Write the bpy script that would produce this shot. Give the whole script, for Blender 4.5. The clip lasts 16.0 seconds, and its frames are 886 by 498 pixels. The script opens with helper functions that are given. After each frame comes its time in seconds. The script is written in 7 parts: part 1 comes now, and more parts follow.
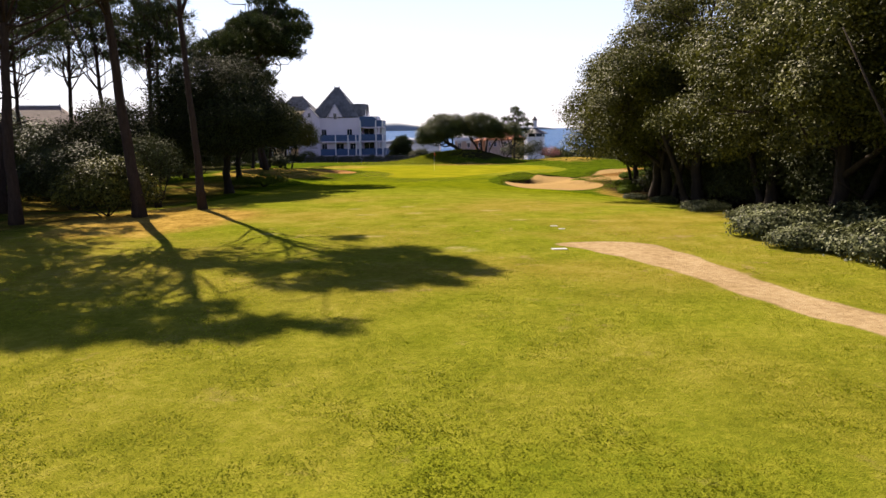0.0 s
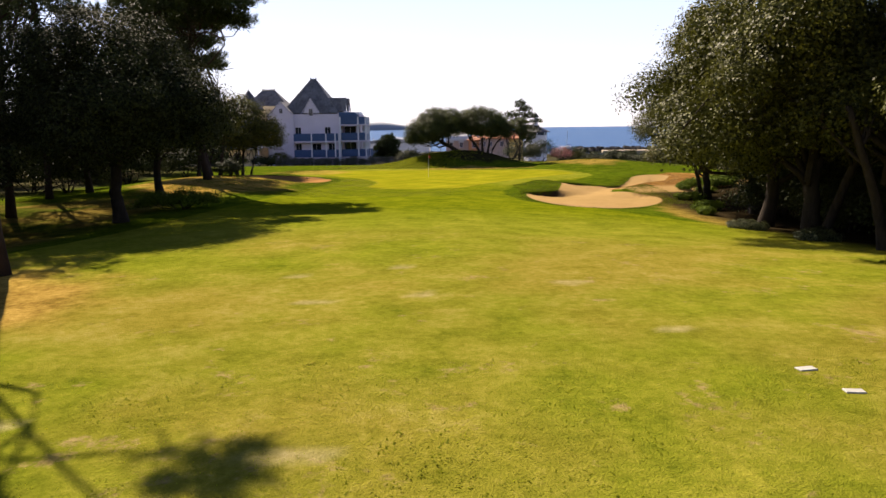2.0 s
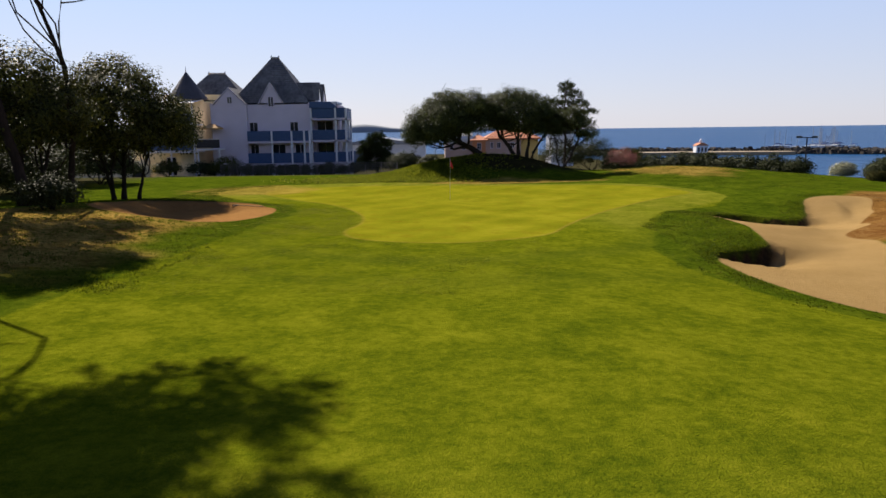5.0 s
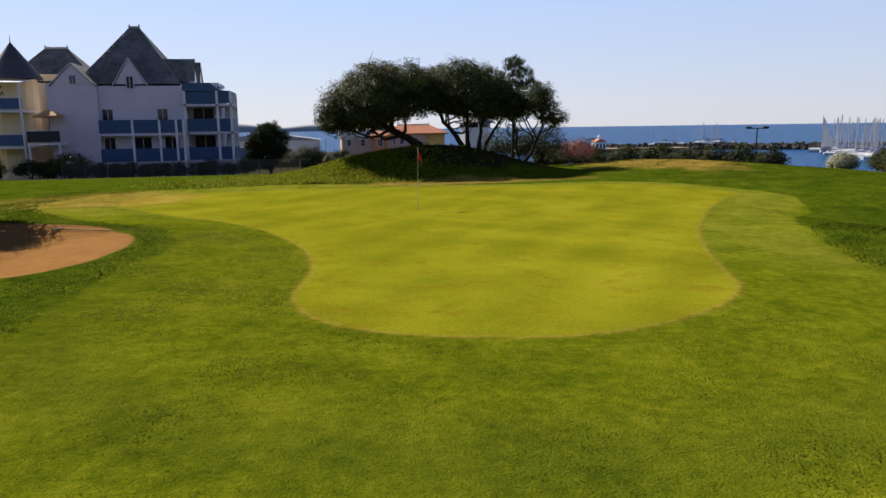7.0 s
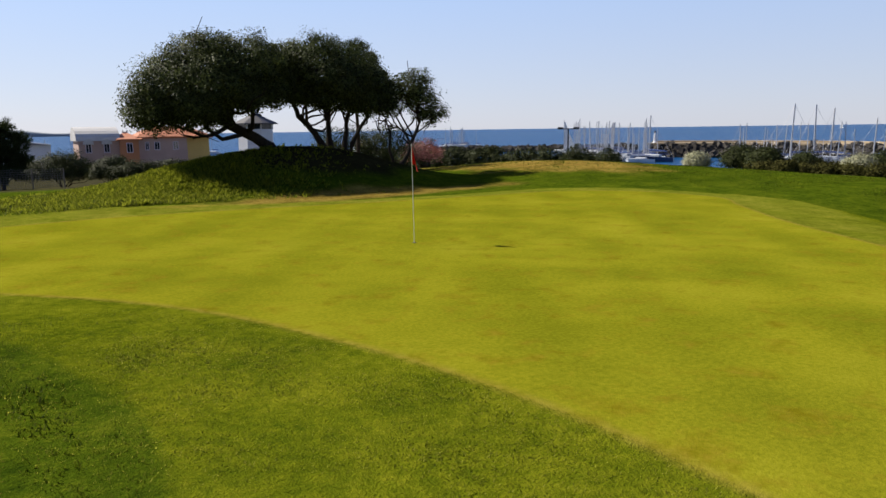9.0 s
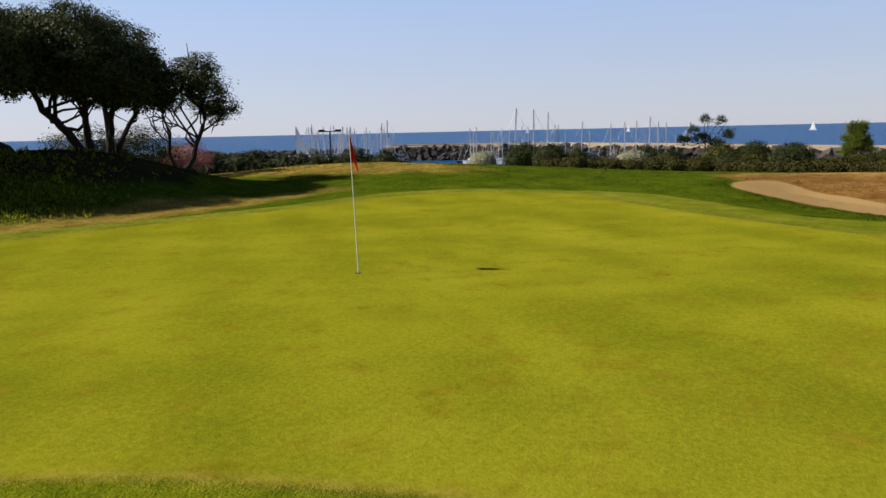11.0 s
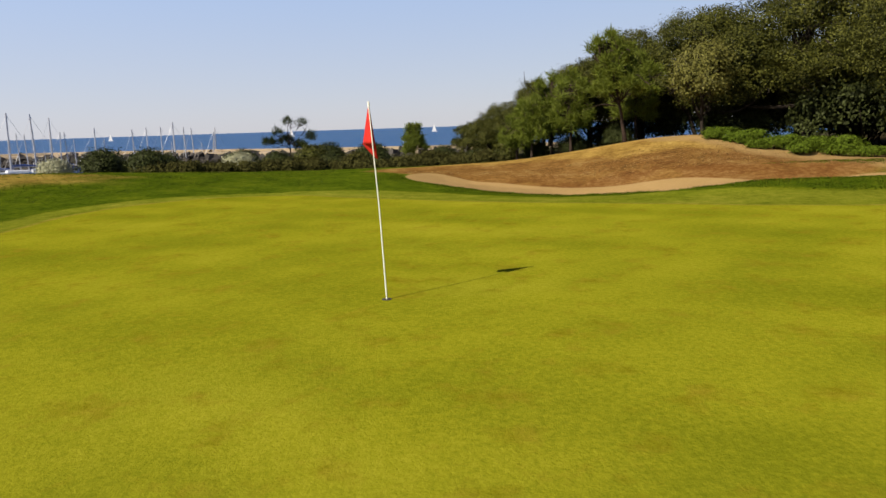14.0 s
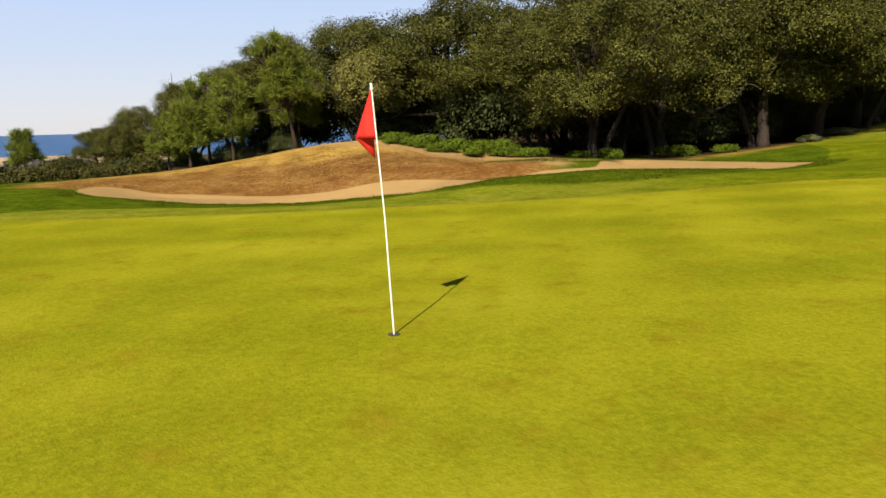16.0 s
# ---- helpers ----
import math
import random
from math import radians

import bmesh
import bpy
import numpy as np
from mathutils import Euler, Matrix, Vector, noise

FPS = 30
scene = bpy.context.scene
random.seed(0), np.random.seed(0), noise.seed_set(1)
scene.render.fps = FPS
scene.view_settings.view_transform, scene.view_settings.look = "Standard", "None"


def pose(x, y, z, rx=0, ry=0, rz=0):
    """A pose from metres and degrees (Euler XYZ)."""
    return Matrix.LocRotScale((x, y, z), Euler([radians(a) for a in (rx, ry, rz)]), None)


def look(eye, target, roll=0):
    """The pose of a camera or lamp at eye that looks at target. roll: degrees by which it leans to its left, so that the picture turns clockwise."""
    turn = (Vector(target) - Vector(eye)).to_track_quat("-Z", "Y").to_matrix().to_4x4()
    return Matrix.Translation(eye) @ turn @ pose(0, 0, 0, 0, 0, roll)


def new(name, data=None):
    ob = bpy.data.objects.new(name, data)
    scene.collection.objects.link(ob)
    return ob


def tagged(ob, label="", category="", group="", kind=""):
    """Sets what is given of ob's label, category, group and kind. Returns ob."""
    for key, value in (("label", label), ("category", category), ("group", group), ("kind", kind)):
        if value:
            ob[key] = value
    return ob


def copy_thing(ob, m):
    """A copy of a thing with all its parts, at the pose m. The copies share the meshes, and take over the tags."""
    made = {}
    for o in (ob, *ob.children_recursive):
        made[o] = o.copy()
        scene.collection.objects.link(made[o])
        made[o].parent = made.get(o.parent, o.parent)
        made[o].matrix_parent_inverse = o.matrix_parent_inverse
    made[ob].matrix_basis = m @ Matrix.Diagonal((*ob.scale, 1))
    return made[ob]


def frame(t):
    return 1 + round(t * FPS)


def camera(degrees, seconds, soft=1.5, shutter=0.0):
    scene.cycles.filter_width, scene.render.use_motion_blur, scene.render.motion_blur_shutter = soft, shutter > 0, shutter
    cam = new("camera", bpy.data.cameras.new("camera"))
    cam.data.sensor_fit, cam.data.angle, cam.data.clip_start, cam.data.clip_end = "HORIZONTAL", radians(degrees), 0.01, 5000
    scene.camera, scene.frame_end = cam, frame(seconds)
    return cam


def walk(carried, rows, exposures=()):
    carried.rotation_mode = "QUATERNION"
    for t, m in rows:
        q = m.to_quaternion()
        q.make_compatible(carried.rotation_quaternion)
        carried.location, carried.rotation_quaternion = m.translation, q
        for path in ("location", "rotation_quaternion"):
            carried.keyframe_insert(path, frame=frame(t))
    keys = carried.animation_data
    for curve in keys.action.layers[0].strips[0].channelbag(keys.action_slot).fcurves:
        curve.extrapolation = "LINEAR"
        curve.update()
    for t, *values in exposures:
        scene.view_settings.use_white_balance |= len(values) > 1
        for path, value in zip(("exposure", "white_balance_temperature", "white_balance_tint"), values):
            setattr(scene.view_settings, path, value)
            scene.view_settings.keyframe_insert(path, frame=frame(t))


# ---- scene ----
cam = camera(64.7, 16.0)
PATH = [
    (0, (3.02, -79.686, 4.72), (2.968, -77.716, 4.379), -0.6),
    (0.5, (2.801, -76.282, 4.675), (2.754, -74.312, 4.331), -0.8),
    (1, (2.515, -72.647, 4.573), (2.479, -70.677, 4.231), -0.6),
    (1.5, (2.099, -68.66, 4.552), (2.073, -66.69, 4.208), -0.8),
    (2, (1.676, -64.386, 4.448), (1.663, -62.416, 4.105), -0.7),
    (2.5, (1.272, -59.929, 4.401), (1.273, -57.958, 4.058), -0.7),
    (3, (0.767, -55.318, 4.361), (0.776, -53.348, 4.018), -0.6),
    (3.5, (0.198, -50.792, 4.325), (0.215, -48.822, 3.982), -0.7),
    (3.7, (-0.049, -48.995, 4.326), (-0.036, -47.024, 3.984), -0.8),
    (5.8, (-1.65, -31.235, 3.26), (-1.571, -29.265, 2.923), -0.6),
    (6, (-1.937, -30.005, 3.208), (-1.832, -28.037, 2.869), -0.5),
    (6.5, (-2.817, -27.297, 2.972), (-2.589, -25.339, 2.631), -0.6),
    (7, (-3.634, -24.021, 2.796), (-3.272, -22.084, 2.454), -0.8),
    (7.5, (-4.643, -20.321, 2.641), (-4.153, -18.412, 2.304), -0.9),
    (8, (-5.823, -17.096, 2.554), (-5.152, -15.242, 2.219), -0.9),
    (8.5, (-6.824, -14.784, 2.463), (-5.96, -13.01, 2.13), -1.0),
    (9, (-7.479, -13.102, 2.456), (-6.432, -11.432, 2.118), -0.8),
    (11.5, (-7.774, -5.742, 2.049), (-6.06, -4.768, 1.717), -1.5),
    (12, (-7.799, -4.499, 2.004), (-5.995, -3.704, 1.671), -1.6),
    (12.5, (-7.91, -3.281, 1.973), (-6.029, -2.689, 1.639), -1.5),
    (13, (-7.968, -2.132, 1.956), (-6.029, -1.775, 1.617), -1.6),
    (13.5, (-7.877, -1.029, 1.915), (-5.909, -0.93, 1.573), -1.7),
    (14, (-7.498, 0.002, 1.88), (-5.535, -0.165, 1.533), -1.8),
    (14.5, (-6.963, 0.935, 1.863), (-5.044, 0.496, 1.513), -1.7),
    (15, (-6.372, 1.729, 1.847), (-4.537, 1.015, 1.495), -1.7),
    (15.5, (-5.748, 2.496, 1.858), (-4.029, 1.537, 1.502), -1.7),
    (16, (-4.948, 3.16, 1.822), (-3.375, 1.978, 1.467), -1.6),
]
EXPOSURE = [(0.0, 1.30, 7500, 16), (2.0, 1.27, 7600, 17), (3.7, 0.80, 7200, 14), (6.0, 0.66, 6900, 12), (9.0, 0.66, 6700, 9), (12.5, 0.50, 6800, 10), (14.0, 0.64, 7000, 10), (16.0, 0.97, 7300, 10)]
walk(cam, [(t, look(eye, target, roll)) for t, eye, target, roll in PATH], EXPOSURE)

# ---- world, sun, exposure ----
SUN = Vector((-1.33, 2.06, 2.15)).normalized()
world = bpy.data.worlds.new("sky")
scene.world = world
world.use_nodes = True
wn = world.node_tree.nodes
wn.clear()
sky = wn.new("ShaderNodeTexSky")
sky.sky_type = "NISHITA"
sky.sun_disc = False
sky.sun_elevation = math.asin(SUN.z)
sky.sun_rotation = math.atan2(SUN.x, SUN.y)
sky.air_density, sky.dust_density, sky.ozone_density = 1.0, 0.35, 2.2
bg = wn.new("ShaderNodeBackground")
bg.inputs["Strength"].default_value = 0.085
wo = wn.new("ShaderNodeOutputWorld")
# a pale summer haze low over the horizon, thinning towards the zenith
haze = wn.new("ShaderNodeMix")
haze.data_type = "RGBA"
haze.inputs[0].default_value = 0.85
aim = wn.new("ShaderNodeTexCoord")
split = wn.new("ShaderNodeSeparateXYZ")
height = wn.new("ShaderNodeValToRGB")
for stop, (p, c) in zip([height.color_ramp.elements[0], height.color_ramp.elements.new(0.17), height.color_ramp.elements.new(0.36), height.color_ramp.elements[-1]],
                        ((0.0, (5.0, 5.35, 6.5)), (0.17, (3.8, 5.05, 7.8)), (0.36, (1.2, 1.8, 4.1)), (1.0, (0.35, 0.65, 1.9)))):
    stop.position, stop.color = p, (*c, 1)
world.node_tree.links.new(aim.outputs["Generated"], split.inputs[0])
world.node_tree.links.new(split.outputs["Z"], height.inputs[0])
sunward = wn.new("ShaderNodeVectorMath")
sunward.operation = "DOT_PRODUCT"
sunward.inputs[1].default_value = Vector((SUN.x, SUN.y, 0)).normalized()
glow = wn.new("ShaderNodeMath")
glow.operation = "MULTIPLY_ADD"
glow.inputs[1].default_value, glow.inputs[2].default_value = 0.11, 0.90
scatter = wn.new("ShaderNodeVectorMath")
scatter.operation = "SCALE"
world.node_tree.links.new(aim.outputs["Generated"], sunward.inputs[0])
world.node_tree.links.new(sunward.outputs["Value"], glow.inputs[0])
world.node_tree.links.new(height.outputs[0], scatter.inputs[0])
world.node_tree.links.new(glow.outputs[0], scatter.inputs["Scale"])
world.node_tree.links.new(scatter.outputs[0], haze.inputs[7])
world.node_tree.links.new(sky.outputs[0], haze.inputs[6])
world.node_tree.links.new(haze.outputs[2], bg.inputs[0])
world.node_tree.links.new(bg.outputs[0], wo.inputs[0])

sun_data = bpy.data.lights.new("sun", "SUN")
sun_data.energy, sun_data.angle, sun_data.color = 5.0, radians(0.48), (1.0, 0.94, 0.84)
sun_lamp = new("sun", sun_data)
sun_lamp.rotation_euler = SUN.to_track_quat("Z", "Y").to_euler()

# ---- materials ----
def material(name, colour, rough=0.7, metal=0.0, vary=0.25, scale=3.0, fine=30.0, bump=0.2, coat=0.0, spec=0.5,
             translucent=0.0, per_island=0.0, per_object=0.0, tint=None, stretch=(1, 1, 1)):
    """A painted, stone or leafy surface: base colour broken up at two scales, with relief."""
    m = bpy.data.materials.new(name)
    m.use_nodes = True
    n, l = m.node_tree.nodes, m.node_tree.links
    b = n["Principled BSDF"]
    b.inputs["Roughness"].default_value = rough
    b.inputs["Metallic"].default_value = metal
    b.inputs["Specular IOR Level"].default_value = spec
    b.inputs["Coat Weight"].default_value = coat
    tc = n.new("ShaderNodeTexCoord")
    mp = n.new("ShaderNodeMapping")
    mp.inputs["Scale"].default_value = stretch
    l.new(tc.outputs["Object"], mp.inputs["Vector"])
    big = n.new("ShaderNodeTexNoise")
    big.inputs["Scale"].default_value, big.inputs["Detail"].default_value = scale, 4
    small = n.new("ShaderNodeTexNoise")
    small.inputs["Scale"].default_value, small.inputs["Detail"].default_value = fine, 3
    for tex in (big, small):
        l.new(mp.outputs[0], tex.inputs["Vector"])
    mixn = n.new("ShaderNodeMix")
    mixn.data_type = "FLOAT"
    mixn.inputs[0].default_value = 0.4
    l.new(big.outputs[0], mixn.inputs[2])
    l.new(small.outputs[0], mixn.inputs[3])
    fac = mixn.outputs[0]
    if per_island or per_object:
        info = n.new("ShaderNodeNewGeometry" if per_island else "ShaderNodeObjectInfo")
        mx = n.new("ShaderNodeMix")
        mx.data_type = "FLOAT"
        mx.inputs[0].default_value = per_island or per_object
        l.new(fac, mx.inputs[2])
        l.new(info.outputs["Random Per Island" if per_island else "Random"], mx.inputs[3])
        fac = mx.outputs[0]
    ramp = n.new("ShaderNodeValToRGB")
    lo = [c * (1 - vary) for c in colour]
    hi = [min(1, c * (1 + vary)) for c in (tint or colour)]
    ramp.color_ramp.elements[0].position, ramp.color_ramp.elements[1].position = 0.25, 0.75
    ramp.color_ramp.elements[0].color, ramp.color_ramp.elements[1].color = (*lo, 1), (*hi, 1)
    l.new(fac, ramp.inputs[0])
    l.new(ramp.outputs[0], b.inputs["Base Color"])
    if bump:
        bp = n.new("ShaderNodeBump")
        bp.inputs["Strength"].default_value, bp.inputs["Distance"].default_value = bump, 0.02
        l.new(small.outputs[0], bp.inputs["Height"])
        l.new(bp.outputs[0], b.inputs["Normal"])
    if translucent:
        tr = n.new("ShaderNodeBsdfTranslucent")
        l.new(ramp.outputs[0], tr.inputs[0])
        ms = n.new("ShaderNodeMixShader")
        ms.inputs[0].default_value = translucent
        l.new(b.outputs[0], ms.inputs[1])
        l.new(tr.outputs[0], ms.inputs[2])
        l.new(ms.outputs[0], n["Material Output"].inputs[0])
    return m


OAK_LEAF = material("oak_leaf", (0.017, 0.023, 0.005), 0.5, vary=0.4, per_island=0.5, bump=0, translucent=0.2, tint=(0.082, 0.084, 0.016), spec=0.08, scale=0.9)
OAK_LIGHT = material("oak_leaf_young", (0.12, 0.115, 0.026), 0.55, vary=0.4, per_island=0.5, bump=0, translucent=0.2, spec=0.12)
BUSH_LEAF = material("bush_leaf_tipped", (0.030, 0.036, 0.008), 0.55, vary=0.5, per_island=0.55, bump=0, translucent=0.16, tint=(0.085, 0.085, 0.018), spec=0.04)
OLIVE_LEAF = material("windswept_leaf", (0.022, 0.031, 0.010), 0.5, vary=0.5, per_island=0.55, bump=0, translucent=0.3, tint=(0.068, 0.082, 0.024), spec=0.08)
# darker copy of the oak leaf, with the near wood's shade in its colour
SHADED_LEAF = material("shaded_oak_leaf", (0.010, 0.015, 0.005), 0.6, vary=0.4, per_island=0.5, bump=0, translucent=0.12, tint=(0.034, 0.040, 0.012), spec=0.03)
PINE_LEAF = material("pine_needles", (0.034, 0.046, 0.013), 0.6, vary=0.45, per_island=0.5, bump=0, translucent=0.16, spec=0.12)
PINE_BRIGHT = material("young_pine_needles", (0.115, 0.142, 0.018), 0.6, vary=0.4, per_island=0.5, bump=0, translucent=0.25, spec=0.12)
BARK = material("bark", (0.034, 0.027, 0.021), 0.95, vary=0.5, scale=4, fine=24, bump=0.9, stretch=(3, 3, 0.6), spec=0.08)
PINE_BARK = material("pine_bark", (0.042, 0.029, 0.022), 0.95, vary=0.5, scale=4, fine=18, bump=1.0, stretch=(3, 3, 0.7), spec=0.08)
SHRUB_LEAF = material("shrub_leaf", (0.036, 0.044, 0.012), 0.6, vary=0.5, per_island=0.55, bump=0, translucent=0.16, spec=0.10)
GREY_LEAF = material("grey_green_leaf", (0.052, 0.060, 0.022), 0.7, vary=0.45, per_island=0.5, bump=0, translucent=0.12, spec=0.03)
SILVER_LEAF = material("silver_leaf", (0.31, 0.31, 0.19), 0.6, vary=0.35, per_island=0.5, bump=0, translucent=0.2)
IVY_LEAF = material("ivy_leaf", (0.040, 0.050, 0.016), 0.55, vary=0.5, per_island=0.55, bump=0, translucent=0.14, tint=(0.105, 0.115, 0.05), spec=0.12)
PINK_LEAF = material("pink_flowering_leaf", (0.33, 0.12, 0.10), 0.6, vary=0.5, per_island=0.6, bump=0, translucent=0.2)
BROWN_LEAF = material("dry_heather_leaf", (0.050, 0.048, 0.013), 0.8, vary=0.5, per_island=0.6, bump=0, translucent=0.12, spec=0.04)
FERN_LEAF = material("fern_leaf", (0.075, 0.110, 0.010), 0.7, vary=0.4, per_island=0.5, bump=0, translucent=0.25, spec=0.05)
GRASS_BLADE = material("grass_blade", (0.17, 0.205, 0.008), 0.7, vary=0.2, per_island=0.6, bump=0, translucent=0.6, tint=(0.24, 0.25, 0.016), spec=0.05)
MOUND_BLADE = material("mound_blade", (0.100, 0.130, 0.008), 0.7, vary=0.35, per_island=0.7, bump=0, translucent=0.55, tint=(0.19, 0.205, 0.018), spec=0.05)
HEATH_BLADE = material("heath_blade", (0.13, 0.070, 0.022), 0.8, vary=0.35, per_island=0.7, bump=0, translucent=0.3, tint=(0.30, 0.19, 0.065), spec=0.04)
APRON_BLADE = material("apron_blade", (0.070, 0.095, 0.004), 0.7, vary=0.35, per_island=0.7, bump=0, translucent=0.5, tint=(0.16, 0.17, 0.012), spec=0.05)
COLLAR_BLADE = material("collar_blade", (0.090, 0.110, 0.007), 0.8, vary=0.4, per_island=0.8, bump=0, translucent=0.55, tint=(0.25, 0.25, 0.035), spec=0.02)
ROUGH_BLADE = material("rough_blade", (0.040, 0.066, 0.003), 0.7, vary=0.3, per_island=0.6, bump=0, translucent=0.45, tint=(0.088, 0.108, 0.007), spec=0.04)
LAVENDER = material("lavender_render", (0.60, 0.54, 0.62), 0.85, vary=0.10, scale=0.6, fine=22, bump=0.15)
CREAM = material("cream_render", (0.76, 0.63, 0.38), 0.85, vary=0.10, scale=0.6, fine=22, bump=0.15)
WHITE = material("white_paint", (0.68, 0.68, 0.70), 0.6, vary=0.06, scale=1, fine=25, bump=0.05)
BLUE = material("blue_balcony_panel", (0.030, 0.078, 0.185), 0.5, vary=0.15, scale=2, fine=20, bump=0.05)
SLATE = material("slate_roof", (0.055, 0.052, 0.055), 0.7, vary=0.75, scale=0.9, fine=3.2, bump=0.5, tint=(0.12, 0.115, 0.11), stretch=(1, 1, 0.55))
DARK_SLATE = material("dark_slate_roof", (0.045, 0.043, 0.05), 0.6, vary=0.3, scale=1.2, fine=14, bump=0.4)
TERRACOTTA = material("terracotta_tile", (0.42, 0.15, 0.07), 0.8, vary=0.3, scale=2, fine=14, bump=0.5, per_object=0.4)
BROWN_TILE = material("brown_tile", (0.15, 0.105, 0.085), 0.85, vary=0.35, scale=2, fine=14, bump=0.5)
PINK = material("pink_render", (0.43, 0.30, 0.25), 0.85, vary=0.12, scale=0.7, fine=20, bump=0.15)
ORANGE = material("orange_render", (0.48, 0.20, 0.09), 0.85, vary=0.12, scale=0.7, fine=20, bump=0.15)
YELLOW = material("yellow_render", (0.66, 0.45, 0.14), 0.85, vary=0.12, scale=0.7, fine=20, bump=0.15)
ZINC = material("pale_zinc_roof", (0.50, 0.48, 0.46), 0.55, metal=0.2, vary=0.12, scale=1, fine=12, bump=0.1)
GREY_SHED = material("grey_sheet_roof", (0.27, 0.28, 0.31), 0.6, vary=0.15, scale=0.5, fine=10, bump=0.1)
STEEL = material("grey_mast_metal", (0.42, 0.42, 0.44), 0.45, metal=0.4, vary=0.1, bump=0)
DARK_METAL = material("dark_lamp_metal", (0.03, 0.03, 0.035), 0.5, metal=0.5, vary=0.2, bump=0)
CANVAS = material("white_canvas", (0.78, 0.77, 0.74), 0.85, vary=0.06, bump=0.05, translucent=0.15)
PARASOL = material("tan_parasol_canvas", (0.55, 0.33, 0.14), 0.85, vary=0.1, bump=0.05, translucent=0.25)
RED_CLOTH = material("red_flag_cloth", (0.62, 0.02, 0.012), 0.7, vary=0.12, scale=9, fine=90, bump=0.1, translucent=0.25)
STICK = material("white_flagstick", (0.72, 0.71, 0.62), 0.35, vary=0.08, scale=6, fine=40, bump=0.02)
WOOD = material("grey_wood", (0.20, 0.15, 0.10), 0.85, vary=0.3, fine=30, bump=0.4)
ROCK = material("breakwater_rock", (0.050, 0.045, 0.040), 0.95, spec=0.1, vary=0.45, scale=0.6, fine=5, bump=0.6, per_island=0.5)
CONCRETE = material("quay_concrete", (0.27, 0.21, 0.135), 0.85, vary=0.15, scale=0.2, fine=3, bump=0.2)
HULL = material("white_hull", (0.55, 0.56, 0.58), 0.3, vary=0.05, bump=0)
NAVY = material("navy_hull", (0.03, 0.05, 0.11), 0.3, vary=0.1, bump=0)
SAILCOVER = material("blue_sail_cover", (0.05, 0.09, 0.24), 0.8, vary=0.1, bump=0)
# distance haze is painted into the headland's pale blue-grey
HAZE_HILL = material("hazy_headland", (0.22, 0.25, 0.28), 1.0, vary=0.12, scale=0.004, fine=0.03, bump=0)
FENCE = material("grey_wire_fence", (0.14, 0.13, 0.12), 0.7, metal=0.2, vary=0.2, bump=0)
PLATE = material("weathered_plate", (0.34, 0.33, 0.29), 0.7, vary=0.25, scale=8, fine=60, bump=0.1)
CUP_DARK = material("dark_cup", (0.03, 0.025, 0.02), 0.8, bump=0)

GLASS = bpy.data.materials.new("window_glass")
GLASS.use_nodes = True
_g = GLASS.node_tree.nodes["Principled BSDF"]
_g.inputs["Base Color"].default_value = (0.015, 0.018, 0.024, 1)
_g.inputs["Roughness"].default_value = 0.06


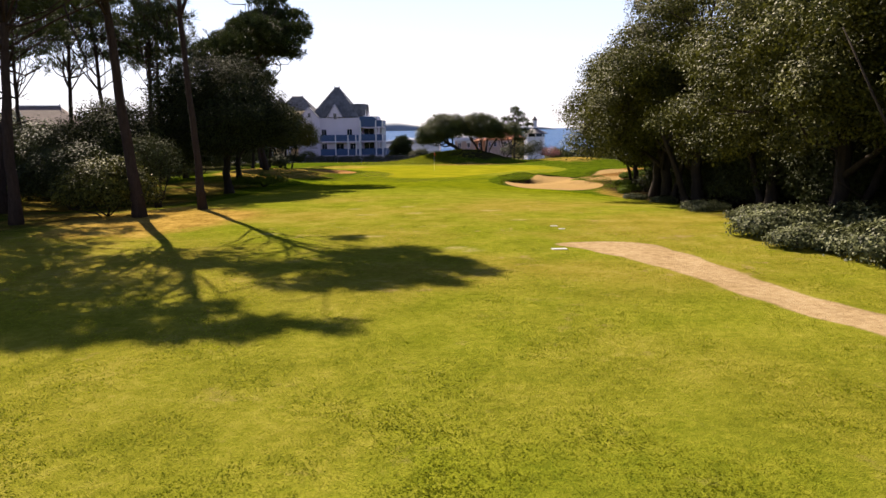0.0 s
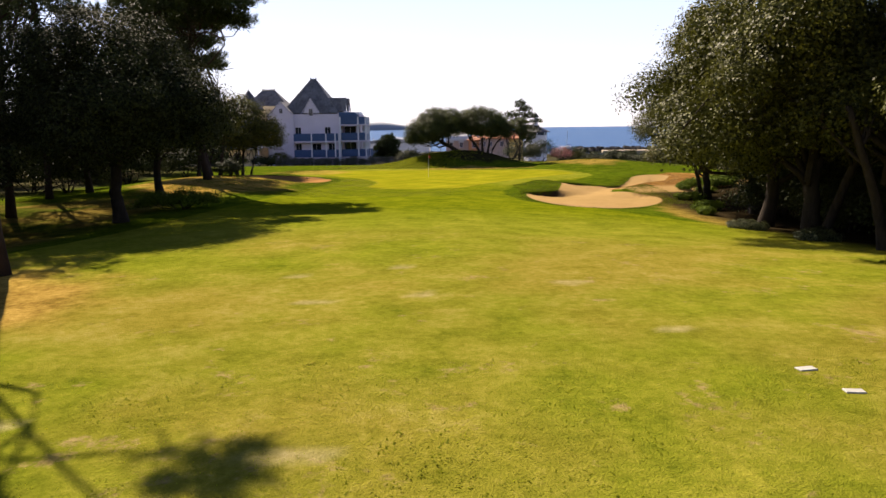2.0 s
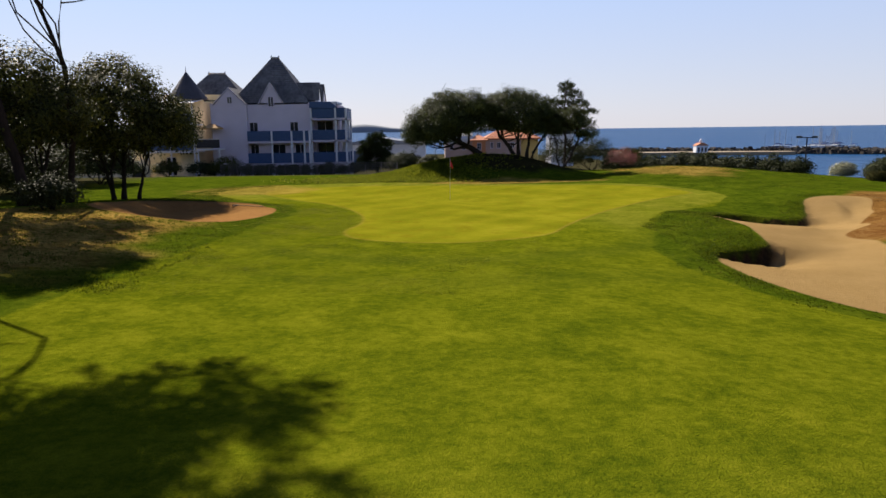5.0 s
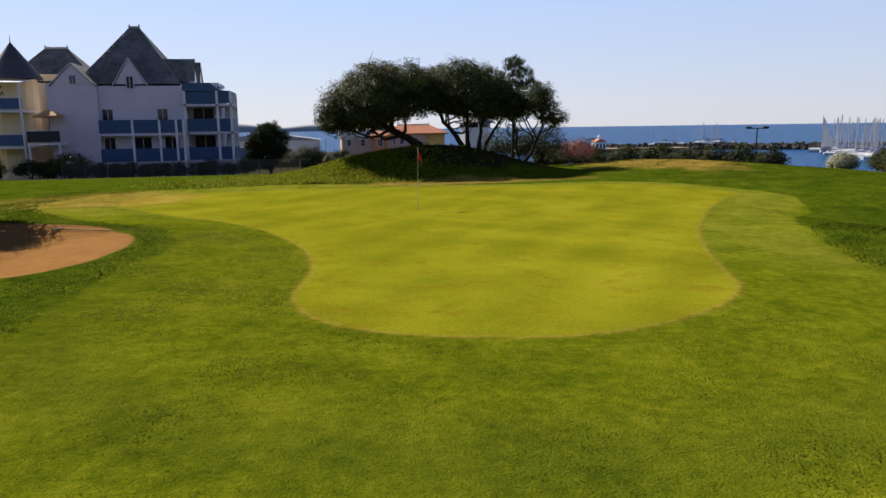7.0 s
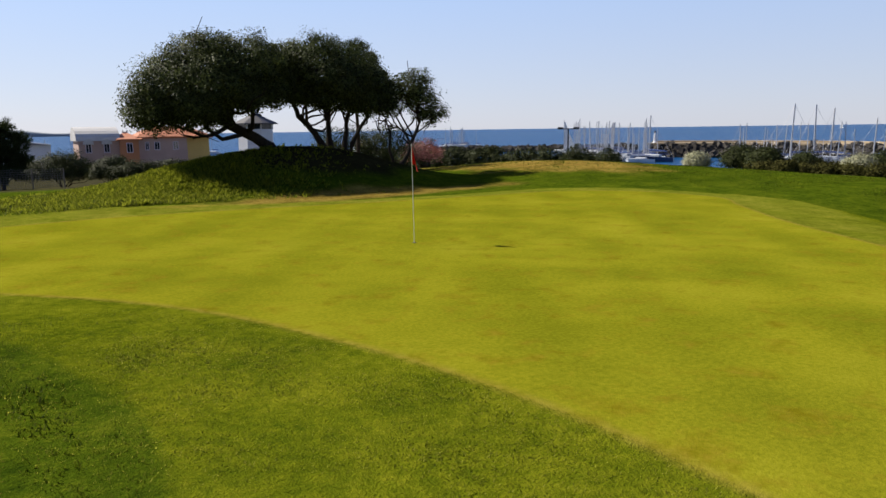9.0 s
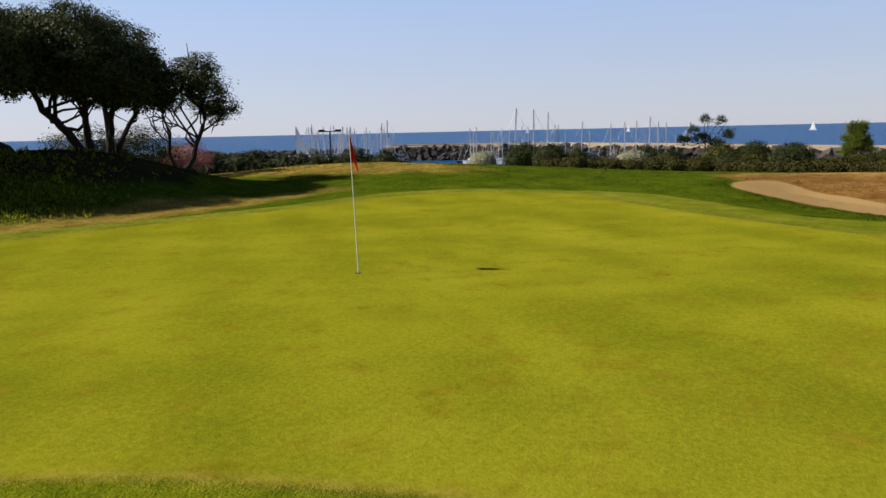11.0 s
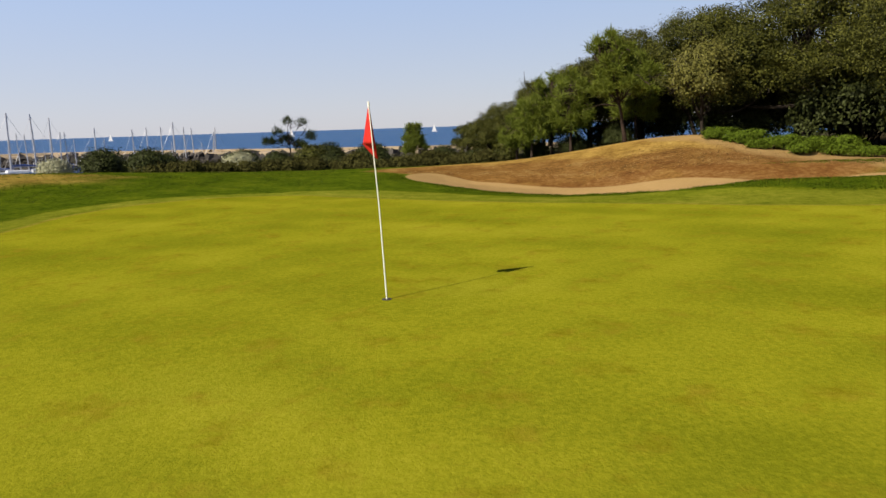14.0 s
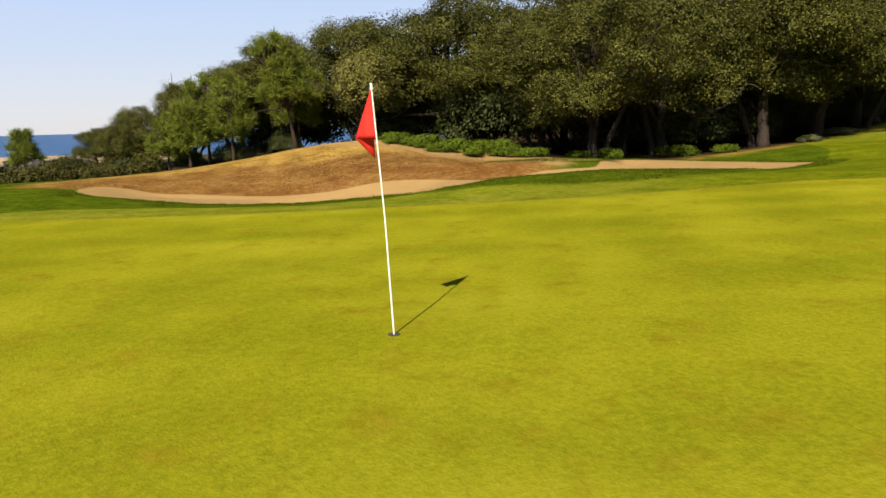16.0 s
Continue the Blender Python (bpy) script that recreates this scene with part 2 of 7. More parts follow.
def ground_material():
    """Turf, sand, dry soil and leaf litter darkened for tree shade, blended by the masks that lie on the ground sheet.
    """
    m = bpy.data.materials.new("golf_turf")
    m.use_nodes = True
    n, l = m.node_tree.nodes, m.node_tree.links
    b = n["Principled BSDF"]
    b.inputs["Roughness"].default_value = 0.8
    b.inputs["Specular IOR Level"].default_value = 0.0
    tc = n.new("ShaderNodeTexCoord")

    def noise_of(scale, detail=4, rough=0.55, stretch=None):
        t = n.new("ShaderNodeTexNoise")
        t.inputs["Scale"].default_value, t.inputs["Detail"].default_value, t.inputs["Roughness"].default_value = scale, detail, rough
        if stretch:
            mp = n.new("ShaderNodeMapping")
            mp.inputs["Scale"].default_value = stretch
            l.new(tc.outputs["Object"], mp.inputs[0])
            l.new(mp.outputs[0], t.inputs[0])
        else:
            l.new(tc.outputs["Object"], t.inputs[0])
        return t.outputs[0]

    def ramp(fac, *stops):
        r = n.new("ShaderNodeValToRGB")
        e = r.color_ramp.elements
        while len(e) < len(stops):
            e.new(0.5)
        for el, (p, c) in zip(e, stops):
            el.position, el.color = p, (*c, 1)
        l.new(fac, r.inputs[0])
        return r.outputs[0]

    def mix(fac, a, c):
        x = n.new("ShaderNodeMix")
        x.data_type = "RGBA"
        l.new(fac, x.inputs[0])
        l.new(a, x.inputs[6])
        l.new(c, x.inputs[7])
        return x.outputs[2]

    def math_of(op, a, c):
        x = n.new("ShaderNodeMath")
        x.operation = op
        for i, v in enumerate((a, c)):
            if isinstance(v, (int, float)):
                x.inputs[i].default_value = v
            else:
                l.new(v, x.inputs[i])
        x.use_clamp = True
        return x.outputs[0]

    def mask(name):
        a = n.new("ShaderNodeAttribute")
        a.attribute_name = name
        return a.outputs["Fac"]

    patch, mid, fine, grain = noise_of(0.16, 5), noise_of(0.9, 5, 0.6), noise_of(5.5, 6, 0.72), noise_of(40.0, 3, 0.7)
    blend = math_of("ADD", math_of("ADD", math_of("MULTIPLY", mid, 0.34), math_of("MULTIPLY", fine, 0.40)), math_of("MULTIPLY", noise_of(26.0, 4, 0.8), 0.26))
    fair = ramp(blend, (0.38, (0.080, 0.098, 0.0080)), (0.50, (0.150, 0.158, 0.0150)), (0.62, (0.228, 0.214, 0.0280)))
    worn = ramp(blend, (0.38, (0.126, 0.110, 0.0120)), (0.52, (0.200, 0.165, 0.026)), (0.66, (0.290, 0.225, 0.075)))
    swath = ramp(noise_of(0.5, 3, 0.5, (1.0, 0.22, 1.0)), (0.40, (0, 0, 0)), (0.62, (0.55, 0.55, 0.55)))
    lush = ramp(blend, (0.38, (0.058, 0.086, 0.0055)), (0.62, (0.152, 0.176, 0.0105)))
    fair = mix(swath, fair, lush)
    fairway = mix(math_of("MULTIPLY", mask("worn"), ramp(patch, (0.40, (0, 0, 0)), (0.58, (0.95, 0.95, 0.95)))), fair, worn)
    apron = ramp(blend, (0.38, (0.044, 0.067, 0.0034)), (0.50, (0.099, 0.119, 0.0054)), (0.62, (0.168, 0.176, 0.0100)))
    fairway = mix(mask("apron"), fairway, apron)
    rough = ramp(blend, (0.38, (0.020, 0.038, 0.0028)), (0.5, (0.050, 0.076, 0.0044)), (0.62, (0.102, 0.122, 0.0082)))
    # darker turf colour that paints the shaded slope before the green
    slope_shade = ramp(blend, (0.36, (0.034, 0.058, 0.0050)), (0.64, (0.088, 0.108, 0.0085)))
    wave = n.new("ShaderNodeTexWave")
    wave.wave_type, wave.bands_direction, wave.wave_profile = "BANDS", "X", "SIN"
    wave.inputs["Scale"].default_value, wave.inputs["Distortion"].default_value = 0.16, 0.5
    wave.inputs["Detail"].default_value, wave.inputs["Detail Scale"].default_value = 1.0, 0.6
    turn = n.new("ShaderNodeMapping")
    turn.inputs["Rotation"].default_value = (0, 0, 0.62)
    l.new(tc.outputs["Object"], turn.inputs[0])
    l.new(turn.outputs[0], wave.inputs[0])
    mowing = math_of("MULTIPLY", wave.outputs["Fac"], 0.045)
    weave = math_of("ADD", math_of("MULTIPLY", noise_of(0.30, 4, 0.6), 0.46), math_of("MULTIPLY", noise_of(19.0, 4, 0.75), 0.44))
    putt = ramp(math_of("ADD", weave, mowing), (0.36, (0.118, 0.127, 0.0065)), (0.50, (0.184, 0.182, 0.0100)), (0.64, (0.242, 0.230, 0.017)))
    deep = ramp(weave, (0.34, (0.070, 0.090, 0.0050)), (0.64, (0.128, 0.140, 0.0085)))
    putt = mix(ramp(noise_of(0.42, 5, 0.62), (0.47, (0, 0, 0)), (0.70, (0.36, 0.36, 0.36))), putt, deep)
    mottle = ramp(noise_of(1.6, 5, 0.7), (0.52, (0, 0, 0)), (0.68, (0.7, 0.7, 0.7)))
    brown = ramp(fine, (0.4, (0.115, 0.095, 0.004)), (0.6, (0.185, 0.140, 0.012)))
    putt = mix(mottle, putt, brown)
    sand = ramp(math_of("ADD", math_of("MULTIPLY", mid, 0.4), math_of("MULTIPLY", grain, 0.6)),
                (0.3, (0.250, 0.160, 0.062)), (0.7, (0.350, 0.232, 0.098)))
    clay = ramp(blend, (0.3, (0.19, 0.09, 0.03)), (0.7, (0.34, 0.18, 0.065)))
    sand = mix(mask("west"), sand, clay)
    pale = ramp(math_of("ADD", math_of("MULTIPLY", mid, 0.35), math_of("MULTIPLY", fine, 0.65)), (0.34, (0.20, 0.130, 0.062)), (0.50, (0.31, 0.220, 0.118)), (0.66, (0.41, 0.31, 0.18)))
    sand = mix(mask("track"), sand, pale)
    dry = ramp(blend, (0.38, (0.095, 0.050, 0.012)), (0.46, (0.205, 0.120, 0.028)), (0.54, (0.325, 0.205, 0.050)), (0.64, (0.45, 0.31, 0.095)))
    needles = ramp(blend, (0.36, (0.070, 0.032, 0.012)), (0.50, (0.145, 0.062, 0.018)), (0.64, (0.24, 0.145, 0.055)))
    heath = ramp(noise_of(0.55, 5, 0.7), (0.40, (0, 0, 0)), (0.50, (1, 1, 1)))
    dry = mix(math_of("MULTIPLY", mask("heath"), heath), dry, needles)
    dry = mix(mask("needles"), dry, needles)
    # soil and leaf litter, darkened so the colour carries the trees' shade
    shaded_litter = ramp(blend, (0.3, (0.012, 0.009, 0.005)), (0.55, (0.030, 0.022, 0.011)), (0.75, (0.070, 0.052, 0.024)))
    scrub = ramp(blend, (0.3, (0.0222, 0.0266, 0.0118)), (0.7, (0.0740, 0.0629, 0.0333)))
    def edge(name, wide):
        """A crisp, slightly frayed edge from a mask that holds a distance."""
        v = math_of("ADD", mask(name), math_of("MULTIPLY", math_of("SUBTRACT", grain, 0.5), wide))
        return ramp(v, (0.5 - wide * 0.12, (0, 0, 0)), (0.5 + wide * 0.12, (1, 1, 1)))

    green_edge, sand_edge = edge("putting", 0.08), edge("sand", 0.10)
    shade_band = math_of("MULTIPLY", mask("band"), 0.62)
    colour = mix(edge("mown", 0.16), rough, mix(shade_band, fairway, slope_shade))
    scrape = math_of("MULTIPLY", mask("worn"), ramp(noise_of(1.1, 6, 0.75), (0.60, (0, 0, 0)), (0.68, (0.75, 0.75, 0.75))))
    soil = ramp(fine, (0.35, (0.15, 0.105, 0.040)), (0.65, (0.30, 0.215, 0.100)))
    colour = mix(scrape, colour, soil)
    colour = mix(math_of("MULTIPLY", mask("scar"), 0.4), colour, ramp(fine, (0.35, (0.26, 0.20, 0.10)), (0.65, (0.46, 0.38, 0.24))))
    colour = mix(green_edge, colour, putt)
    rim = ramp(mask("putting"), (0.465, (0, 0, 0)), (0.50, (0.45, 0.45, 0.45)), (0.535, (0, 0, 0)))
    colour = mix(rim, colour, ramp(fine, (0.4, (0.13, 0.095, 0.012)), (0.6, (0.26, 0.19, 0.04))))
    colour = mix(mask("dry"), colour, dry)
    colour = mix(mask("shaded_litter"), colour, shaded_litter)
    colour = mix(mask("scrub"), colour, scrub)
    colour = mix(math_of("MULTIPLY", mask("sandy"), 0.8), colour, sand)
    colour = mix(sand_edge, colour, sand)
    # bare earth of the bunker lip, darkened for the shade on its face
    shaded_earth = ramp(fine, (0.35, (0.016, 0.012, 0.008)), (0.65, (0.055, 0.036, 0.020)))
    colour = mix(mask("face"), colour, shaded_earth)
    l.new(colour, b.inputs["Base Color"])
    h = math_of("ADD", math_of("MULTIPLY", fine, 0.5), math_of("MULTIPLY", grain, 0.5))
    bp = n.new("ShaderNodeBump")
    bp.inputs["Distance"].default_value = 0.065
    l.new(math_of("SUBTRACT", 0.85, math_of("MULTIPLY", green_edge, 0.55)), bp.inputs["Strength"])
    l.new(h, bp.inputs["Height"])
    l.new(bp.outputs[0], b.inputs["Normal"])
    return m


def sea_material():
    m = bpy.data.materials.new("sea_water")
    m.use_nodes = True
    n, l = m.node_tree.nodes, m.node_tree.links
    b = n["Principled BSDF"]
    b.inputs["Base Color"].default_value = (0.003, 0.052, 0.150, 1)
    b.inputs["Specular IOR Level"].default_value = 0.09
    b.inputs["Roughness"].default_value = 0.32
    b.inputs["IOR"].default_value = 1.33
    tc = n.new("ShaderNodeTexCoord")
    mp = n.new("ShaderNodeMapping")
    mp.inputs["Scale"].default_value = (0.5, 0.5, 1)
    l.new(tc.outputs["Object"], mp.inputs[0])
    t = n.new("ShaderNodeTexNoise")
    t.inputs["Scale"].default_value, t.inputs["Detail"].default_value = 0.6, 6
    l.new(mp.outputs[0], t.inputs[0])
    bp = n.new("ShaderNodeBump")
    bp.inputs["Strength"].default_value, bp.inputs["Distance"].default_value = 1.0, 1.2
    l.new(t.outputs[0], bp.inputs["Height"])
    l.new(bp.outputs[0], b.inputs["Normal"])
    return m

# ---- geometry helpers ----
class Geo:
    """Gathers the vertices and faces of one mesh."""

    def __init__(self):
        self.v, self.f = [], []

    def add(self, verts, faces):
        o = len(self.v)
        self.v += [tuple(p) for p in verts]
        self.f += [tuple(i + o for i in f) for f in faces]
        return self

    def box(self, c, s, rz=0.0, bevel=0.0):
        x, y, z = (k / 2 for k in s)
        b = min(bevel, 0.45 * min(s))
        ca, sa = math.cos(rz), math.sin(rz)
        pts = []
        if b <= 0:
            for dz in (-z, z):
                pts += [(-x, -y, dz), (x, -y, dz), (x, y, dz), (-x, y, dz)]
            faces = [(3, 2, 1, 0), (4, 5, 6, 7), (0, 1, 5, 4), (1, 2, 6, 5), (2, 3, 7, 6), (3, 0, 4, 7)]
        else:
            for dz, k in ((-z, b), (-z + b, 0), (z - b, 0), (z, b)):
                X, Y = x - k, y - k
                pts += [(-X, -Y, dz), (X, -Y, dz), (X, Y, dz), (-X, Y, dz)]
            faces = [(3, 2, 1, 0), (12, 13, 14, 15)]
            for r in range(3):
                for i in range(4):
                    j = (i + 1) % 4
                    faces.append((r * 4 + i, r * 4 + j, r * 4 + 4 + j, r * 4 + 4 + i))
        self.add([(c[0] + px * ca - py * sa, c[1] + px * sa + py * ca, c[2] + pz) for px, py, pz in pts], faces)
        return self

    def tube(self, pts, radii, n=8, cap=True):
        pts = [Vector(p) for p in pts]
        rings = []
        for i, p in enumerate(pts):
            d = (pts[min(i + 1, len(pts) - 1)] - pts[max(i - 1, 0)]).normalized()
            a = d.orthogonal().normalized() if abs(d.z) > 0.95 else d.cross(Vector((0, 0, 1))).normalized()
            b = d.cross(a)
            rings.append([p + (a * math.cos(t) + b * math.sin(t)) * radii[i] for t in (2 * math.pi * k / n for k in range(n))])
        faces = [(r * n + k, r * n + (k + 1) % n, (r + 1) * n + (k + 1) % n, (r + 1) * n + k) for r in range(len(pts) - 1) for k in range(n)]
        if cap:
            faces += [tuple(range(n))[::-1], tuple((len(pts) - 1) * n + k for k in range(n))]
        return self.add([p for r in rings for p in r], faces)

    def prism(self, poly, a, b, axis="z"):
        """A flat outline given thickness from a to b along an axis."""
        n = len(poly)
        place = {"z": lambda u, v, w: (u, v, w), "y": lambda u, v, w: (u, w, v), "x": lambda u, v, w: (w, u, v)}[axis]
        pts = [place(u, v, a) for u, v in poly] + [place(u, v, b) for u, v in poly]
        faces = [tuple(range(n))[::-1], tuple(range(n, 2 * n))] + [(i, (i + 1) % n, n + (i + 1) % n, n + i) for i in range(n)]
        return self.add(pts, faces)

    def mesh(self, name, smooth=False):
        me = bpy.data.meshes.new(name)
        me.from_pydata(self.v, [], self.f)
        bm = bmesh.new()
        bm.from_mesh(me)
        bmesh.ops.recalc_face_normals(bm, faces=bm.faces)
        bm.to_mesh(me)
        bm.free()
        if smooth:
            me.shade_smooth()
        return me


def part(name, geo, mat, parent, label="", smooth=False):
    """One mesh object under a thing or a part."""
    me = geo if isinstance(geo, bpy.types.Mesh) else geo.mesh(name, smooth)
    if not me.materials:
        me.materials.append(mat)
    ob = new(name, me)
    ob.parent = parent
    if label:
        ob["label"] = label
    return ob


def thing(name, label, category, at=(0, 0, 0), rz=0.0, group="", kind="", scale=1.0):
    ob = new(name)
    ob.matrix_basis = pose(*at, 0, 0, rz) @ Matrix.Scale(scale, 4)
    return tagged(ob, label, category, group, kind)


def quads(name, corners, mat):
    """A mesh of loose four-cornered leaves from an array (n, 4, 3)."""
    n = len(corners)
    me = bpy.data.meshes.new(name)
    me.vertices.add(n * 4)
    me.vertices.foreach_set("co", corners.reshape(-1).astype(np.float32))
    me.loops.add(n * 4)
    me.loops.foreach_set("vertex_index", np.arange(n * 4, dtype=np.int32))
    me.polygons.add(n)
    me.polygons.foreach_set("loop_start", np.arange(0, n * 4, 4, dtype=np.int32))
    me.update(calc_edges=True)
    me.materials.append(mat)
    return me


# ---- the lie of the land ----
def closed_curve(pts, steps=10):
    out = []
    n = len(pts)
    for i in range(n):
        p0, p1, p2, p3 = (np.array(pts[(i + k) % n], float) for k in (-1, 0, 1, 2))
        for s in range(steps):
            t = s / steps
            out.append(0.5 * (2 * p1 + (p2 - p0) * t + (2 * p0 - 5 * p1 + 4 * p2 - p3) * t * t + (3 * p1 - p0 - 3 * p2 + p3) * t ** 3))
    return np.array(out)


def signed_distance(poly, x, y, reach=14.0):
    """Distance to a closed outline, positive inside."""
    x, y = np.asarray(x, float), np.asarray(y, float)
    out = np.full(x.shape, -reach)
    near = (x > poly[:, 0].min() - reach) & (x < poly[:, 0].max() + reach) & (y > poly[:, 1].min() - reach) & (y < poly[:, 1].max() + reach)
    px, py = x[near], y[near]
    best, inside = np.full(px.shape, 1e9), np.zeros(px.shape, bool)
    for (ax, ay), (bx, by) in zip(poly, np.roll(poly, -1, 0)):
        dx, dy = bx - ax, by - ay
        t = np.clip(((px - ax) * dx + (py - ay) * dy) / (dx * dx + dy * dy + 1e-12), 0, 1)
        best = np.minimum(best, (px - ax - t * dx) ** 2 + (py - ay - t * dy) ** 2)
        if abs(dy) > 1e-12:
            inside ^= ((ay > py) != (by > py)) & (px < ax + dx * (py - ay) / dy)
    d = np.sqrt(best)
    out[near] = np.where(inside, d, -d)
    return out


GREEN = closed_curve([(-10.8, 4.2), (-9.8, 7.6), (-5, 9.0), (1.2, 8.4), (6.4, 7.6), (10.2, 7.2), (12.8, 5.2), (13.9, 2.6), (12.2, 0.6), (9.7, -2.4), (7.9, -5.0), (6.2, -7.6), (4.8, -10.2), (3.8, -12.4),
                      (3.0, -14.2), (1.5, -15.6), (-0.4, -16.25), (-2.2, -15.9), (-3.5, -15.0), (-4.0, -13.3), (-3.7, -10.8), (-4.0, -7.6), (-5.5, -3.4), (-7.8, -0.7), (-9.6, 1.6)])
BUNKER = closed_curve([(7.0, -18.0), (9.0, -16.7), (9.8, -14.0), (10.4, -10.6), (11.0, -7.4), (13.0, -6.3), (14.5, -6.5), (15.8, -5.9), (16.6, -4.6), (17.3, -3.0), (18.4, -1.3), (20.0, -0.9),
                       (21.6, -2.2), (21.2, -4.8), (19.4, -7.2), (18.0, -9.2), (17.4, -11.4), (16.0, -14.0), (14.3, -16.6), (13.7, -18.6), (14.8, -21.4), (14.2, -23.4), (12.8, -24.8), (11.0, -25.2), (9.0, -24.6), (7.5, -23.4), (6.8, -21.0)])
BANK = closed_curve([(14.0, -17.6), (13.0, -14.6), (14.6, -10.4), (17.6, -6.0), (20.6, -1.0), (23.4, 0.2), (26.6, -3.6), (30.0, -9.0), (28.0, -16.0), (22.0, -18.0), (17.0, -19.0), (14.6, -19.2)])
BUNKER_WEST = closed_curve([(-7.25, -8.2), (-7.5, -5.6), (-8.7, -3.8), (-11.6, -3.1), (-14.4, -4.5), (-15.2, -7.6), (-13.4, -11.4), (-9.8, -12.6), (-7.8, -11.2)])
PATHWAY = closed_curve([(5.6, -59.8), (7.2, -59.5), (8.5, -60.4), (9.2, -63.4), (9.9, -66.6), (10.8, -69.0), (13.0, -74.5), (15.5, -80), (14.5, -80.4), (11.9, -75), (9.9, -69.8), (9.0, -67.6), (8.2, -65.2), (7.3, -62.4), (6.4, -60.8)])


def smooth(a, b, x):
    t = np.clip((x - a) / (b - a), 0, 1)
    return t * t * (3 - 2 * t)


def bell(x, y, cx, cy, rx, ry):
    return np.exp(-((x - cx) / rx) ** 2 - ((y - cy) / ry) ** 2)


_ys = np.arange(-400, 401, 1.0)
_zs = np.interp(_ys, [-400, -140, -80, -57, -45, -32, -20, -10, 0, 8, 14, 25, 40, 55, 400], [1.5, 1.5, 1.5, 1.42, 1.2, 0.82, 0.36, 0.14, 0.0, 0.05, 0.1, -0.15, -1.0, -2.4, -2.4])
_k = np.exp(-(np.arange(-9, 10) / 4.0) ** 2)
_zs = np.convolve(np.pad(_zs, 9, mode="edge"), _k / _k.sum(), "valid")


def wobble(x, y):
    return (np.sin(x * 0.37 + 1.3 * np.sin(y * 0.21)) * np.sin(y * 0.31 + 0.7) + 0.5 * np.sin(x * 0.9 + y * 0.63) * np.sin(y * 0.8 - x * 0.4 + 2)) * 0.5


def land(x, y):
    """The natural ground without the bunkers."""
    x, y = np.asarray(x, float), np.asarray(y, float)
    z = np.interp(y, _ys, _zs)
    z = z - 0.062 * np.clip(x - 2, 0, 15) * np.exp(-((y + 33) / 14) ** 2)
    z = z + 0.95 * bell(x, y, -15.5, -15, 6.5, 14) - 0.35 * bell(x, y, -15, -42, 5, 7)
    d = np.sqrt(((x - 4.0) / 9.0) ** 2 + ((y - 17.2) / 6.6) ** 2)
    z = z + 1.75 * 0.5 * (1 + np.cos(math.pi * np.clip(d, 0, 1))) + 0.55 * bell(x, y, -2.2, 16.2, 3.6, 2.8)
    z = z + 0.62 * bell(x, y, 18.5, 16, 6, 11) - 0.25 * bell(x, y, 17, 2, 5, 6)
    z = z + 1.02 * bell(x, y, 25.0, -15, 7.5, 6.0) - 0.68 * bell(x, y, 16.5, -6.5, 5.0, 3.6) - 0.10 * bell(x, y, 17.0, -3.2, 2.0, 2.0) + 0.15 * bell(x, y, 18.8, 1.0, 4.0, 3.0) - 0.30 * bell(x, y, 9, -20.5, 4, 4.0) - 0.26 * bell(x, y, 10.5, -25, 4.5, 2.6) - 0.16 * bell(x, y, 10.6, -10.0, 2.2, 2.6) + 0.12 * bell(x, y, 8.8, -13.6, 1.7, 1.9) + 0.30 * bell(x, y, 9.4, -9.8, 1.4, 2.6) + 0.10 * bell(x, y, 15.0, -17.0, 2.2, 2.6) - 0.22 * bell(x, y, 18.5, -15.6, 3.0, 2.6)
    z = z - 0.9 * smooth(24, 40, x) * smooth(-22, -6, y) - 0.9 * smooth(18, 36, x) * smooth(16, 34, y)
    z = z - 7.0 * smooth(52, 92, x) - 7.0 * smooth(150, 190, y)
    z = z + 0.02 * smooth(-60, -200, x) * np.clip(-x - 60, 0, 400)
    return z + 0.05 * wobble(x, y) * smooth(12, 20, np.abs(x)) + 0.02 * wobble(x * 2, y * 2)


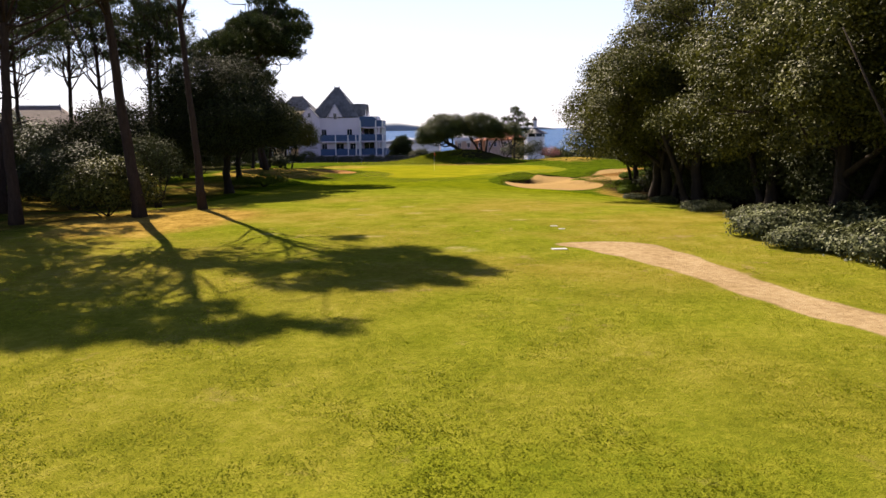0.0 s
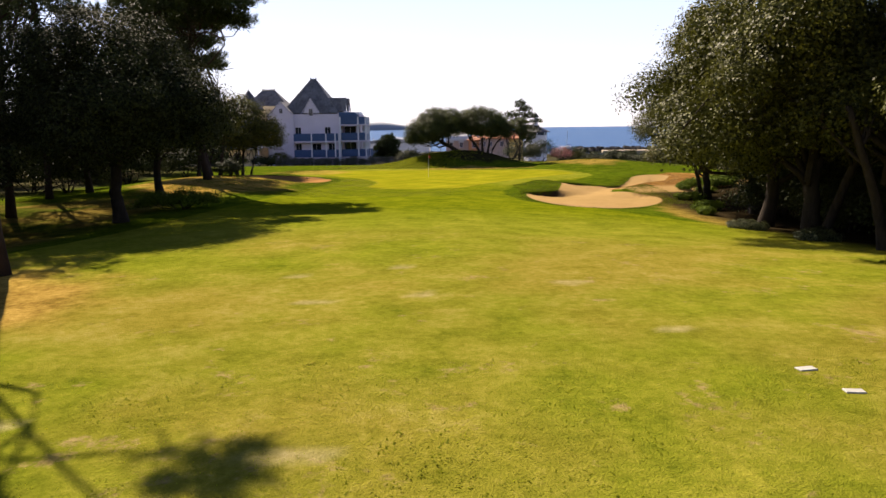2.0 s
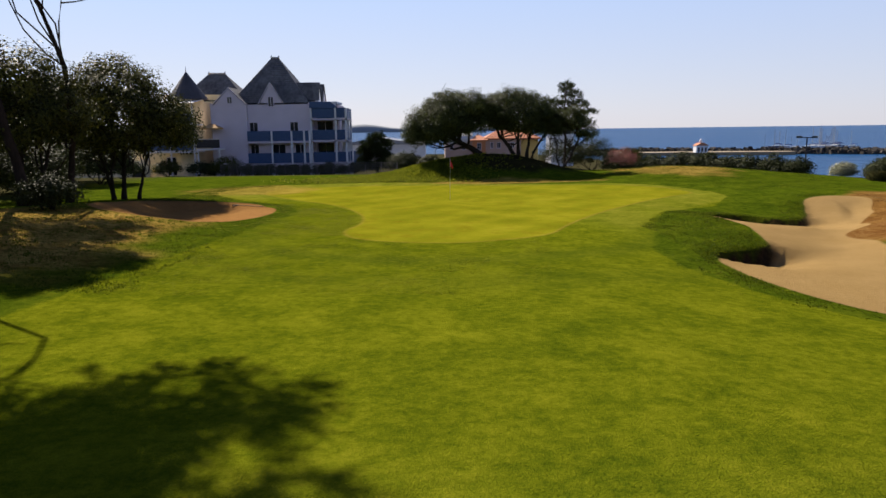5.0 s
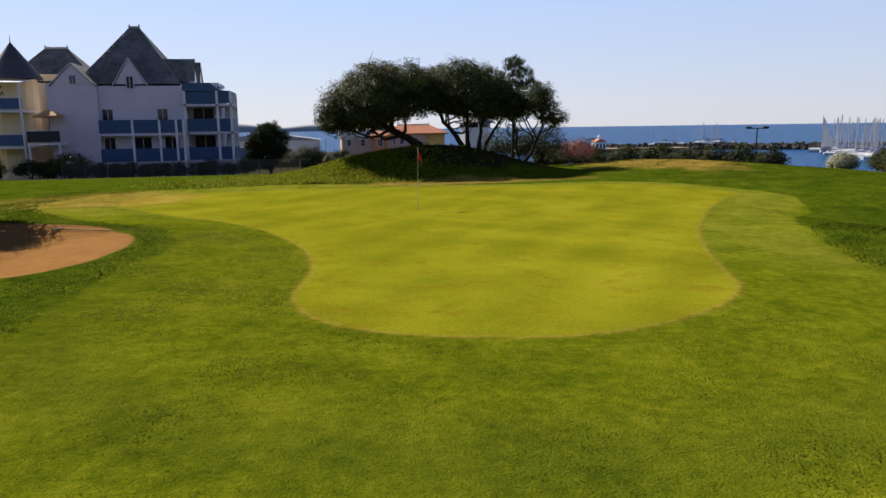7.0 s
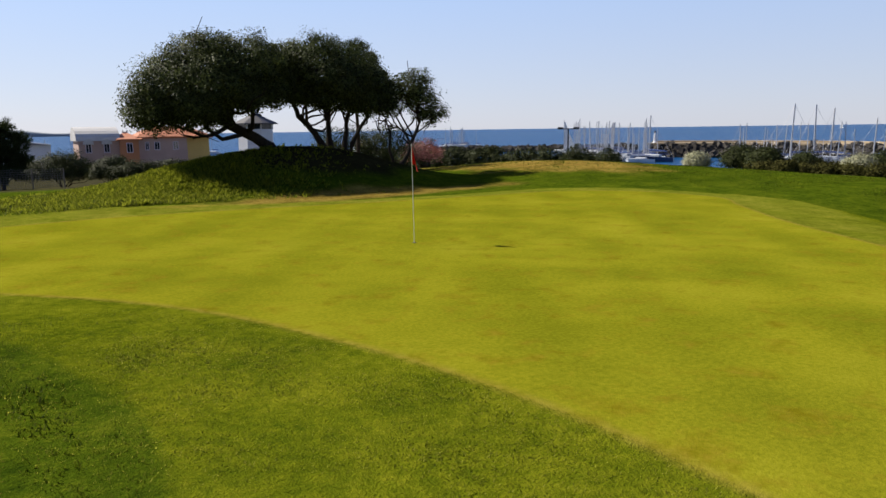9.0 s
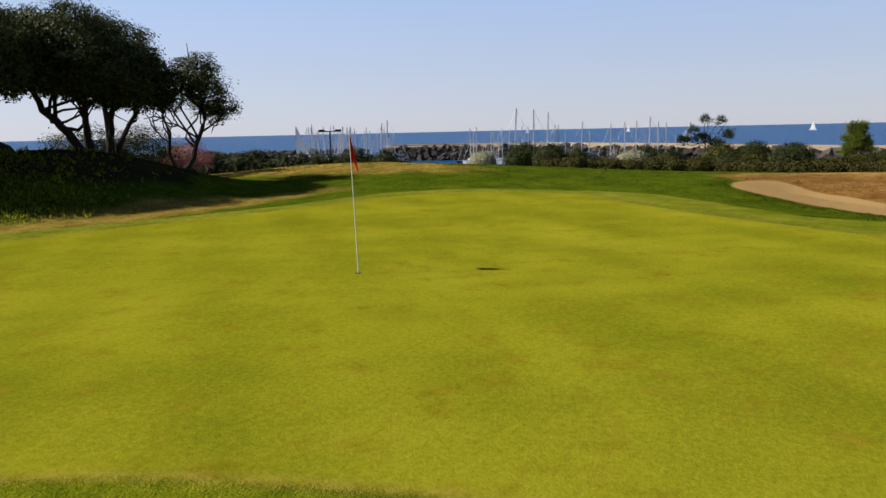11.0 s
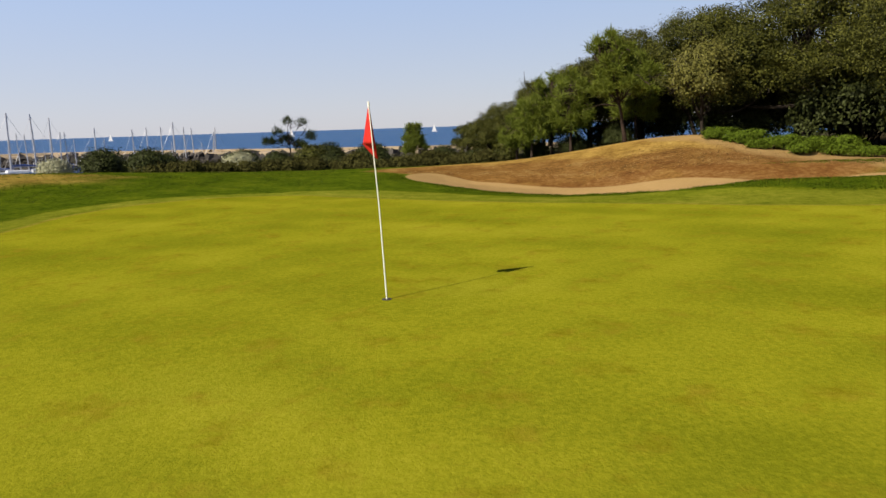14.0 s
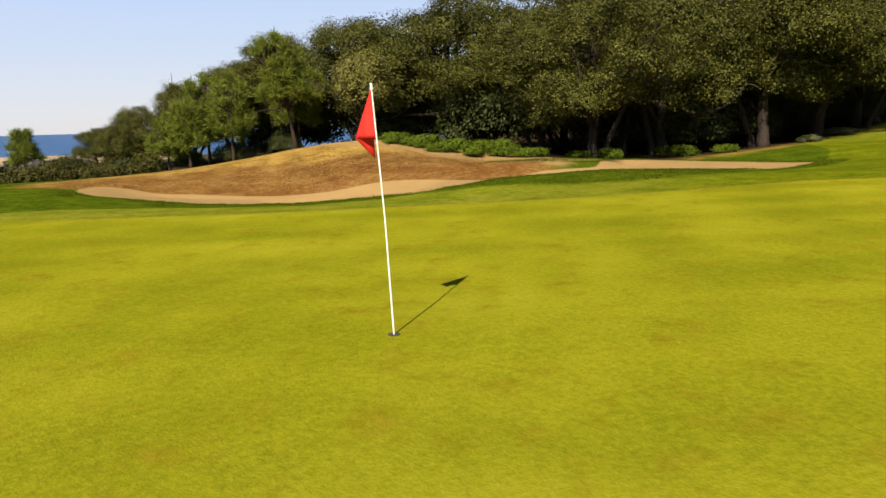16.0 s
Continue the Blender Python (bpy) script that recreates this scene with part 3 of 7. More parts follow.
def bunker_cut(x, y):
    """How deep the bunkers lie below the turf, and the sand's mask."""
    x, y = np.asarray(x, float), np.asarray(y, float)
    cut, sand, lip, face = (np.zeros(x.shape) for _ in range(4))
    floor = np.zeros(x.shape)
    for outline, level, edge in ((BUNKER, -0.64 + 0.62 * smooth(-4.0, 0.5, y) + 0.43 * smooth(-8, -12, y) + 0.15 * smooth(-16.5, -20, y), 1.0), (BUNKER_WEST, 0.12, 0.4)):
        d = signed_distance(outline, x, y) + 0.12 * wobble(x * 2.4, y * 2.4)
        e = 0.15
        gy = (signed_distance(outline, x, y + e) - signed_distance(outline, x, y - e)) / (2 * e)
        gx = (signed_distance(outline, x + e, y) - signed_distance(outline, x - e, y)) / (2 * e)
        steep = edge * smooth(0.15, 0.65, -gy) * smooth(18.5, 17.0, x)
        run = 0.17 + (1 - steep) * (2.6 + 2.4 * edge * smooth(0.3, 0.8, gx) * smooth(-13.5, -11.0, y))
        cut = np.maximum(cut, smooth(0, 1, np.clip(d / run, 0, 1)))
        floor = np.where(d > -0.5, level - 0.34 * steep * np.exp(-(np.clip(d, 0, 9) / 1.3) ** 2), floor)
        foot = (1.1 + 1.3 * np.exp(-((y + 12.9) / 1.9) ** 2)) * edge * smooth(0.2, 0.7, -gx) * smooth(-19, -17, y) * smooth(-1.5, -4, y)
        sand = np.maximum(sand, 0.5 + 0.25 * np.clip(d - 0.1 - 0.12 * steep - foot, -2, 2))
        face = np.maximum(face, steep * smooth(-0.06, 0.06, d) * smooth(0.42, 0.24, d))
        lip += steep * 0.05 * np.exp(-((d + 0.25) / 1.1) ** 2)
    return cut, sand, lip, floor, face


def ground_z(x, y):
    cut, _, lip, floor, _ = bunker_cut(np.array([x]), np.array([y]))
    return float(land(np.array([x]), np.array([y]))[0] * (1 - cut[0]) + floor[0] * cut[0] + lip[0])


def axis(fine0, fine1, step, lo, hi):
    mid = np.arange(fine0, fine1 + 1e-6, step)
    out, s, p = [], step, fine1
    while p < hi:
        s *= 1.16
        p += s
        out.append(min(p, hi))
    left, s, p = [], step, fine0
    while p > lo:
        s *= 1.16
        p -= s
        left.append(max(p, lo))
    return np.array(left[::-1] + list(mid) + out)


def build_ground():
    xs, ys = axis(-22, 31, 0.25, -4500, 4500), axis(-82, 26, 0.25, -4500, 4500)
    X, Y = np.meshgrid(xs, ys)
    cut, sand, lip, floor, face = bunker_cut(X, Y)
    Z = land(X, Y) * (1 - cut) + floor * cut + lip
    nx, ny = len(xs), len(ys)
    idx = np.arange(nx * ny).reshape(ny, nx)
    f = np.stack([idx[:-1, :-1], idx[:-1, 1:], idx[1:, 1:], idx[1:, :-1]], -1).reshape(-1, 4)
    me = bpy.data.meshes.new("ground")
    me.vertices.add(nx * ny)
    me.vertices.foreach_set("co", np.stack([X, Y, Z], -1).reshape(-1).astype(np.float32))
    me.loops.add(f.size)
    me.loops.foreach_set("vertex_index", f.reshape(-1).astype(np.int32))
    me.polygons.add(len(f))
    me.polygons.foreach_set("loop_start", np.arange(0, f.size, 4, dtype=np.int32))
    me.update(calc_edges=True)
    w = wobble(X * 2.3, Y * 2.3) + 0.6 * wobble(X * 6.1 + 3, Y * 6.1)
    dg = signed_distance(GREEN, X, Y, 20.0)
    putting = 0.5 + 0.25 * np.clip(dg, -2, 2)
    track = 0.5 + 0.25 * np.clip(signed_distance(PATHWAY, X, Y) + 0.22 * w, -2, 2)
    sand_all = np.maximum(sand, track)
    near_bunker = np.maximum(signed_distance(BUNKER, X, Y), signed_distance(BUNKER_WEST, X, Y) - 0.7)
    # the mown corridor: fairway width by distance, and the collar round the green
    left = np.interp(Y, [-90, -62, -50, -40, -30, -18, -15, -12.8, -10, -8.6, -6.3, 2], [-16, -13, -12, -9.6, -8.4, -7.6, -7.4, -7.2, -7.1, -7.2, -7.6, -12.5])
    right = np.interp(Y, [-90, -60, -45, -36, -28, -20, -17, -14, -11.7, -7.8, -4.8, -3.3, 0.4], [19, 19, 18, 14, 9, 5.4, 5.5, 6.6, 7.3, 8.9, 11.1, 12.9, 15.1])
    corridor = np.minimum(np.minimum(X - left, right - X) + 0.10 * w, 3.0 - Y)
    collar = dg + 0.9 + 1.9 * smooth(3, -6, X) + 0.06 * w
    mown = 0.5 + 0.25 * np.clip(np.maximum(corridor, collar), -2, 2)
    away = smooth(-60, -78, Y)
    mown = np.clip(mown + 0.35 * away, 0, 1)
    mown = np.minimum(mown, 0.5 - 0.25 * np.clip(near_bunker + 1.1 + 0.2 * w - 4 * smooth(12.0, 13.5, X) * smooth(-19.5, -18.5, Y), -2, 2))
    # rings round the green's near side where slope shading is painted in
    band = np.exp(-((dg + 3.3 + 0.25 * w) / 0.75) ** 2) * smooth(-6, -12, Y) * 0.8 + 0.45 * np.exp(-((dg + 6.4 + 0.4 * w) / 1.0) ** 2) * smooth(-12, -16, Y)
    dry = 0.97 * smooth(-0.5, 0.5, signed_distance(BANK, X, Y) + 0.5 * w)
    dry = np.maximum(dry, 0.9 * smooth(0.35, 0.75, bell(X, Y, -13.2, -18, 5.2, 11) + 0.22 * w))
    dry = np.maximum(dry, 0.85 * smooth(0.4, 0.8, bell(X, Y, -9.0, -53, 5.0, 7.5) + 0.22 * w))
    dry = np.maximum(dry, 0.6 * smooth(0.4, 0.8, bell(X, Y, 14.5, -30, 2.4, 9) + 0.22 * w))
    dry = np.maximum(dry, 0.55 * smooth(0.3, 0.7, bell(X, Y, 15.6, -21.0, 2.6, 3.4) + 0.2 * w))
    dry = np.maximum(dry, 0.7 * smooth(0.3, 0.7, bell(X, Y, 17.5, 18, 5.0, 9) + 0.2 * w))
    dry = np.maximum(dry, 0.6 * smooth(0.3, 0.7, bell(X, Y, 4.0, 10.7, 7.0, 1.5) + 0.2 * w))
    dry = np.maximum(dry, 0.5 * smooth(0.4, 0.8, bell(X, Y, -12, 6, 5, 5) + 0.22 * w))
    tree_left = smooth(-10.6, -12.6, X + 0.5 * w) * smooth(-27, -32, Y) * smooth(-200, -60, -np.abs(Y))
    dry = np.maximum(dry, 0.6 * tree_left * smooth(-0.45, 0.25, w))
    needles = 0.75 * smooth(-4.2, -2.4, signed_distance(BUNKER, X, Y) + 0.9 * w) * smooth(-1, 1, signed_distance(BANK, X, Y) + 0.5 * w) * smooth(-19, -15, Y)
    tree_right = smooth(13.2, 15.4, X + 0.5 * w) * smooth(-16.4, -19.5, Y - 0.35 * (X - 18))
    # ground under oaks and mound trees that takes the shade-darkened colour
    shaded_litter = np.clip(np.maximum(np.maximum(tree_right, tree_left * 0.4), 0.9 * smooth(0.35, 0.65, bell(X, Y, 4.6, 16.2, 6.5, 3.2) + 0.15 * w)), 0, 1)
    scrub = np.clip(smooth(29, 33, X + w) * smooth(-8, -2, Y + X * 0.1) + smooth(24, 30, Y) + smooth(40, 50, X) + smooth(-22, -30, X) + smooth(-95, -120, Y), 0, 1)
    scar = np.zeros(X.shape)
    for sx, sy, rx, ry in ((-0.8, -52.0, 0.5, 0.26), (1.2, -51.4, 0.35, 0.2), (4.2, -50.3, 0.45, 0.3), (0.6, -48.4, 0.4, 0.22), (0.2, -58.2, 0.6, 0.22), (2.9, -60.6, 0.5, 0.2), (3.3, -60.9, 0.35, 0.25), (-3.2, -57.5, 0.4, 0.25), (5.2, -54.0, 0.35, 0.2), (-1.6, -49.4, 0.3, 0.2)):
        scar = np.maximum(scar, smooth(0.35, 0.8, bell(X, Y, sx, sy, rx, ry) + 0.12 * w))
    for name, a in (("putting", putting), ("mown", mown), ("scar", scar), ("face", face), ("sandy", smooth(-14.2, -15.6, Y - 0.35 * (X - 18) + 0.6 * w) * smooth(-0.5, 0.0, signed_distance(BANK, X, Y) + 0.3 * w)), ("track", smooth(0.4, 0.5, track)), ("band", band), ("sand", sand_all), ("west", smooth(-1.5, 0.5, signed_distance(BUNKER_WEST, X, Y))), ("dry", dry), ("apron", smooth(-40, -30, Y) * smooth(2, -3, Y) * (1 - 0.75 * smooth(-2.9, -2.3, dg) * smooth(0, 3, X + 0.3 * Y))), ("needles", needles), ("heath", (0.12 + 0.75 * smooth(21.5, 17.5, X + 0.9 * w)) * smooth(-1, 1, signed_distance(BANK, X, Y) + 0.5 * w)), ("worn", smooth(-38, -48, Y) * (1 - 0.6 * smooth(-63, -68, Y))), ("shaded_litter", shaded_litter), ("scrub", scrub)):
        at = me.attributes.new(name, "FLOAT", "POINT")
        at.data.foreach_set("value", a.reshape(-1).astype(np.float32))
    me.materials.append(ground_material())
    me.shade_smooth()
    return tagged(new("ground", me), "mown golf turf with bunkers, worn patches and a grassy mound", "ground", kind="structure")


build_ground()

SEA_Z = -4.2
_sea = Geo()
_ring = [(4800 * math.cos(2 * math.pi * k / 96), 4800 * math.sin(2 * math.pi * k / 96), SEA_Z) for k in range(96)]
_sea.add(_ring, [tuple(range(96))])
_me = _sea.mesh("sea")
_me.materials.append(sea_material())
tagged(new("sea", _me), "deep blue sea under a clear sky", "sea", kind="structure")

# ---- trees and shrubs ----
def rand_dirs(rng, n):
    d = rng.normal(size=(n, 3))
    return d / np.linalg.norm(d, axis=1, keepdims=True)


def leaf_quads(rng, p, nrm, length, width):
    """A leaf at each point, facing roughly along nrm."""
    n = len(p)
    nrm = nrm / np.maximum(np.linalg.norm(nrm, axis=1, keepdims=True), 1e-6)
    a = np.cross(nrm, rand_dirs(rng, n))
    a /= np.maximum(np.linalg.norm(a, axis=1, keepdims=True), 1e-6)
    b = np.cross(nrm, a)
    L = (length * rng.uniform(0.6, 1.3, n))[:, None] * 0.5
    W = (width * rng.uniform(0.7, 1.25, n))[:, None] * 0.5
    fold = nrm * (W * 0.5)
    return np.stack([p - a * L, p - b * W + fold, p + a * L, p + b * W + fold], 1)


def clump_points(rng, lobes, count, under=-0.45, shell=0.4, ragged=0.16):
    """Centres of twig clumps spread over a crown of lobes (x, y, z, rx, ry, rz)."""
    lob = np.array(lobes, float)
    area = (lob[:, 3] * lob[:, 4] + lob[:, 3] * lob[:, 5] + lob[:, 4] * lob[:, 5])
    which = rng.choice(len(lob), count * 2, p=area / area.sum())
    d = rand_dirs(rng, count * 2)
    keep = d[:, 2] > under - 0.25 * rng.random(count * 2)
    which, d = which[keep], d[keep]
    r = 1 - shell * rng.random(len(d)) ** 1.6
    bump = np.array([noise.noise(Vector((*(x * 1.9), )) + Vector((w * 7.3, 0, 0))) for x, w in zip(d, which)])
    p = lob[which, :3] + d * lob[which, 3:] * (r * (1 + ragged * 2.2 * bump))[:, None]
    deep = np.zeros(len(p), bool)
    for k, L in enumerate(lob):
        q = (((p - L[:3]) / L[3:]) ** 2).sum(1)
        deep |= (q < 0.45) & (which != k)
    p, d = p[~deep][:count], d[~deep][:count]
    return p, d


def crown_mesh(name, seed, lobes, clumps, per, spread, leaf, mat, under=-0.45, shell=0.4, flat=0.7, ragged=0.16):
    rng = np.random.default_rng(seed)
    c, d = clump_points(rng, lobes, clumps, under, shell, ragged)
    m = len(c)
    size = rng.uniform(0.6, 1.35, m)
    p = np.repeat(c, per, 0) + np.clip(rng.normal(size=(m * per, 3)), -1.5, 1.5) * np.array([1, 1, flat]) * (spread * np.repeat(size, per))[:, None]
    nrm = 0.9 * np.repeat(d + 0.35 * rand_dirs(rng, m), per, 0) + 0.6 * rand_dirs(rng, m * per) + np.array([0, 0, 0.35])
    return quads(name, leaf_quads(rng, p, nrm, leaf[0], leaf[1]), mat), c


def needle_mesh(name, seed, tufts, dirs, length, width, per, mat, up=0.5, cone=0.75):
    """Bundles of needles that fan out from the twig ends."""
    rng = np.random.default_rng(seed)
    n = len(tufts)
    base = np.repeat(tufts, per, 0) + rng.normal(size=(n * per, 3)) * length * 0.25
    d = np.repeat(dirs, per, 0) * 0.6 + rand_dirs(rng, n * per) * cone + np.array([0, 0, up])
    d /= np.linalg.norm(d, axis=1, keepdims=True)
    side = np.cross(d, rand_dirs(rng, n * per))
    side /= np.maximum(np.linalg.norm(side, axis=1, keepdims=True), 1e-6)
    L = (length * rng.uniform(0.6, 1.2, n * per))[:, None]
    w = width * 0.5
    return quads(name, np.stack([base - side * w, base + side * w, base + d * L + side * w * 0.25, base + d * L - side * w * 0.25], 1), mat)


def limb(g, rng, a, b, r0, r1, sag=0.12, n=5, sides=6):
    a, b = Vector(a), Vector(b)
    L = (b - a).length
    off = Vector(rng.normal(size=3)) * L * sag
    off2 = Vector(rng.normal(size=3)) * L * sag * 0.5
    pts = [a.lerp(b, t) + off * math.sin(math.pi * t) + off2 * math.sin(2 * math.pi * t) for t in (i / n for i in range(n + 1))]
    g.tube(pts, [r0 + (r1 - r0) * i / n for i in range(n + 1)], sides)
    return pts


def trunk_mesh(seed, path, r0, r1, ends, reach=0.55, twig=0.018, flare=1.5, sides=10, fork=0.35, sub=2):
    """A tapered trunk with a flared foot and limbs that run out to the crown's clumps."""
    rng = np.random.default_rng(seed)
    g = Geo()
    P = [Vector(p) for p in path]
    dense = []
    for i in range(len(P) - 1):
        for k in range(4):
            dense.append(P[i].lerp(P[i + 1], k / 4) + Vector(rng.normal(size=3)) * r0 * 0.10)
    dense.append(P[-1])
    n = len(dense)
    rad = [(r0 + (r1 - r0) * i / (n - 1)) * (flare if i == 0 else 1 + (flare - 1) * 0.3 if i == 1 else 1) for i in range(n)]
    dense[0].z -= 0.35
    g.tube(dense, rad, sides)
    lo = int(n * fork)
    for e in ends:
        s = min(n - 1, lo + int(rng.integers(0, max(1, n - lo))))
        pts = limb(g, rng, dense[s], e, rad[s] * reach, twig, 0.10, 5, 6)
        for _ in range(sub):
            k = int(rng.integers(2, 5))
            tip = pts[k] + Vector(rng.normal(size=3)) * (Vector(e) - dense[s]).length * 0.22 + Vector((0, 0, 0.2))
            limb(g, rng, pts[k], tip, twig * 2.2, twig * 0.7, 0.1, 3, 5)
    return g.mesh("trunk", True)


def oak(name, label, category, seed, at, lobes, path, r0, clumps, per=34, spread=0.30, leaf=(0.15, 0.085), mat=None, ends=14, group="", under=-0.45, rz=0.0, bark=None, extra=(), fork=0.35, shell=0.4):
    t = thing(name, label, category, at, rz, group)
    rng = np.random.default_rng(seed + 500)
    cm, c = crown_mesh("crown", seed, lobes, clumps, per, spread, leaf, mat or OAK_LEAF, under, shell)
    pick = c[rng.choice(len(c), min(ends, len(c)), replace=False)]
    part("trunk", trunk_mesh(seed, path, r0, r0 * 0.5, [Vector(p) for p in pick], fork=fork), bark or BARK, t)
    part("crown", cm, mat or OAK_LEAF, t)
    for k, (p2, r2, e2) in enumerate(extra):
        near = c[np.argsort(((c - np.array(p2[-1])) ** 2).sum(1))[:40]]
        sel = near[rng.choice(len(near), min(e2, len(near)), replace=False)]
        part("stem", trunk_mesh(seed + 31 * (k + 1), p2, r2, r2 * 0.5, [Vector(p) for p in sel], fork=0.5), bark or BARK, t)
    return t


def pine(name, label, seed, at, path, r0, pads, tufts, length=0.34, width=0.035, per=16, mat=None, group="", rz=0.0, dead=0):
    """A pine: bare trunk, limbs out to flattened pads of needles (x, y, z, rx, ry, rz)."""
    t = thing(name, label, "pine tree", at, rz, group)
    rng = np.random.default_rng(seed)
    c, d = clump_points(rng, pads, tufts, -0.5, 0.75, 0.2)
    ends = [Vector(p[:3]) - Vector((0, 0, p[5] * 0.4)) for p in pads]
    more = c[rng.choice(len(c), min(len(c), len(pads) * 2), replace=False)]
    g = trunk_mesh(seed, path, r0, r0 * 0.35, ends + [Vector(p) for p in more], reach=0.4, fork=0.5, sub=1)
    part("trunk", g, PINE_BARK, t)
    for k in range(dead):
        h = Vector(path[-1]).lerp(Vector(path[0]), rng.uniform(0.4, 0.75))
        a = rng.uniform(0, 6.28)
        gg = Geo()
        limb(gg, rng, h, h + Vector((math.cos(a) * 1.6, math.sin(a) * 1.6, rng.uniform(-0.3, 0.5))), 0.045, 0.012, 0.15, 4, 5)
        part("dead_branch", gg, PINE_BARK, t, "bare dead branch", True)
    part("crown", needle_mesh("crown", seed, c, d, length, width, per, mat or PINE_LEAF), mat or PINE_LEAF, t)
    return t


def shrub(name, label, seed, at, lobes, clumps, mat, per=30, spread=0.16, leaf=(0.10, 0.06), group="", category="shrub", stems=7, under=-0.2, rz=0.0, scale=1.0, spaced=False):
    t = thing(name, label, category, at, rz, group, scale=scale)
    cm, c = crown_mesh("foliage", seed, lobes, clumps, per, spread, leaf, mat, under, 0.5)
    rng = np.random.default_rng(seed)
    g = Geo()
    for p in c[rng.choice(len(c), min(stems, len(c)), replace=False)]:
        near = min(lobes, key=lambda L: (L[0] - p[0]) ** 2 + (L[1] - p[1]) ** 2) if spaced else (0, 0)
        limb(g, rng, (near[0] + rng.normal() * 0.08, near[1] + rng.normal() * 0.08, (near[2] - near[5] * 1.2) if spaced else -0.12), p, 0.035, 0.012, 0.08, 4, 5)
    part("stem", g, BARK, t, "", True)
    part("foliage", cm, mat, t)
    return t


def on_ground(x, y, sink=0.0):
    return (x, y, ground_z(x, y) - sink)

def scaled(lobes, s):
    return [tuple(v * s for v in l) for l in lobes]


# ---- the oaks along the fairway's far side ----
OAK_LOBES = [
    [(0, 0, 6.4, 3.1, 3.1, 2.8), (-2, -1.3, 4.6, 2.3, 2.3, 2.2), (1.8, 1.5, 4.9, 2.4, 2.3, 2.4), (-1.5, 2, 5.2, 2.2, 2.2, 2.3), (1.4, -2, 4.8, 2.2, 2.2, 2.1), (0.2, 0.2, 8.5, 1.9, 1.9, 1.6),
     (-2.9, 0.4, 4.4, 1.4, 1.5, 1.3), (0.2, -3, 4.3, 1.5, 1.4, 1.3), (2.9, 0.2, 4.5, 1.4, 1.5, 1.4), (-0.2, 3.1, 4.4, 1.5, 1.3, 1.3)],
    [(0, 0, 5.8, 3.3, 3, 2.7), (-2.1, 0.7, 4.7, 2.3, 2.2, 2.1), (2, -0.9, 4.5, 2.4, 2.2, 2.2), (0.5, 2.1, 4.8, 2.3, 2, 2.2), (-0.7, -2.1, 5.1, 2.2, 2, 2.2), (-0.8, 0.4, 7.9, 1.8, 1.8, 1.5),
     (2.4, 1.8, 4.3, 1.4, 1.3, 1.3), (-2.6, -1.4, 4.2, 1.4, 1.4, 1.2), (1.2, -2.8, 4.2, 1.4, 1.3, 1.3), (-1.9, 2.3, 4.3, 1.3, 1.3, 1.2)],
    [(0, 0, 5, 2.7, 2.7, 2.3), (-1.5, -1.4, 4.1, 2, 2, 1.9), (1.6, 0.9, 4.2, 2.1, 2, 1.9), (-0.9, 1.8, 4.7, 2, 2, 1.9), (0.5, -0.5, 6.2, 1.6, 1.6, 1.3), (1.4, -1.9, 3.1, 1.3, 1.3, 1.2), (-2.3, 0.5, 3, 1.2, 1.3, 1.1), (0.4, 2.6, 3, 1.3, 1.2, 1.1)],
]
OAK_SPOTS = [(16.8, -77, 0, 1.1, 20), (15.6, -69.5, 1, 1.15, 200), (15.8, -62.8, 0, 1.14, 110), (15.6, -56.0, 1, 1.2, 310), (16.0, -50.0, 0, 1.12, 60),
             (14.9, -44.4, 0, 1.22, 150), (14.9, -39.2, 0, 1.32, 240), (15.4, -34.4, 1, 1.3, 15), (17.3, -22.5, 0, 0.98, 170), (17.6, -28.4, 2, 1.25, 40), (21.5, -73, 0, 1.3, 75),
             (21.5, -65, 1, 1.3, 255), (21.8, -57, 0, 1.3, 140), (21.6, -49.5, 1, 1.25, 35), (21.2, -42.5, 0, 1.2, 290), (21.2, -36, 1, 1.15, 180),
             (20.8, -29.2, 0, 1.1, 95), (23.0, -24.8, 1, 1.05, 330), (27, -31, 0, 1.25, 10), (27.2, -40, 1, 1.3, 80), (27.5, -50, 0, 1.3, 200),
             (28.2, -22.4, 2, 1.3, 260), (32.0, -19.0, 2, 1.12, 45), (33, -25, 1, 1.05, 190), (36.4, -16.8, 2, 1.06, 100), (34.6, -14.2, 2, 0.9, 300), (40, -14.4, 2, 0.92, 20),
             (43.2, -12, 2, 0.74, 150), (39.2, -10.6, 2, 0.74, 210), (46.5, -10.0, 2, 0.6, 80), (43.4, -7.8, 2, 0.5, 240), (47.5, -7.0, 2, 0.42, 10)]


def puffs(seed, core, n, r):
    """Breaks a crown up into many small bulging lobes spread over its core lobes."""
    rng = np.random.default_rng(seed)
    p, d = clump_points(rng, core, n, -0.8, 0.25, 0.1)
    out = []
    for q in p:
        s = r * rng.uniform(0.65, 1.3)
        out.append((*q, s, s, s * 0.8))
    return out


oak_proto = []
for k, lobes in enumerate(OAK_LOBES):
    top = max(l[2] for l in lobes)
    oak_proto.append(oak("holm_oak", "dense dark green holm oak with a dark trunk beside the fairway", "oak tree", 11 + k, (0, 0, 0), puffs(700 + k, scaled(lobes, 0.86), 46, 1.05),
                         [(0, 0, 0), (0.15, -0.1, 1.4), (-0.1, 0.15, top * 0.5), (0.1, 0, top * 0.8)], 0.24, 1350, 60, 0.25, (0.098, 0.060), group="oaks beside the fairway",
                         under=-0.25, extra=[([(0.35, 0.3, 0), (0.8, 0.7, 1.6), (1.4, 1.3, 3.4)], 0.14, 4)]))
first = {}
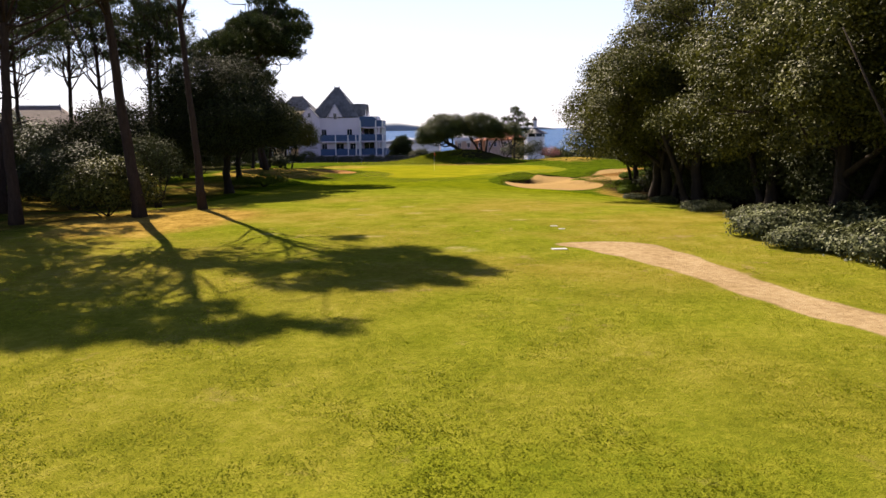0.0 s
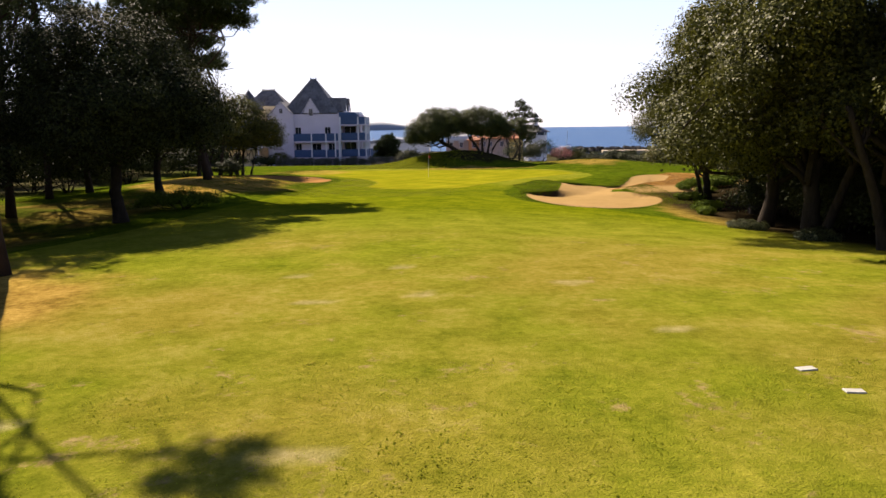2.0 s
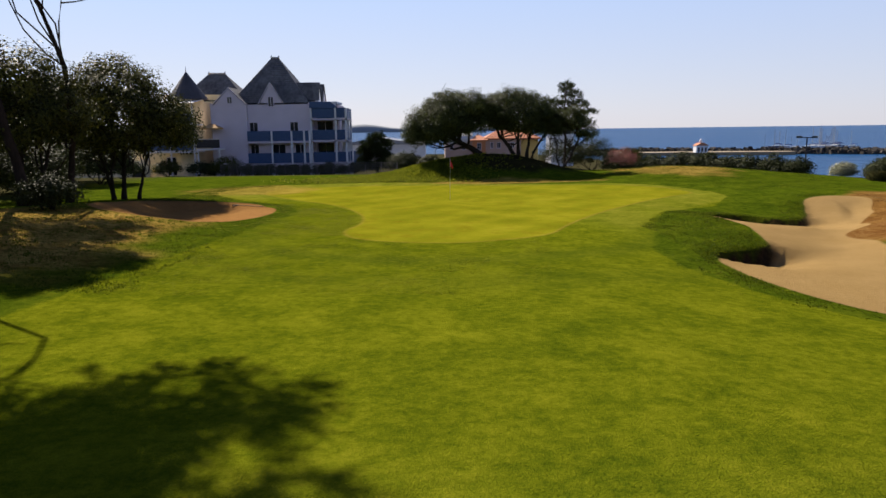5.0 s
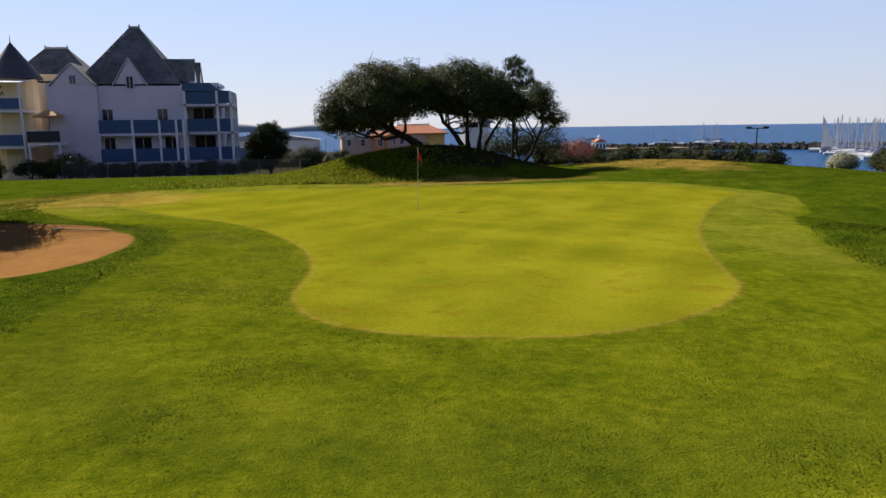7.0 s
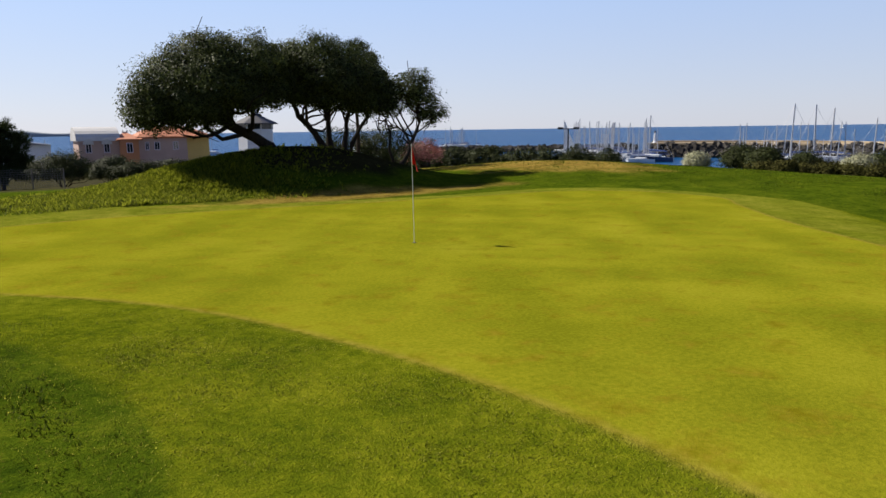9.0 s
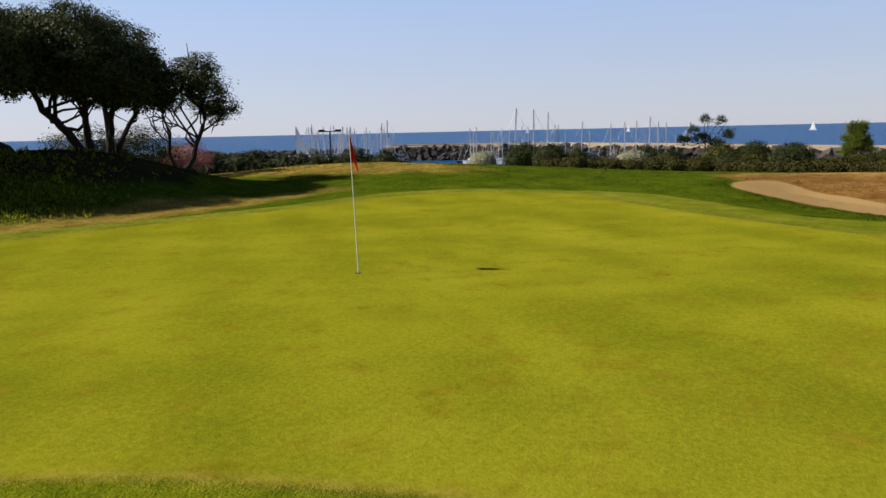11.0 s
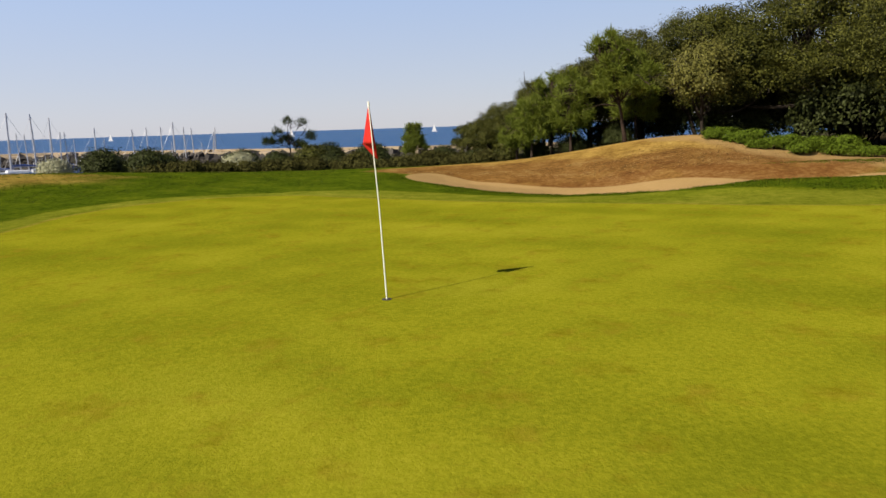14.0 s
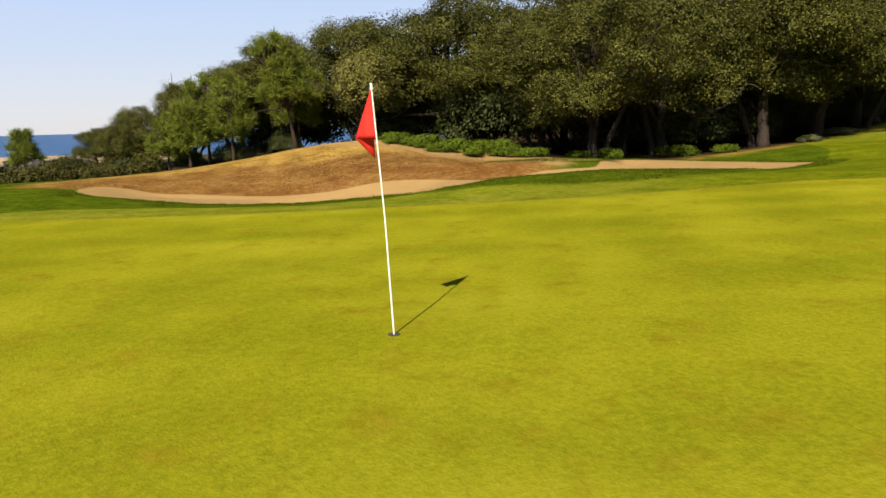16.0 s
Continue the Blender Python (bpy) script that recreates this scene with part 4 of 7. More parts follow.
for x, y, k, s, rz in OAK_SPOTS:
    if k not in first:
        first[k] = (x, y, s, rz)
    else:
        copy_thing(oak_proto[k], pose(*on_ground(x, y, 0.05), 0, 0, rz) @ Matrix.Scale(s, 4))
for k, (x, y, s, rz) in first.items():
    oak_proto[k].matrix_basis = pose(*on_ground(x, y, 0.05), 0, 0, rz) @ Matrix.Scale(s, 4)

# a pale-leaved young oak at the wood's edge
oak("young_oak", "yellow-green young oak at the edge of the wood", "oak tree", 41, on_ground(28.2, -16.8), [(0, 0, 3.4, 1.7, 1.6, 1.5), (-0.8, 0.6, 2.8, 1.1, 1.1, 1.0), (0.7, -0.4, 4.2, 1.1, 1.1, 0.9)],
    [(0, 0, 0), (0.1, 0, 1.2), (0, 0.1, 2.8)], 0.1, 240, 34, 0.26, (0.13, 0.08), OAK_LIGHT, 9)

# ---- young pines beyond the sandy bank ----
def young_pine(seed, x, y, h, lean=(0, 0), label="young bright green pine on the sandy bank", bare=0.32, wide=0.24):
    rng = np.random.default_rng(seed)
    pads = []
    for k in range(7):
        t = bare + (1 - bare) * k / 6
        r = h * wide * math.sqrt(max(0.0, 1.04 - ((t - bare) / (1 - bare)) ** 1.6)) + 0.08
        for j in range(5 if k < 6 else 2):
            a = j * 1.047 + k * 0.8 + rng.uniform(-0.35, 0.35)
            q = r * rng.uniform(0.45, 1.15)
            w = 0.13 + 0.12 * r
            pads.append((lean[0] * t + math.cos(a) * q, lean[1] * t + math.sin(a) * q, h * t + 0.3 * q + rng.uniform(-0.15, 0.25), w, w, w * 1.15))
    return pine("young_pine", label, seed, on_ground(x, y), [(0, 0, 0), (lean[0] * 0.4, lean[1] * 0.4, h * 0.4), (lean[0], lean[1], h * 0.95)], 0.055 + h * 0.009, pads, int(110 + h * 105), 0.34, 0.034, 15, PINE_BRIGHT, "young pines")


young_pine(51, 29.0, -13.0, 5.3, (-0.5, 1.1), "leaning young pine with a bare foot on the sandy bank", 0.46, 0.21)
young_pine(52, 33.8, -9.0, 3.6)
young_pine(53, 36.4, -8.6, 2.9)
young_pine(54, 35.4, -10.6, 4.9)
young_pine(55, 31.9, -14.6, 4.9)
young_pine(56, 33.2, -11.2, 4.4)
young_pine(57, 46.2, -2.6, 2.6, label="small dark pine standing in the shrubs")

# ---- the wind-bent trees on the mound ----
oak("windswept_tree", "broad dark evergreen bent by the wind on the grassy mound", "tree", 61, on_ground(2.6, 17.8, 0.05),
    [(-3.4, 0.2, 2.9, 1.7, 2.0, 1.3), (-2.2, 0.6, 3.7, 1.8, 2.2, 1.3), (-0.6, -0.2, 3.6, 1.7, 2.0, 1.3), (-4.3, -0.2, 2.3, 1.2, 1.5, 1.0), (-2.4, -1.2, 2.8, 1.7, 1.4, 1.1), (0.4, 0.4, 3.2, 1.3, 1.6, 1.0), (-4.7, -0.2, 1.7, 1.1, 1.4, 0.9), (-3.4, -1.3, 1.9, 1.4, 1.2, 0.9), (-1.9, -1.4, 2.4, 1.4, 1.1, 0.8), (-3.6, 1.2, 2.0, 1.3, 1.1, 0.9), (-1.4, -0.7, 2.1, 1.3, 1.0, 0.6), (-0.2, -0.6, 2.4, 1.2, 1.0, 0.6), (-3.0, -0.6, 1.5, 1.3, 1.0, 0.6)],
    [(0.4, 0, 0), (-0.5, 0, 0.55), (-1.8, 0.1, 1.3), (-2.6, 0.2, 2.4)], 0.27, 1900, 52, 0.20, (0.10, 0.06), OLIVE_LEAF, 18, "trees on the mound", under=-0.75, fork=0.45, shell=0.55)
oak("windswept_tree", "broad dark evergreen with several trunks on the grassy mound", "tree", 62, on_ground(5.6, 18.0, 0.05),
    [(-0.6, 0.2, 3.9, 1.8, 2.1, 1.3), (0.8, 0.2, 3.7, 1.7, 2.0, 1.3), (2.0, 0.4, 3.2, 1.3, 1.6, 1.1), (0.2, -1.2, 3.0, 1.7, 1.4, 1.1), (-1.6, 0.5, 3.4, 1.3, 1.7, 1.1), (2.7, 0.2, 2.7, 0.9, 1.2, 0.8), (0.3, -0.8, 2.4, 1.4, 1.0, 0.6), (1.9, -0.3, 2.2, 1.1, 0.9, 0.6), (-1.2, -0.4, 2.5, 1.2, 1.0, 0.6)],
    [(0, 0, 0), (-0.5, 0.1, 0.8), (-1.2, 0.2, 1.6), (-1.6, 0.2, 2.6)], 0.17, 1500, 52, 0.20, (0.10, 0.06), OLIVE_LEAF, 12, "trees on the mound", under=-0.7, fork=0.45, shell=0.55,
    extra=[([(0.3, 0.2, 0), (0.25, 0.2, 1.2), (0.3, 0.3, 2.8)], 0.15, 6), ([(0.9, -0.1, 0), (1.1, 0, 1.2), (1.4, 0, 2.6)], 0.13, 6), ([(1.3, 0.3, 0), (2.0, 0.3, 1.1), (2.9, 0.4, 2.4)], 0.11, 5)])
oak("windswept_tree", "thin twisted evergreen with a sparse crown at the mound's end", "tree", 63, on_ground(9.5, 17.6, 0.05),
    [(0.9, 0, 3.5, 1.0, 1.1, 0.9), (1.6, 0.2, 2.7, 0.8, 0.9, 0.6), (0.1, 0.1, 3.9, 1.0, 1.0, 0.7), (-0.8, 0.2, 3.0, 0.8, 0.8, 0.5), (0.9, -0.2, 4.3, 0.7, 0.7, 0.5)],
    [(-0.2, 0, 0), (0.3, 0, 0.7), (0.5, 0.05, 1.2), (1.0, 0, 2.2), (0.8, 0, 3.4)], 0.12, 330, 48, 0.18, (0.095, 0.055), OLIVE_LEAF, 10, "trees on the mound", under=-0.8, shell=0.7,
    extra=[([(-0.4, 0.1, 0), (-0.7, 0.1, 0.9), (-0.6, 0.1, 1.7), (-0.9, 0.1, 2.4)], 0.07, 6)])
# the open-crowned pine behind the mound
pine("sea_pine", "open-crowned pine behind the grassy mound", 64, on_ground(11.0, 26.0), [(0, 0, 0), (0.1, 0, 2.6), (-0.1, 0, 5.0), (0.1, 0, 7.4)], 0.13,
     [(-1.5, 0, 4.6, 1.1, 1.0, 0.5), (1.6, 0.3, 4.3, 1.1, 0.9, 0.5), (0, 0.8, 5.2, 1.2, 0.9, 0.5), (-1.1, -0.5, 6.0, 1.0, 0.8, 0.5), (1.1, 0, 5.9, 1.1, 0.9, 0.5), (0.1, 0, 7.3, 0.8, 0.8, 0.6), (-1.9, 0.4, 5.4, 0.7, 0.7, 0.4), (0.3, -0.6, 3.9, 1.0, 0.7, 0.4), (0.6, 0.2, 6.7, 0.9, 0.8, 0.4), (2.2, 0, 5.2, 0.7, 0.7, 0.35)], 800, 0.26, 0.034, 16)

# ---- the wood on the fairway's near side ----
def tall_pine(seed, x, y, h, r, lean=(0.0, 0.0), crown=1.0, tufts=560, label="tall maritime pine with a bare dark trunk", low=0.66, dead=2):
    rng = np.random.default_rng(seed)
    pads = []
    for k in range(11):
        t = low + (1 - low) * k / 10
        a = k * 2.4 + rng.uniform(-0.4, 0.4)
        q = crown * 2.3 * (1.12 - 0.75 * (t - low) / (1 - low)) * rng.uniform(0.65, 1.1)
        w = crown * rng.uniform(1.0, 1.5)
        pads.append((lean[0] * t + math.cos(a) * q, lean[1] * t + math.sin(a) * q, h * t + 0.3, w, w, 0.42 * w))
    pads.append((lean[0], lean[1], h, crown * 1.2, crown * 1.2, crown * 0.6))
    bend = rng.normal(size=2) * 0.15
    path = [(0, 0, 0), (lean[0] * 0.2 + bend[0], lean[1] * 0.2 + bend[1], h * 0.25), (lean[0] * 0.5 - bend[0], lean[1] * 0.5, h * 0.5), (lean[0] * 0.8, lean[1] * 0.8, h * 0.78), (lean[0], lean[1], h)]
    return pine("maritime_pine", label, seed, on_ground(x, y), path, r, pads, tufts, 0.38, 0.045, 17, group="tall pines", dead=dead)


pine("maritime_pine", "tall maritime pine with a thick bare dark trunk", 71, on_ground(-9.9, -52.0), [(0, 0, 0), (-0.3, -0.1, 3.9), (-0.45, -0.3, 7.6), (-0.6, -0.8, 11.5), (-0.9, -1.5, 15.2)], 0.23,
     [(-4.1, -1.5, 15.0, 0.8, 0.6, 0.4), (-3.4, -2.5, 15.0, 0.8, 0.6, 0.4), (-2.6, -2.3, 15.1, 0.8, 0.6, 0.4), (-2.4, -1.1, 15.0, 0.7, 0.5, 0.35), (-1.3, -2.0, 15.2, 0.8, 0.6, 0.4), (-1.1, -0.9, 15.0, 0.6, 0.5, 0.3), (-0.2, -2.2, 15.0, 0.7, 0.5, 0.35), (0.6, -1.8, 15.0, 0.5, 0.35, 0.3), (1.5, -2.1, 14.9, 0.5, 0.3, 0.25), (-4.6, -2.2, 15.0, 0.7, 0.5, 0.35)], 520, 0.36, 0.045, 17, group="tall pines")
pine("maritime_pine", "tall maritime pine with a leaning bare trunk", 72, on_ground(-8.5, -48.8), [(0, 0, 0), (-0.3, 0.2, 4.1), (-0.6, 0.4, 8.2), (-0.5, 0.2, 12.0), (0.2, -0.1, 15.6)], 0.165,
     [(-0.4, 1.5, 15.0, 0.8, 0.8, 0.5), (0.6, 2.2, 15.2, 0.8, 0.7, 0.5), (0.9, 0.8, 15.3, 0.9, 0.9, 0.5), (-0.1, 0.2, 15.1, 0.9, 0.8, 0.5), (1.9, 0.3, 15.0, 0.8, 0.7, 0.45), (2.6, -0.7, 14.9, 0.6, 0.5, 0.35), (0.8, -0.8, 15.1, 0.9, 0.8, 0.5), (1.5, -1.5, 15.0, 0.8, 0.6, 0.4), (-0.2, -1.3, 15.0, 0.8, 0.7, 0.4), (-1.1, -2.2, 14.9, 0.7, 0.5, 0.35), (0.2, -2.1, 15.0, 0.7, 0.5, 0.35),
      (-1.5, 0.1, 15.0, 0.8, 0.6, 0.35), (-2.7, 0.1, 14.9, 0.8, 0.5, 0.3), (-4.2, 0.2, 14.9, 0.8, 0.45, 0.3), (-6.0, 0.5, 14.8, 0.6, 0.3, 0.25), (-2.4, -0.8, 14.9, 0.7, 0.4, 0.3), (0.6, 1.8, 12.0, 0.5, 0.5, 0.3)], 1100, 0.36, 0.045, 17, group="tall pines")
tall_pine(76, -13.4, -54.5, 12.5, 0.2, (0.5, 0.4), 1.3, 800)
tall_pine(77, -17.6, -49.0, 13.0, 0.24, (0.3, 0.2), 1.2, 620, "tall maritime pine among bushes with a dark trunk")
tall_pine(78, -24.0, -38.5, 13.5, 0.19, (0.8, 0), 1.1)
tall_pine(79, -21.5, -31.0, 13.0, 0.19, (-0.7, 0.5), 1.1)
tall_pine(80, -26.5, -27.0, 14.0, 0.2, (0.9, 0), 1.2)
tall_pine(81, -19.4, -27.5, 12.0, 0.16, (0.2, 0.3), 1.0)
tall_pine(82, -29.0, -33.5, 13.0, 0.19, (-0.4, 0), 1.2)
tall_pine(83, -16.8, -35.0, 12.5, 0.17, (0.6, 0), 1.1)
tall_pine(84, -33.5, -22.0, 14.0, 0.2, (0.4, 0), 1.3)
tall_pine(85, -20.5, -44.0, 14.0, 0.18, (-0.5, 0), 1.2)
tall_pine(86, -15.6, -60.5, 13.0, 0.22, (0.4, 0.3), 1.3, 760, "tall maritime pine shading the fairway's edge")
tall_pine(87, -20.0, -60.0, 14.0, 0.22, (0.2, 0.3), 1.3, 620)
tall_pine(88, -26, -46, 14.0, 0.2, (0.2, 0.3), 1.3, 520)
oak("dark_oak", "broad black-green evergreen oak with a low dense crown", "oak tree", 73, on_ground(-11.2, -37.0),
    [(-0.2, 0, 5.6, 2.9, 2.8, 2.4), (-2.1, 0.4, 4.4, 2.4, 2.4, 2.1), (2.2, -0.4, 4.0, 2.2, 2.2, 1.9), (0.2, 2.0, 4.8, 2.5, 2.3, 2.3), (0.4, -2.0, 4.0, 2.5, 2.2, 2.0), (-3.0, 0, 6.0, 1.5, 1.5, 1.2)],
    [(0, 0, 0), (-0.15, 0, 1.2), (0.15, 0, 3), (0, 0, 6)], 0.27, 1150, 80, 0.34, (0.12, 0.07), SHADED_LEAF, 14, under=-0.6)
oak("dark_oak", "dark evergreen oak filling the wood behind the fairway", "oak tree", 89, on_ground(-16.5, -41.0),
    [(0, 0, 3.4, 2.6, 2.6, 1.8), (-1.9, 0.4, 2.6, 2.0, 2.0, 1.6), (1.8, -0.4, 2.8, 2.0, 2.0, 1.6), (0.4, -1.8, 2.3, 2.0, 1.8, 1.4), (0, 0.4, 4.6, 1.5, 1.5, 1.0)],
    [(0, 0, 0), (-0.1, 0, 1.2), (0.1, 0, 3), (0, 0, 5)], 0.2, 700, 60, 0.34, (0.13, 0.075), SHADED_LEAF, 12, under=-0.7)
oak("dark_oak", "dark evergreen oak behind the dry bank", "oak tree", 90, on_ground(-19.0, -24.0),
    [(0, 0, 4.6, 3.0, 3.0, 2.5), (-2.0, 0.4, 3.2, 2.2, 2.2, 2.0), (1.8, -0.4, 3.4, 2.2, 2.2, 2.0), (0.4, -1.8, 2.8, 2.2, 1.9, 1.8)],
    [(0, 0, 0), (-0.1, 0, 1.2), (0.1, 0, 3), (0, 0, 4.6)], 0.2, 600, 40, 0.34, (0.18, 0.10), SHADED_LEAF, 12, under=-0.7)
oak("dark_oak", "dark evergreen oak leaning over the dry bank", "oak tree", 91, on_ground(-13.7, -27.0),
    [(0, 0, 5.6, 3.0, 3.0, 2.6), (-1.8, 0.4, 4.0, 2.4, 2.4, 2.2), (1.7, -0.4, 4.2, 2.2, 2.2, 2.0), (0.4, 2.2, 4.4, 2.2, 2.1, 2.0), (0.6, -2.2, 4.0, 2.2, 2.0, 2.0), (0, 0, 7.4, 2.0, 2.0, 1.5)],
    [(0, 0, 0), (-0.1, 0, 1.2), (0.1, 0, 3), (0, 0, 5)], 0.22, 950, 66, 0.34, (0.12, 0.07), SHADED_LEAF, 14, under=-0.6)
pine("maritime_pine", "dark maritime pine with wide high boughs above the dry bank", 93, on_ground(-14.2, -17.8), [(0, 0, 0), (-0.5, 0, 3.0), (-0.9, -0.4, 6.0), (0.0, -1.4, 9.0), (1.2, -2.0, 12.5)], 0.23,
     [(1.6, -6.6, 10.4, 1.7, 1.6, 0.7), (0.2, -8.2, 9.8, 1.7, 1.6, 0.7), (2.0, -8.8, 11.0, 1.6, 1.5, 0.7), (-0.8, -6.0, 9.4, 1.6, 1.5, 0.7), (3.0, -3.6, 9.6, 1.6, 1.5, 0.6), (3.4, -5.6, 10.2, 1.5, 1.5, 0.6), (1.8, -4.4, 10.8, 1.6, 1.5, 0.7), (4.0, -4.6, 11.2, 1.5, 1.4, 0.6), (1.0, -2.0, 12.6, 1.7, 1.7, 0.7), (-1.2, -1.4, 11.4, 1.6, 1.6, 0.7), (2.8, -0.8, 11.6, 1.6, 1.6, 0.7), (1.4, -2.2, 13.8, 1.4, 1.4, 0.7), (-0.4, -3.6, 9.8, 1.5, 1.4, 0.6), (3.2, -2.6, 12.6, 1.5, 1.5, 0.6)], 2600, 0.34, 0.055, 17, group="tall pines", dead=2)
pine("feathery_pine", "feathery dark pine with a leaning trunk by the dry bank", 74, on_ground(-16.8, -9.6), [(0, 0, 0), (-0.5, 0, 2.5), (-1.0, 0, 5), (-1.4, 0, 8.4), (-1.4, 0, 12.4)], 0.21,
     [(0.4, 0, 11.2, 1.2, 1.2, 0.6), (-0.6, 1.2, 12.4, 1.4, 1.4, 0.7), (-2.4, -0.8, 11.4, 1.6, 1.5, 0.7), (0.0, -1.0, 9.8, 1.2, 1.2, 0.6), (-3.6, 0.8, 10.0, 1.5, 1.4, 0.7), (-1.4, 0, 13.6, 1.4, 1.4, 0.7), (-4.0, -0.6, 8.6, 1.3, 1.3, 0.6), (-2.0, -1.8, 9.2, 1.4, 1.2, 0.6), (-4.6, 0.3, 11.8, 1.6, 1.4, 0.7), (0.4, 0.2, 8.4, 1.2, 1.2, 0.5), (-5.2, -0.4, 10.4, 1.4, 1.3, 0.6), (-2.4, 0.6, 12.8, 1.7, 1.5, 0.7)], 2600, 0.34, 0.05, 17)
pine("feathery_pine", "slim dark pine leaning over small oaks", 94, on_ground(-17.4, -5.4), [(0, 0, 0), (0.5, 0, 3.0), (0.4, 0, 6.0), (-0.6, 0, 9.0), (-1.6, 0, 12.0)], 0.15,
     [(-1.4, 0, 12.4, 1.3, 1.2, 0.6), (-0.4, 0.6, 11.0, 1.2, 1.1, 0.5), (-2.4, -0.4, 11.4, 1.2, 1.1, 0.5), (0.4, -0.4, 9.6, 0.9, 0.9, 0.4)], 420, 0.3, 0.04, 16)
oak("multi_stemmed_oak", "small holm oak with several slim trunks by the bunker", "oak tree", 75, on_ground(-16.6, -1.6),
    [(0, 0, 4.6, 2.6, 2.5, 1.9), (-1.9, 0.6, 4.0, 2.1, 2.0, 1.7), (1.7, 0.2, 3.7, 1.9, 1.8, 1.6), (0.4, -1.5, 3.5, 2.0, 1.7, 1.4), (-0.4, 0.6, 5.7, 1.9, 1.7, 1.2), (2.1, 0.6, 3.4, 1.4, 1.4, 1.3), (-2.8, -0.6, 4.4, 1.9, 1.8, 1.6), (-0.4, 1.8, 3.4, 2.1, 1.7, 1.4)],
    [(0, 0, 0), (0.1, 0, 1.0), (0.2, 0, 2.2), (0.3, 0.1, 3.6)], 0.13, 1150, 42, 0.27, (0.15, 0.085), OAK_LEAF, 10, under=-0.6,
    extra=[([(-0.6, 0.3, 0), (-0.9, 0.4, 1.2), (-1.3, 0.5, 2.6)], 0.11, 6), ([(0.7, 0.1, 0), (1.0, 0.1, 1.1), (1.4, 0.2, 2.4)], 0.09, 5), ([(-0.3, -0.4, 0), (-0.2, -0.7, 1.2), (0.2, -1.0, 2.4)], 0.09, 5)])
oak("multi_stemmed_oak", "holm oak with slim dark trunks on the dry bank", "oak tree", 92, on_ground(-18.6, -7.0),
    [(0, 0, 4.8, 2.4, 2.4, 1.9), (-1.5, 0.6, 3.8, 1.8, 1.7, 1.6), (1.5, 0.2, 3.9, 1.7, 1.7, 1.5), (0.4, -1.3, 3.5, 1.8, 1.5, 1.4)],
    [(0, 0, 0), (0.1, 0, 1.2), (0.2, 0, 2.6), (0.3, 0.1, 4.2)], 0.16, 640, 40, 0.28, (0.15, 0.085), OAK_LEAF, 10, under=-0.6,
    extra=[([(0.7, 0.1, 0), (1.0, 0.1, 1.3), (1.4, 0.2, 2.8)], 0.1, 5)])

# ---- bushes in the wood and along its edges ----
ROUND = [(0, 0, 0.9, 1.1, 1.0, 0.8), (0.6, 0.2, 0.7, 0.8, 0.8, 0.6), (-0.6, -0.2, 0.65, 0.8, 0.8, 0.6), (0.1, -0.5, 0.6, 0.8, 0.6, 0.55)]


shrub("bush", "round olive-green bush with sunlit tips beside tall pines", 101, on_ground(-11.5, -51.4), scaled(ROUND, 1.4), 460, BUSH_LEAF, 34, 0.2, (0.12, 0.07), category="bush")
shrub("bush", "dark green bush at the wood's edge", 102, on_ground(-15.6, -46.6), scaled(ROUND, 1.9), 420, SHRUB_LEAF, 34, 0.24, (0.14, 0.08), category="bush")
shrub("bush", "tall dark bush in the shade of the pines", 103, on_ground(-19.5, -41), scaled(ROUND, 2.4), 460, SHRUB_LEAF, 34, 0.28, (0.16, 0.09), category="bush")
shrub("silver_shrub", "silvery grey-green shrub on bare slim stems", 104, on_ground(-11.5, -46.6), [(0, 0, 2.3, 1.1, 1.1, 0.9), (0.4, 0.1, 1.7, 0.9, 0.8, 0.7), (-0.4, -0.1, 2.8, 0.8, 0.8, 0.6)], 230, GREY_LEAF, 26, 0.2, (0.10, 0.05), stems=12)
shrub("silver_shrub", "silvery shrub glinting in the wood", 105, on_ground(-13.8, -43.6), [(0, 0, 1.6, 1.0, 1.0, 0.8), (0.4, 0.1, 2.3, 0.8, 0.8, 0.7)], 160, GREY_LEAF, 26, 0.2, (0.10, 0.05), stems=12)
shrub("bush", "low leafy plants in front of the dry bank", 106, on_ground(-10.4, -32.6), [(0, 0, 0.4, 1.0, 1.0, 0.45), (0.9, 0.5, 0.35, 0.7, 0.7, 0.35), (-1.0, -0.6, 0.4, 0.8, 0.8, 0.4)], 170, FERN_LEAF, 22, 0.14, (0.16, 0.05))
shrub("bush", "low mixed bushes along the dry bank", 107, on_ground(-14.4, -12.6), scaled(ROUND, 0.7), 160, SHRUB_LEAF)
back = [shrub("undergrowth_bush", "dark undergrowth bush beneath the oaks", 110 + k, on_ground(18.5 + k * 2, -40 - 6 * k), scaled(ROUND, 1.8), 300, SHRUB_LEAF, 56, 0.28, (0.13, 0.08), "undergrowth", "bush") for k in range(2)]
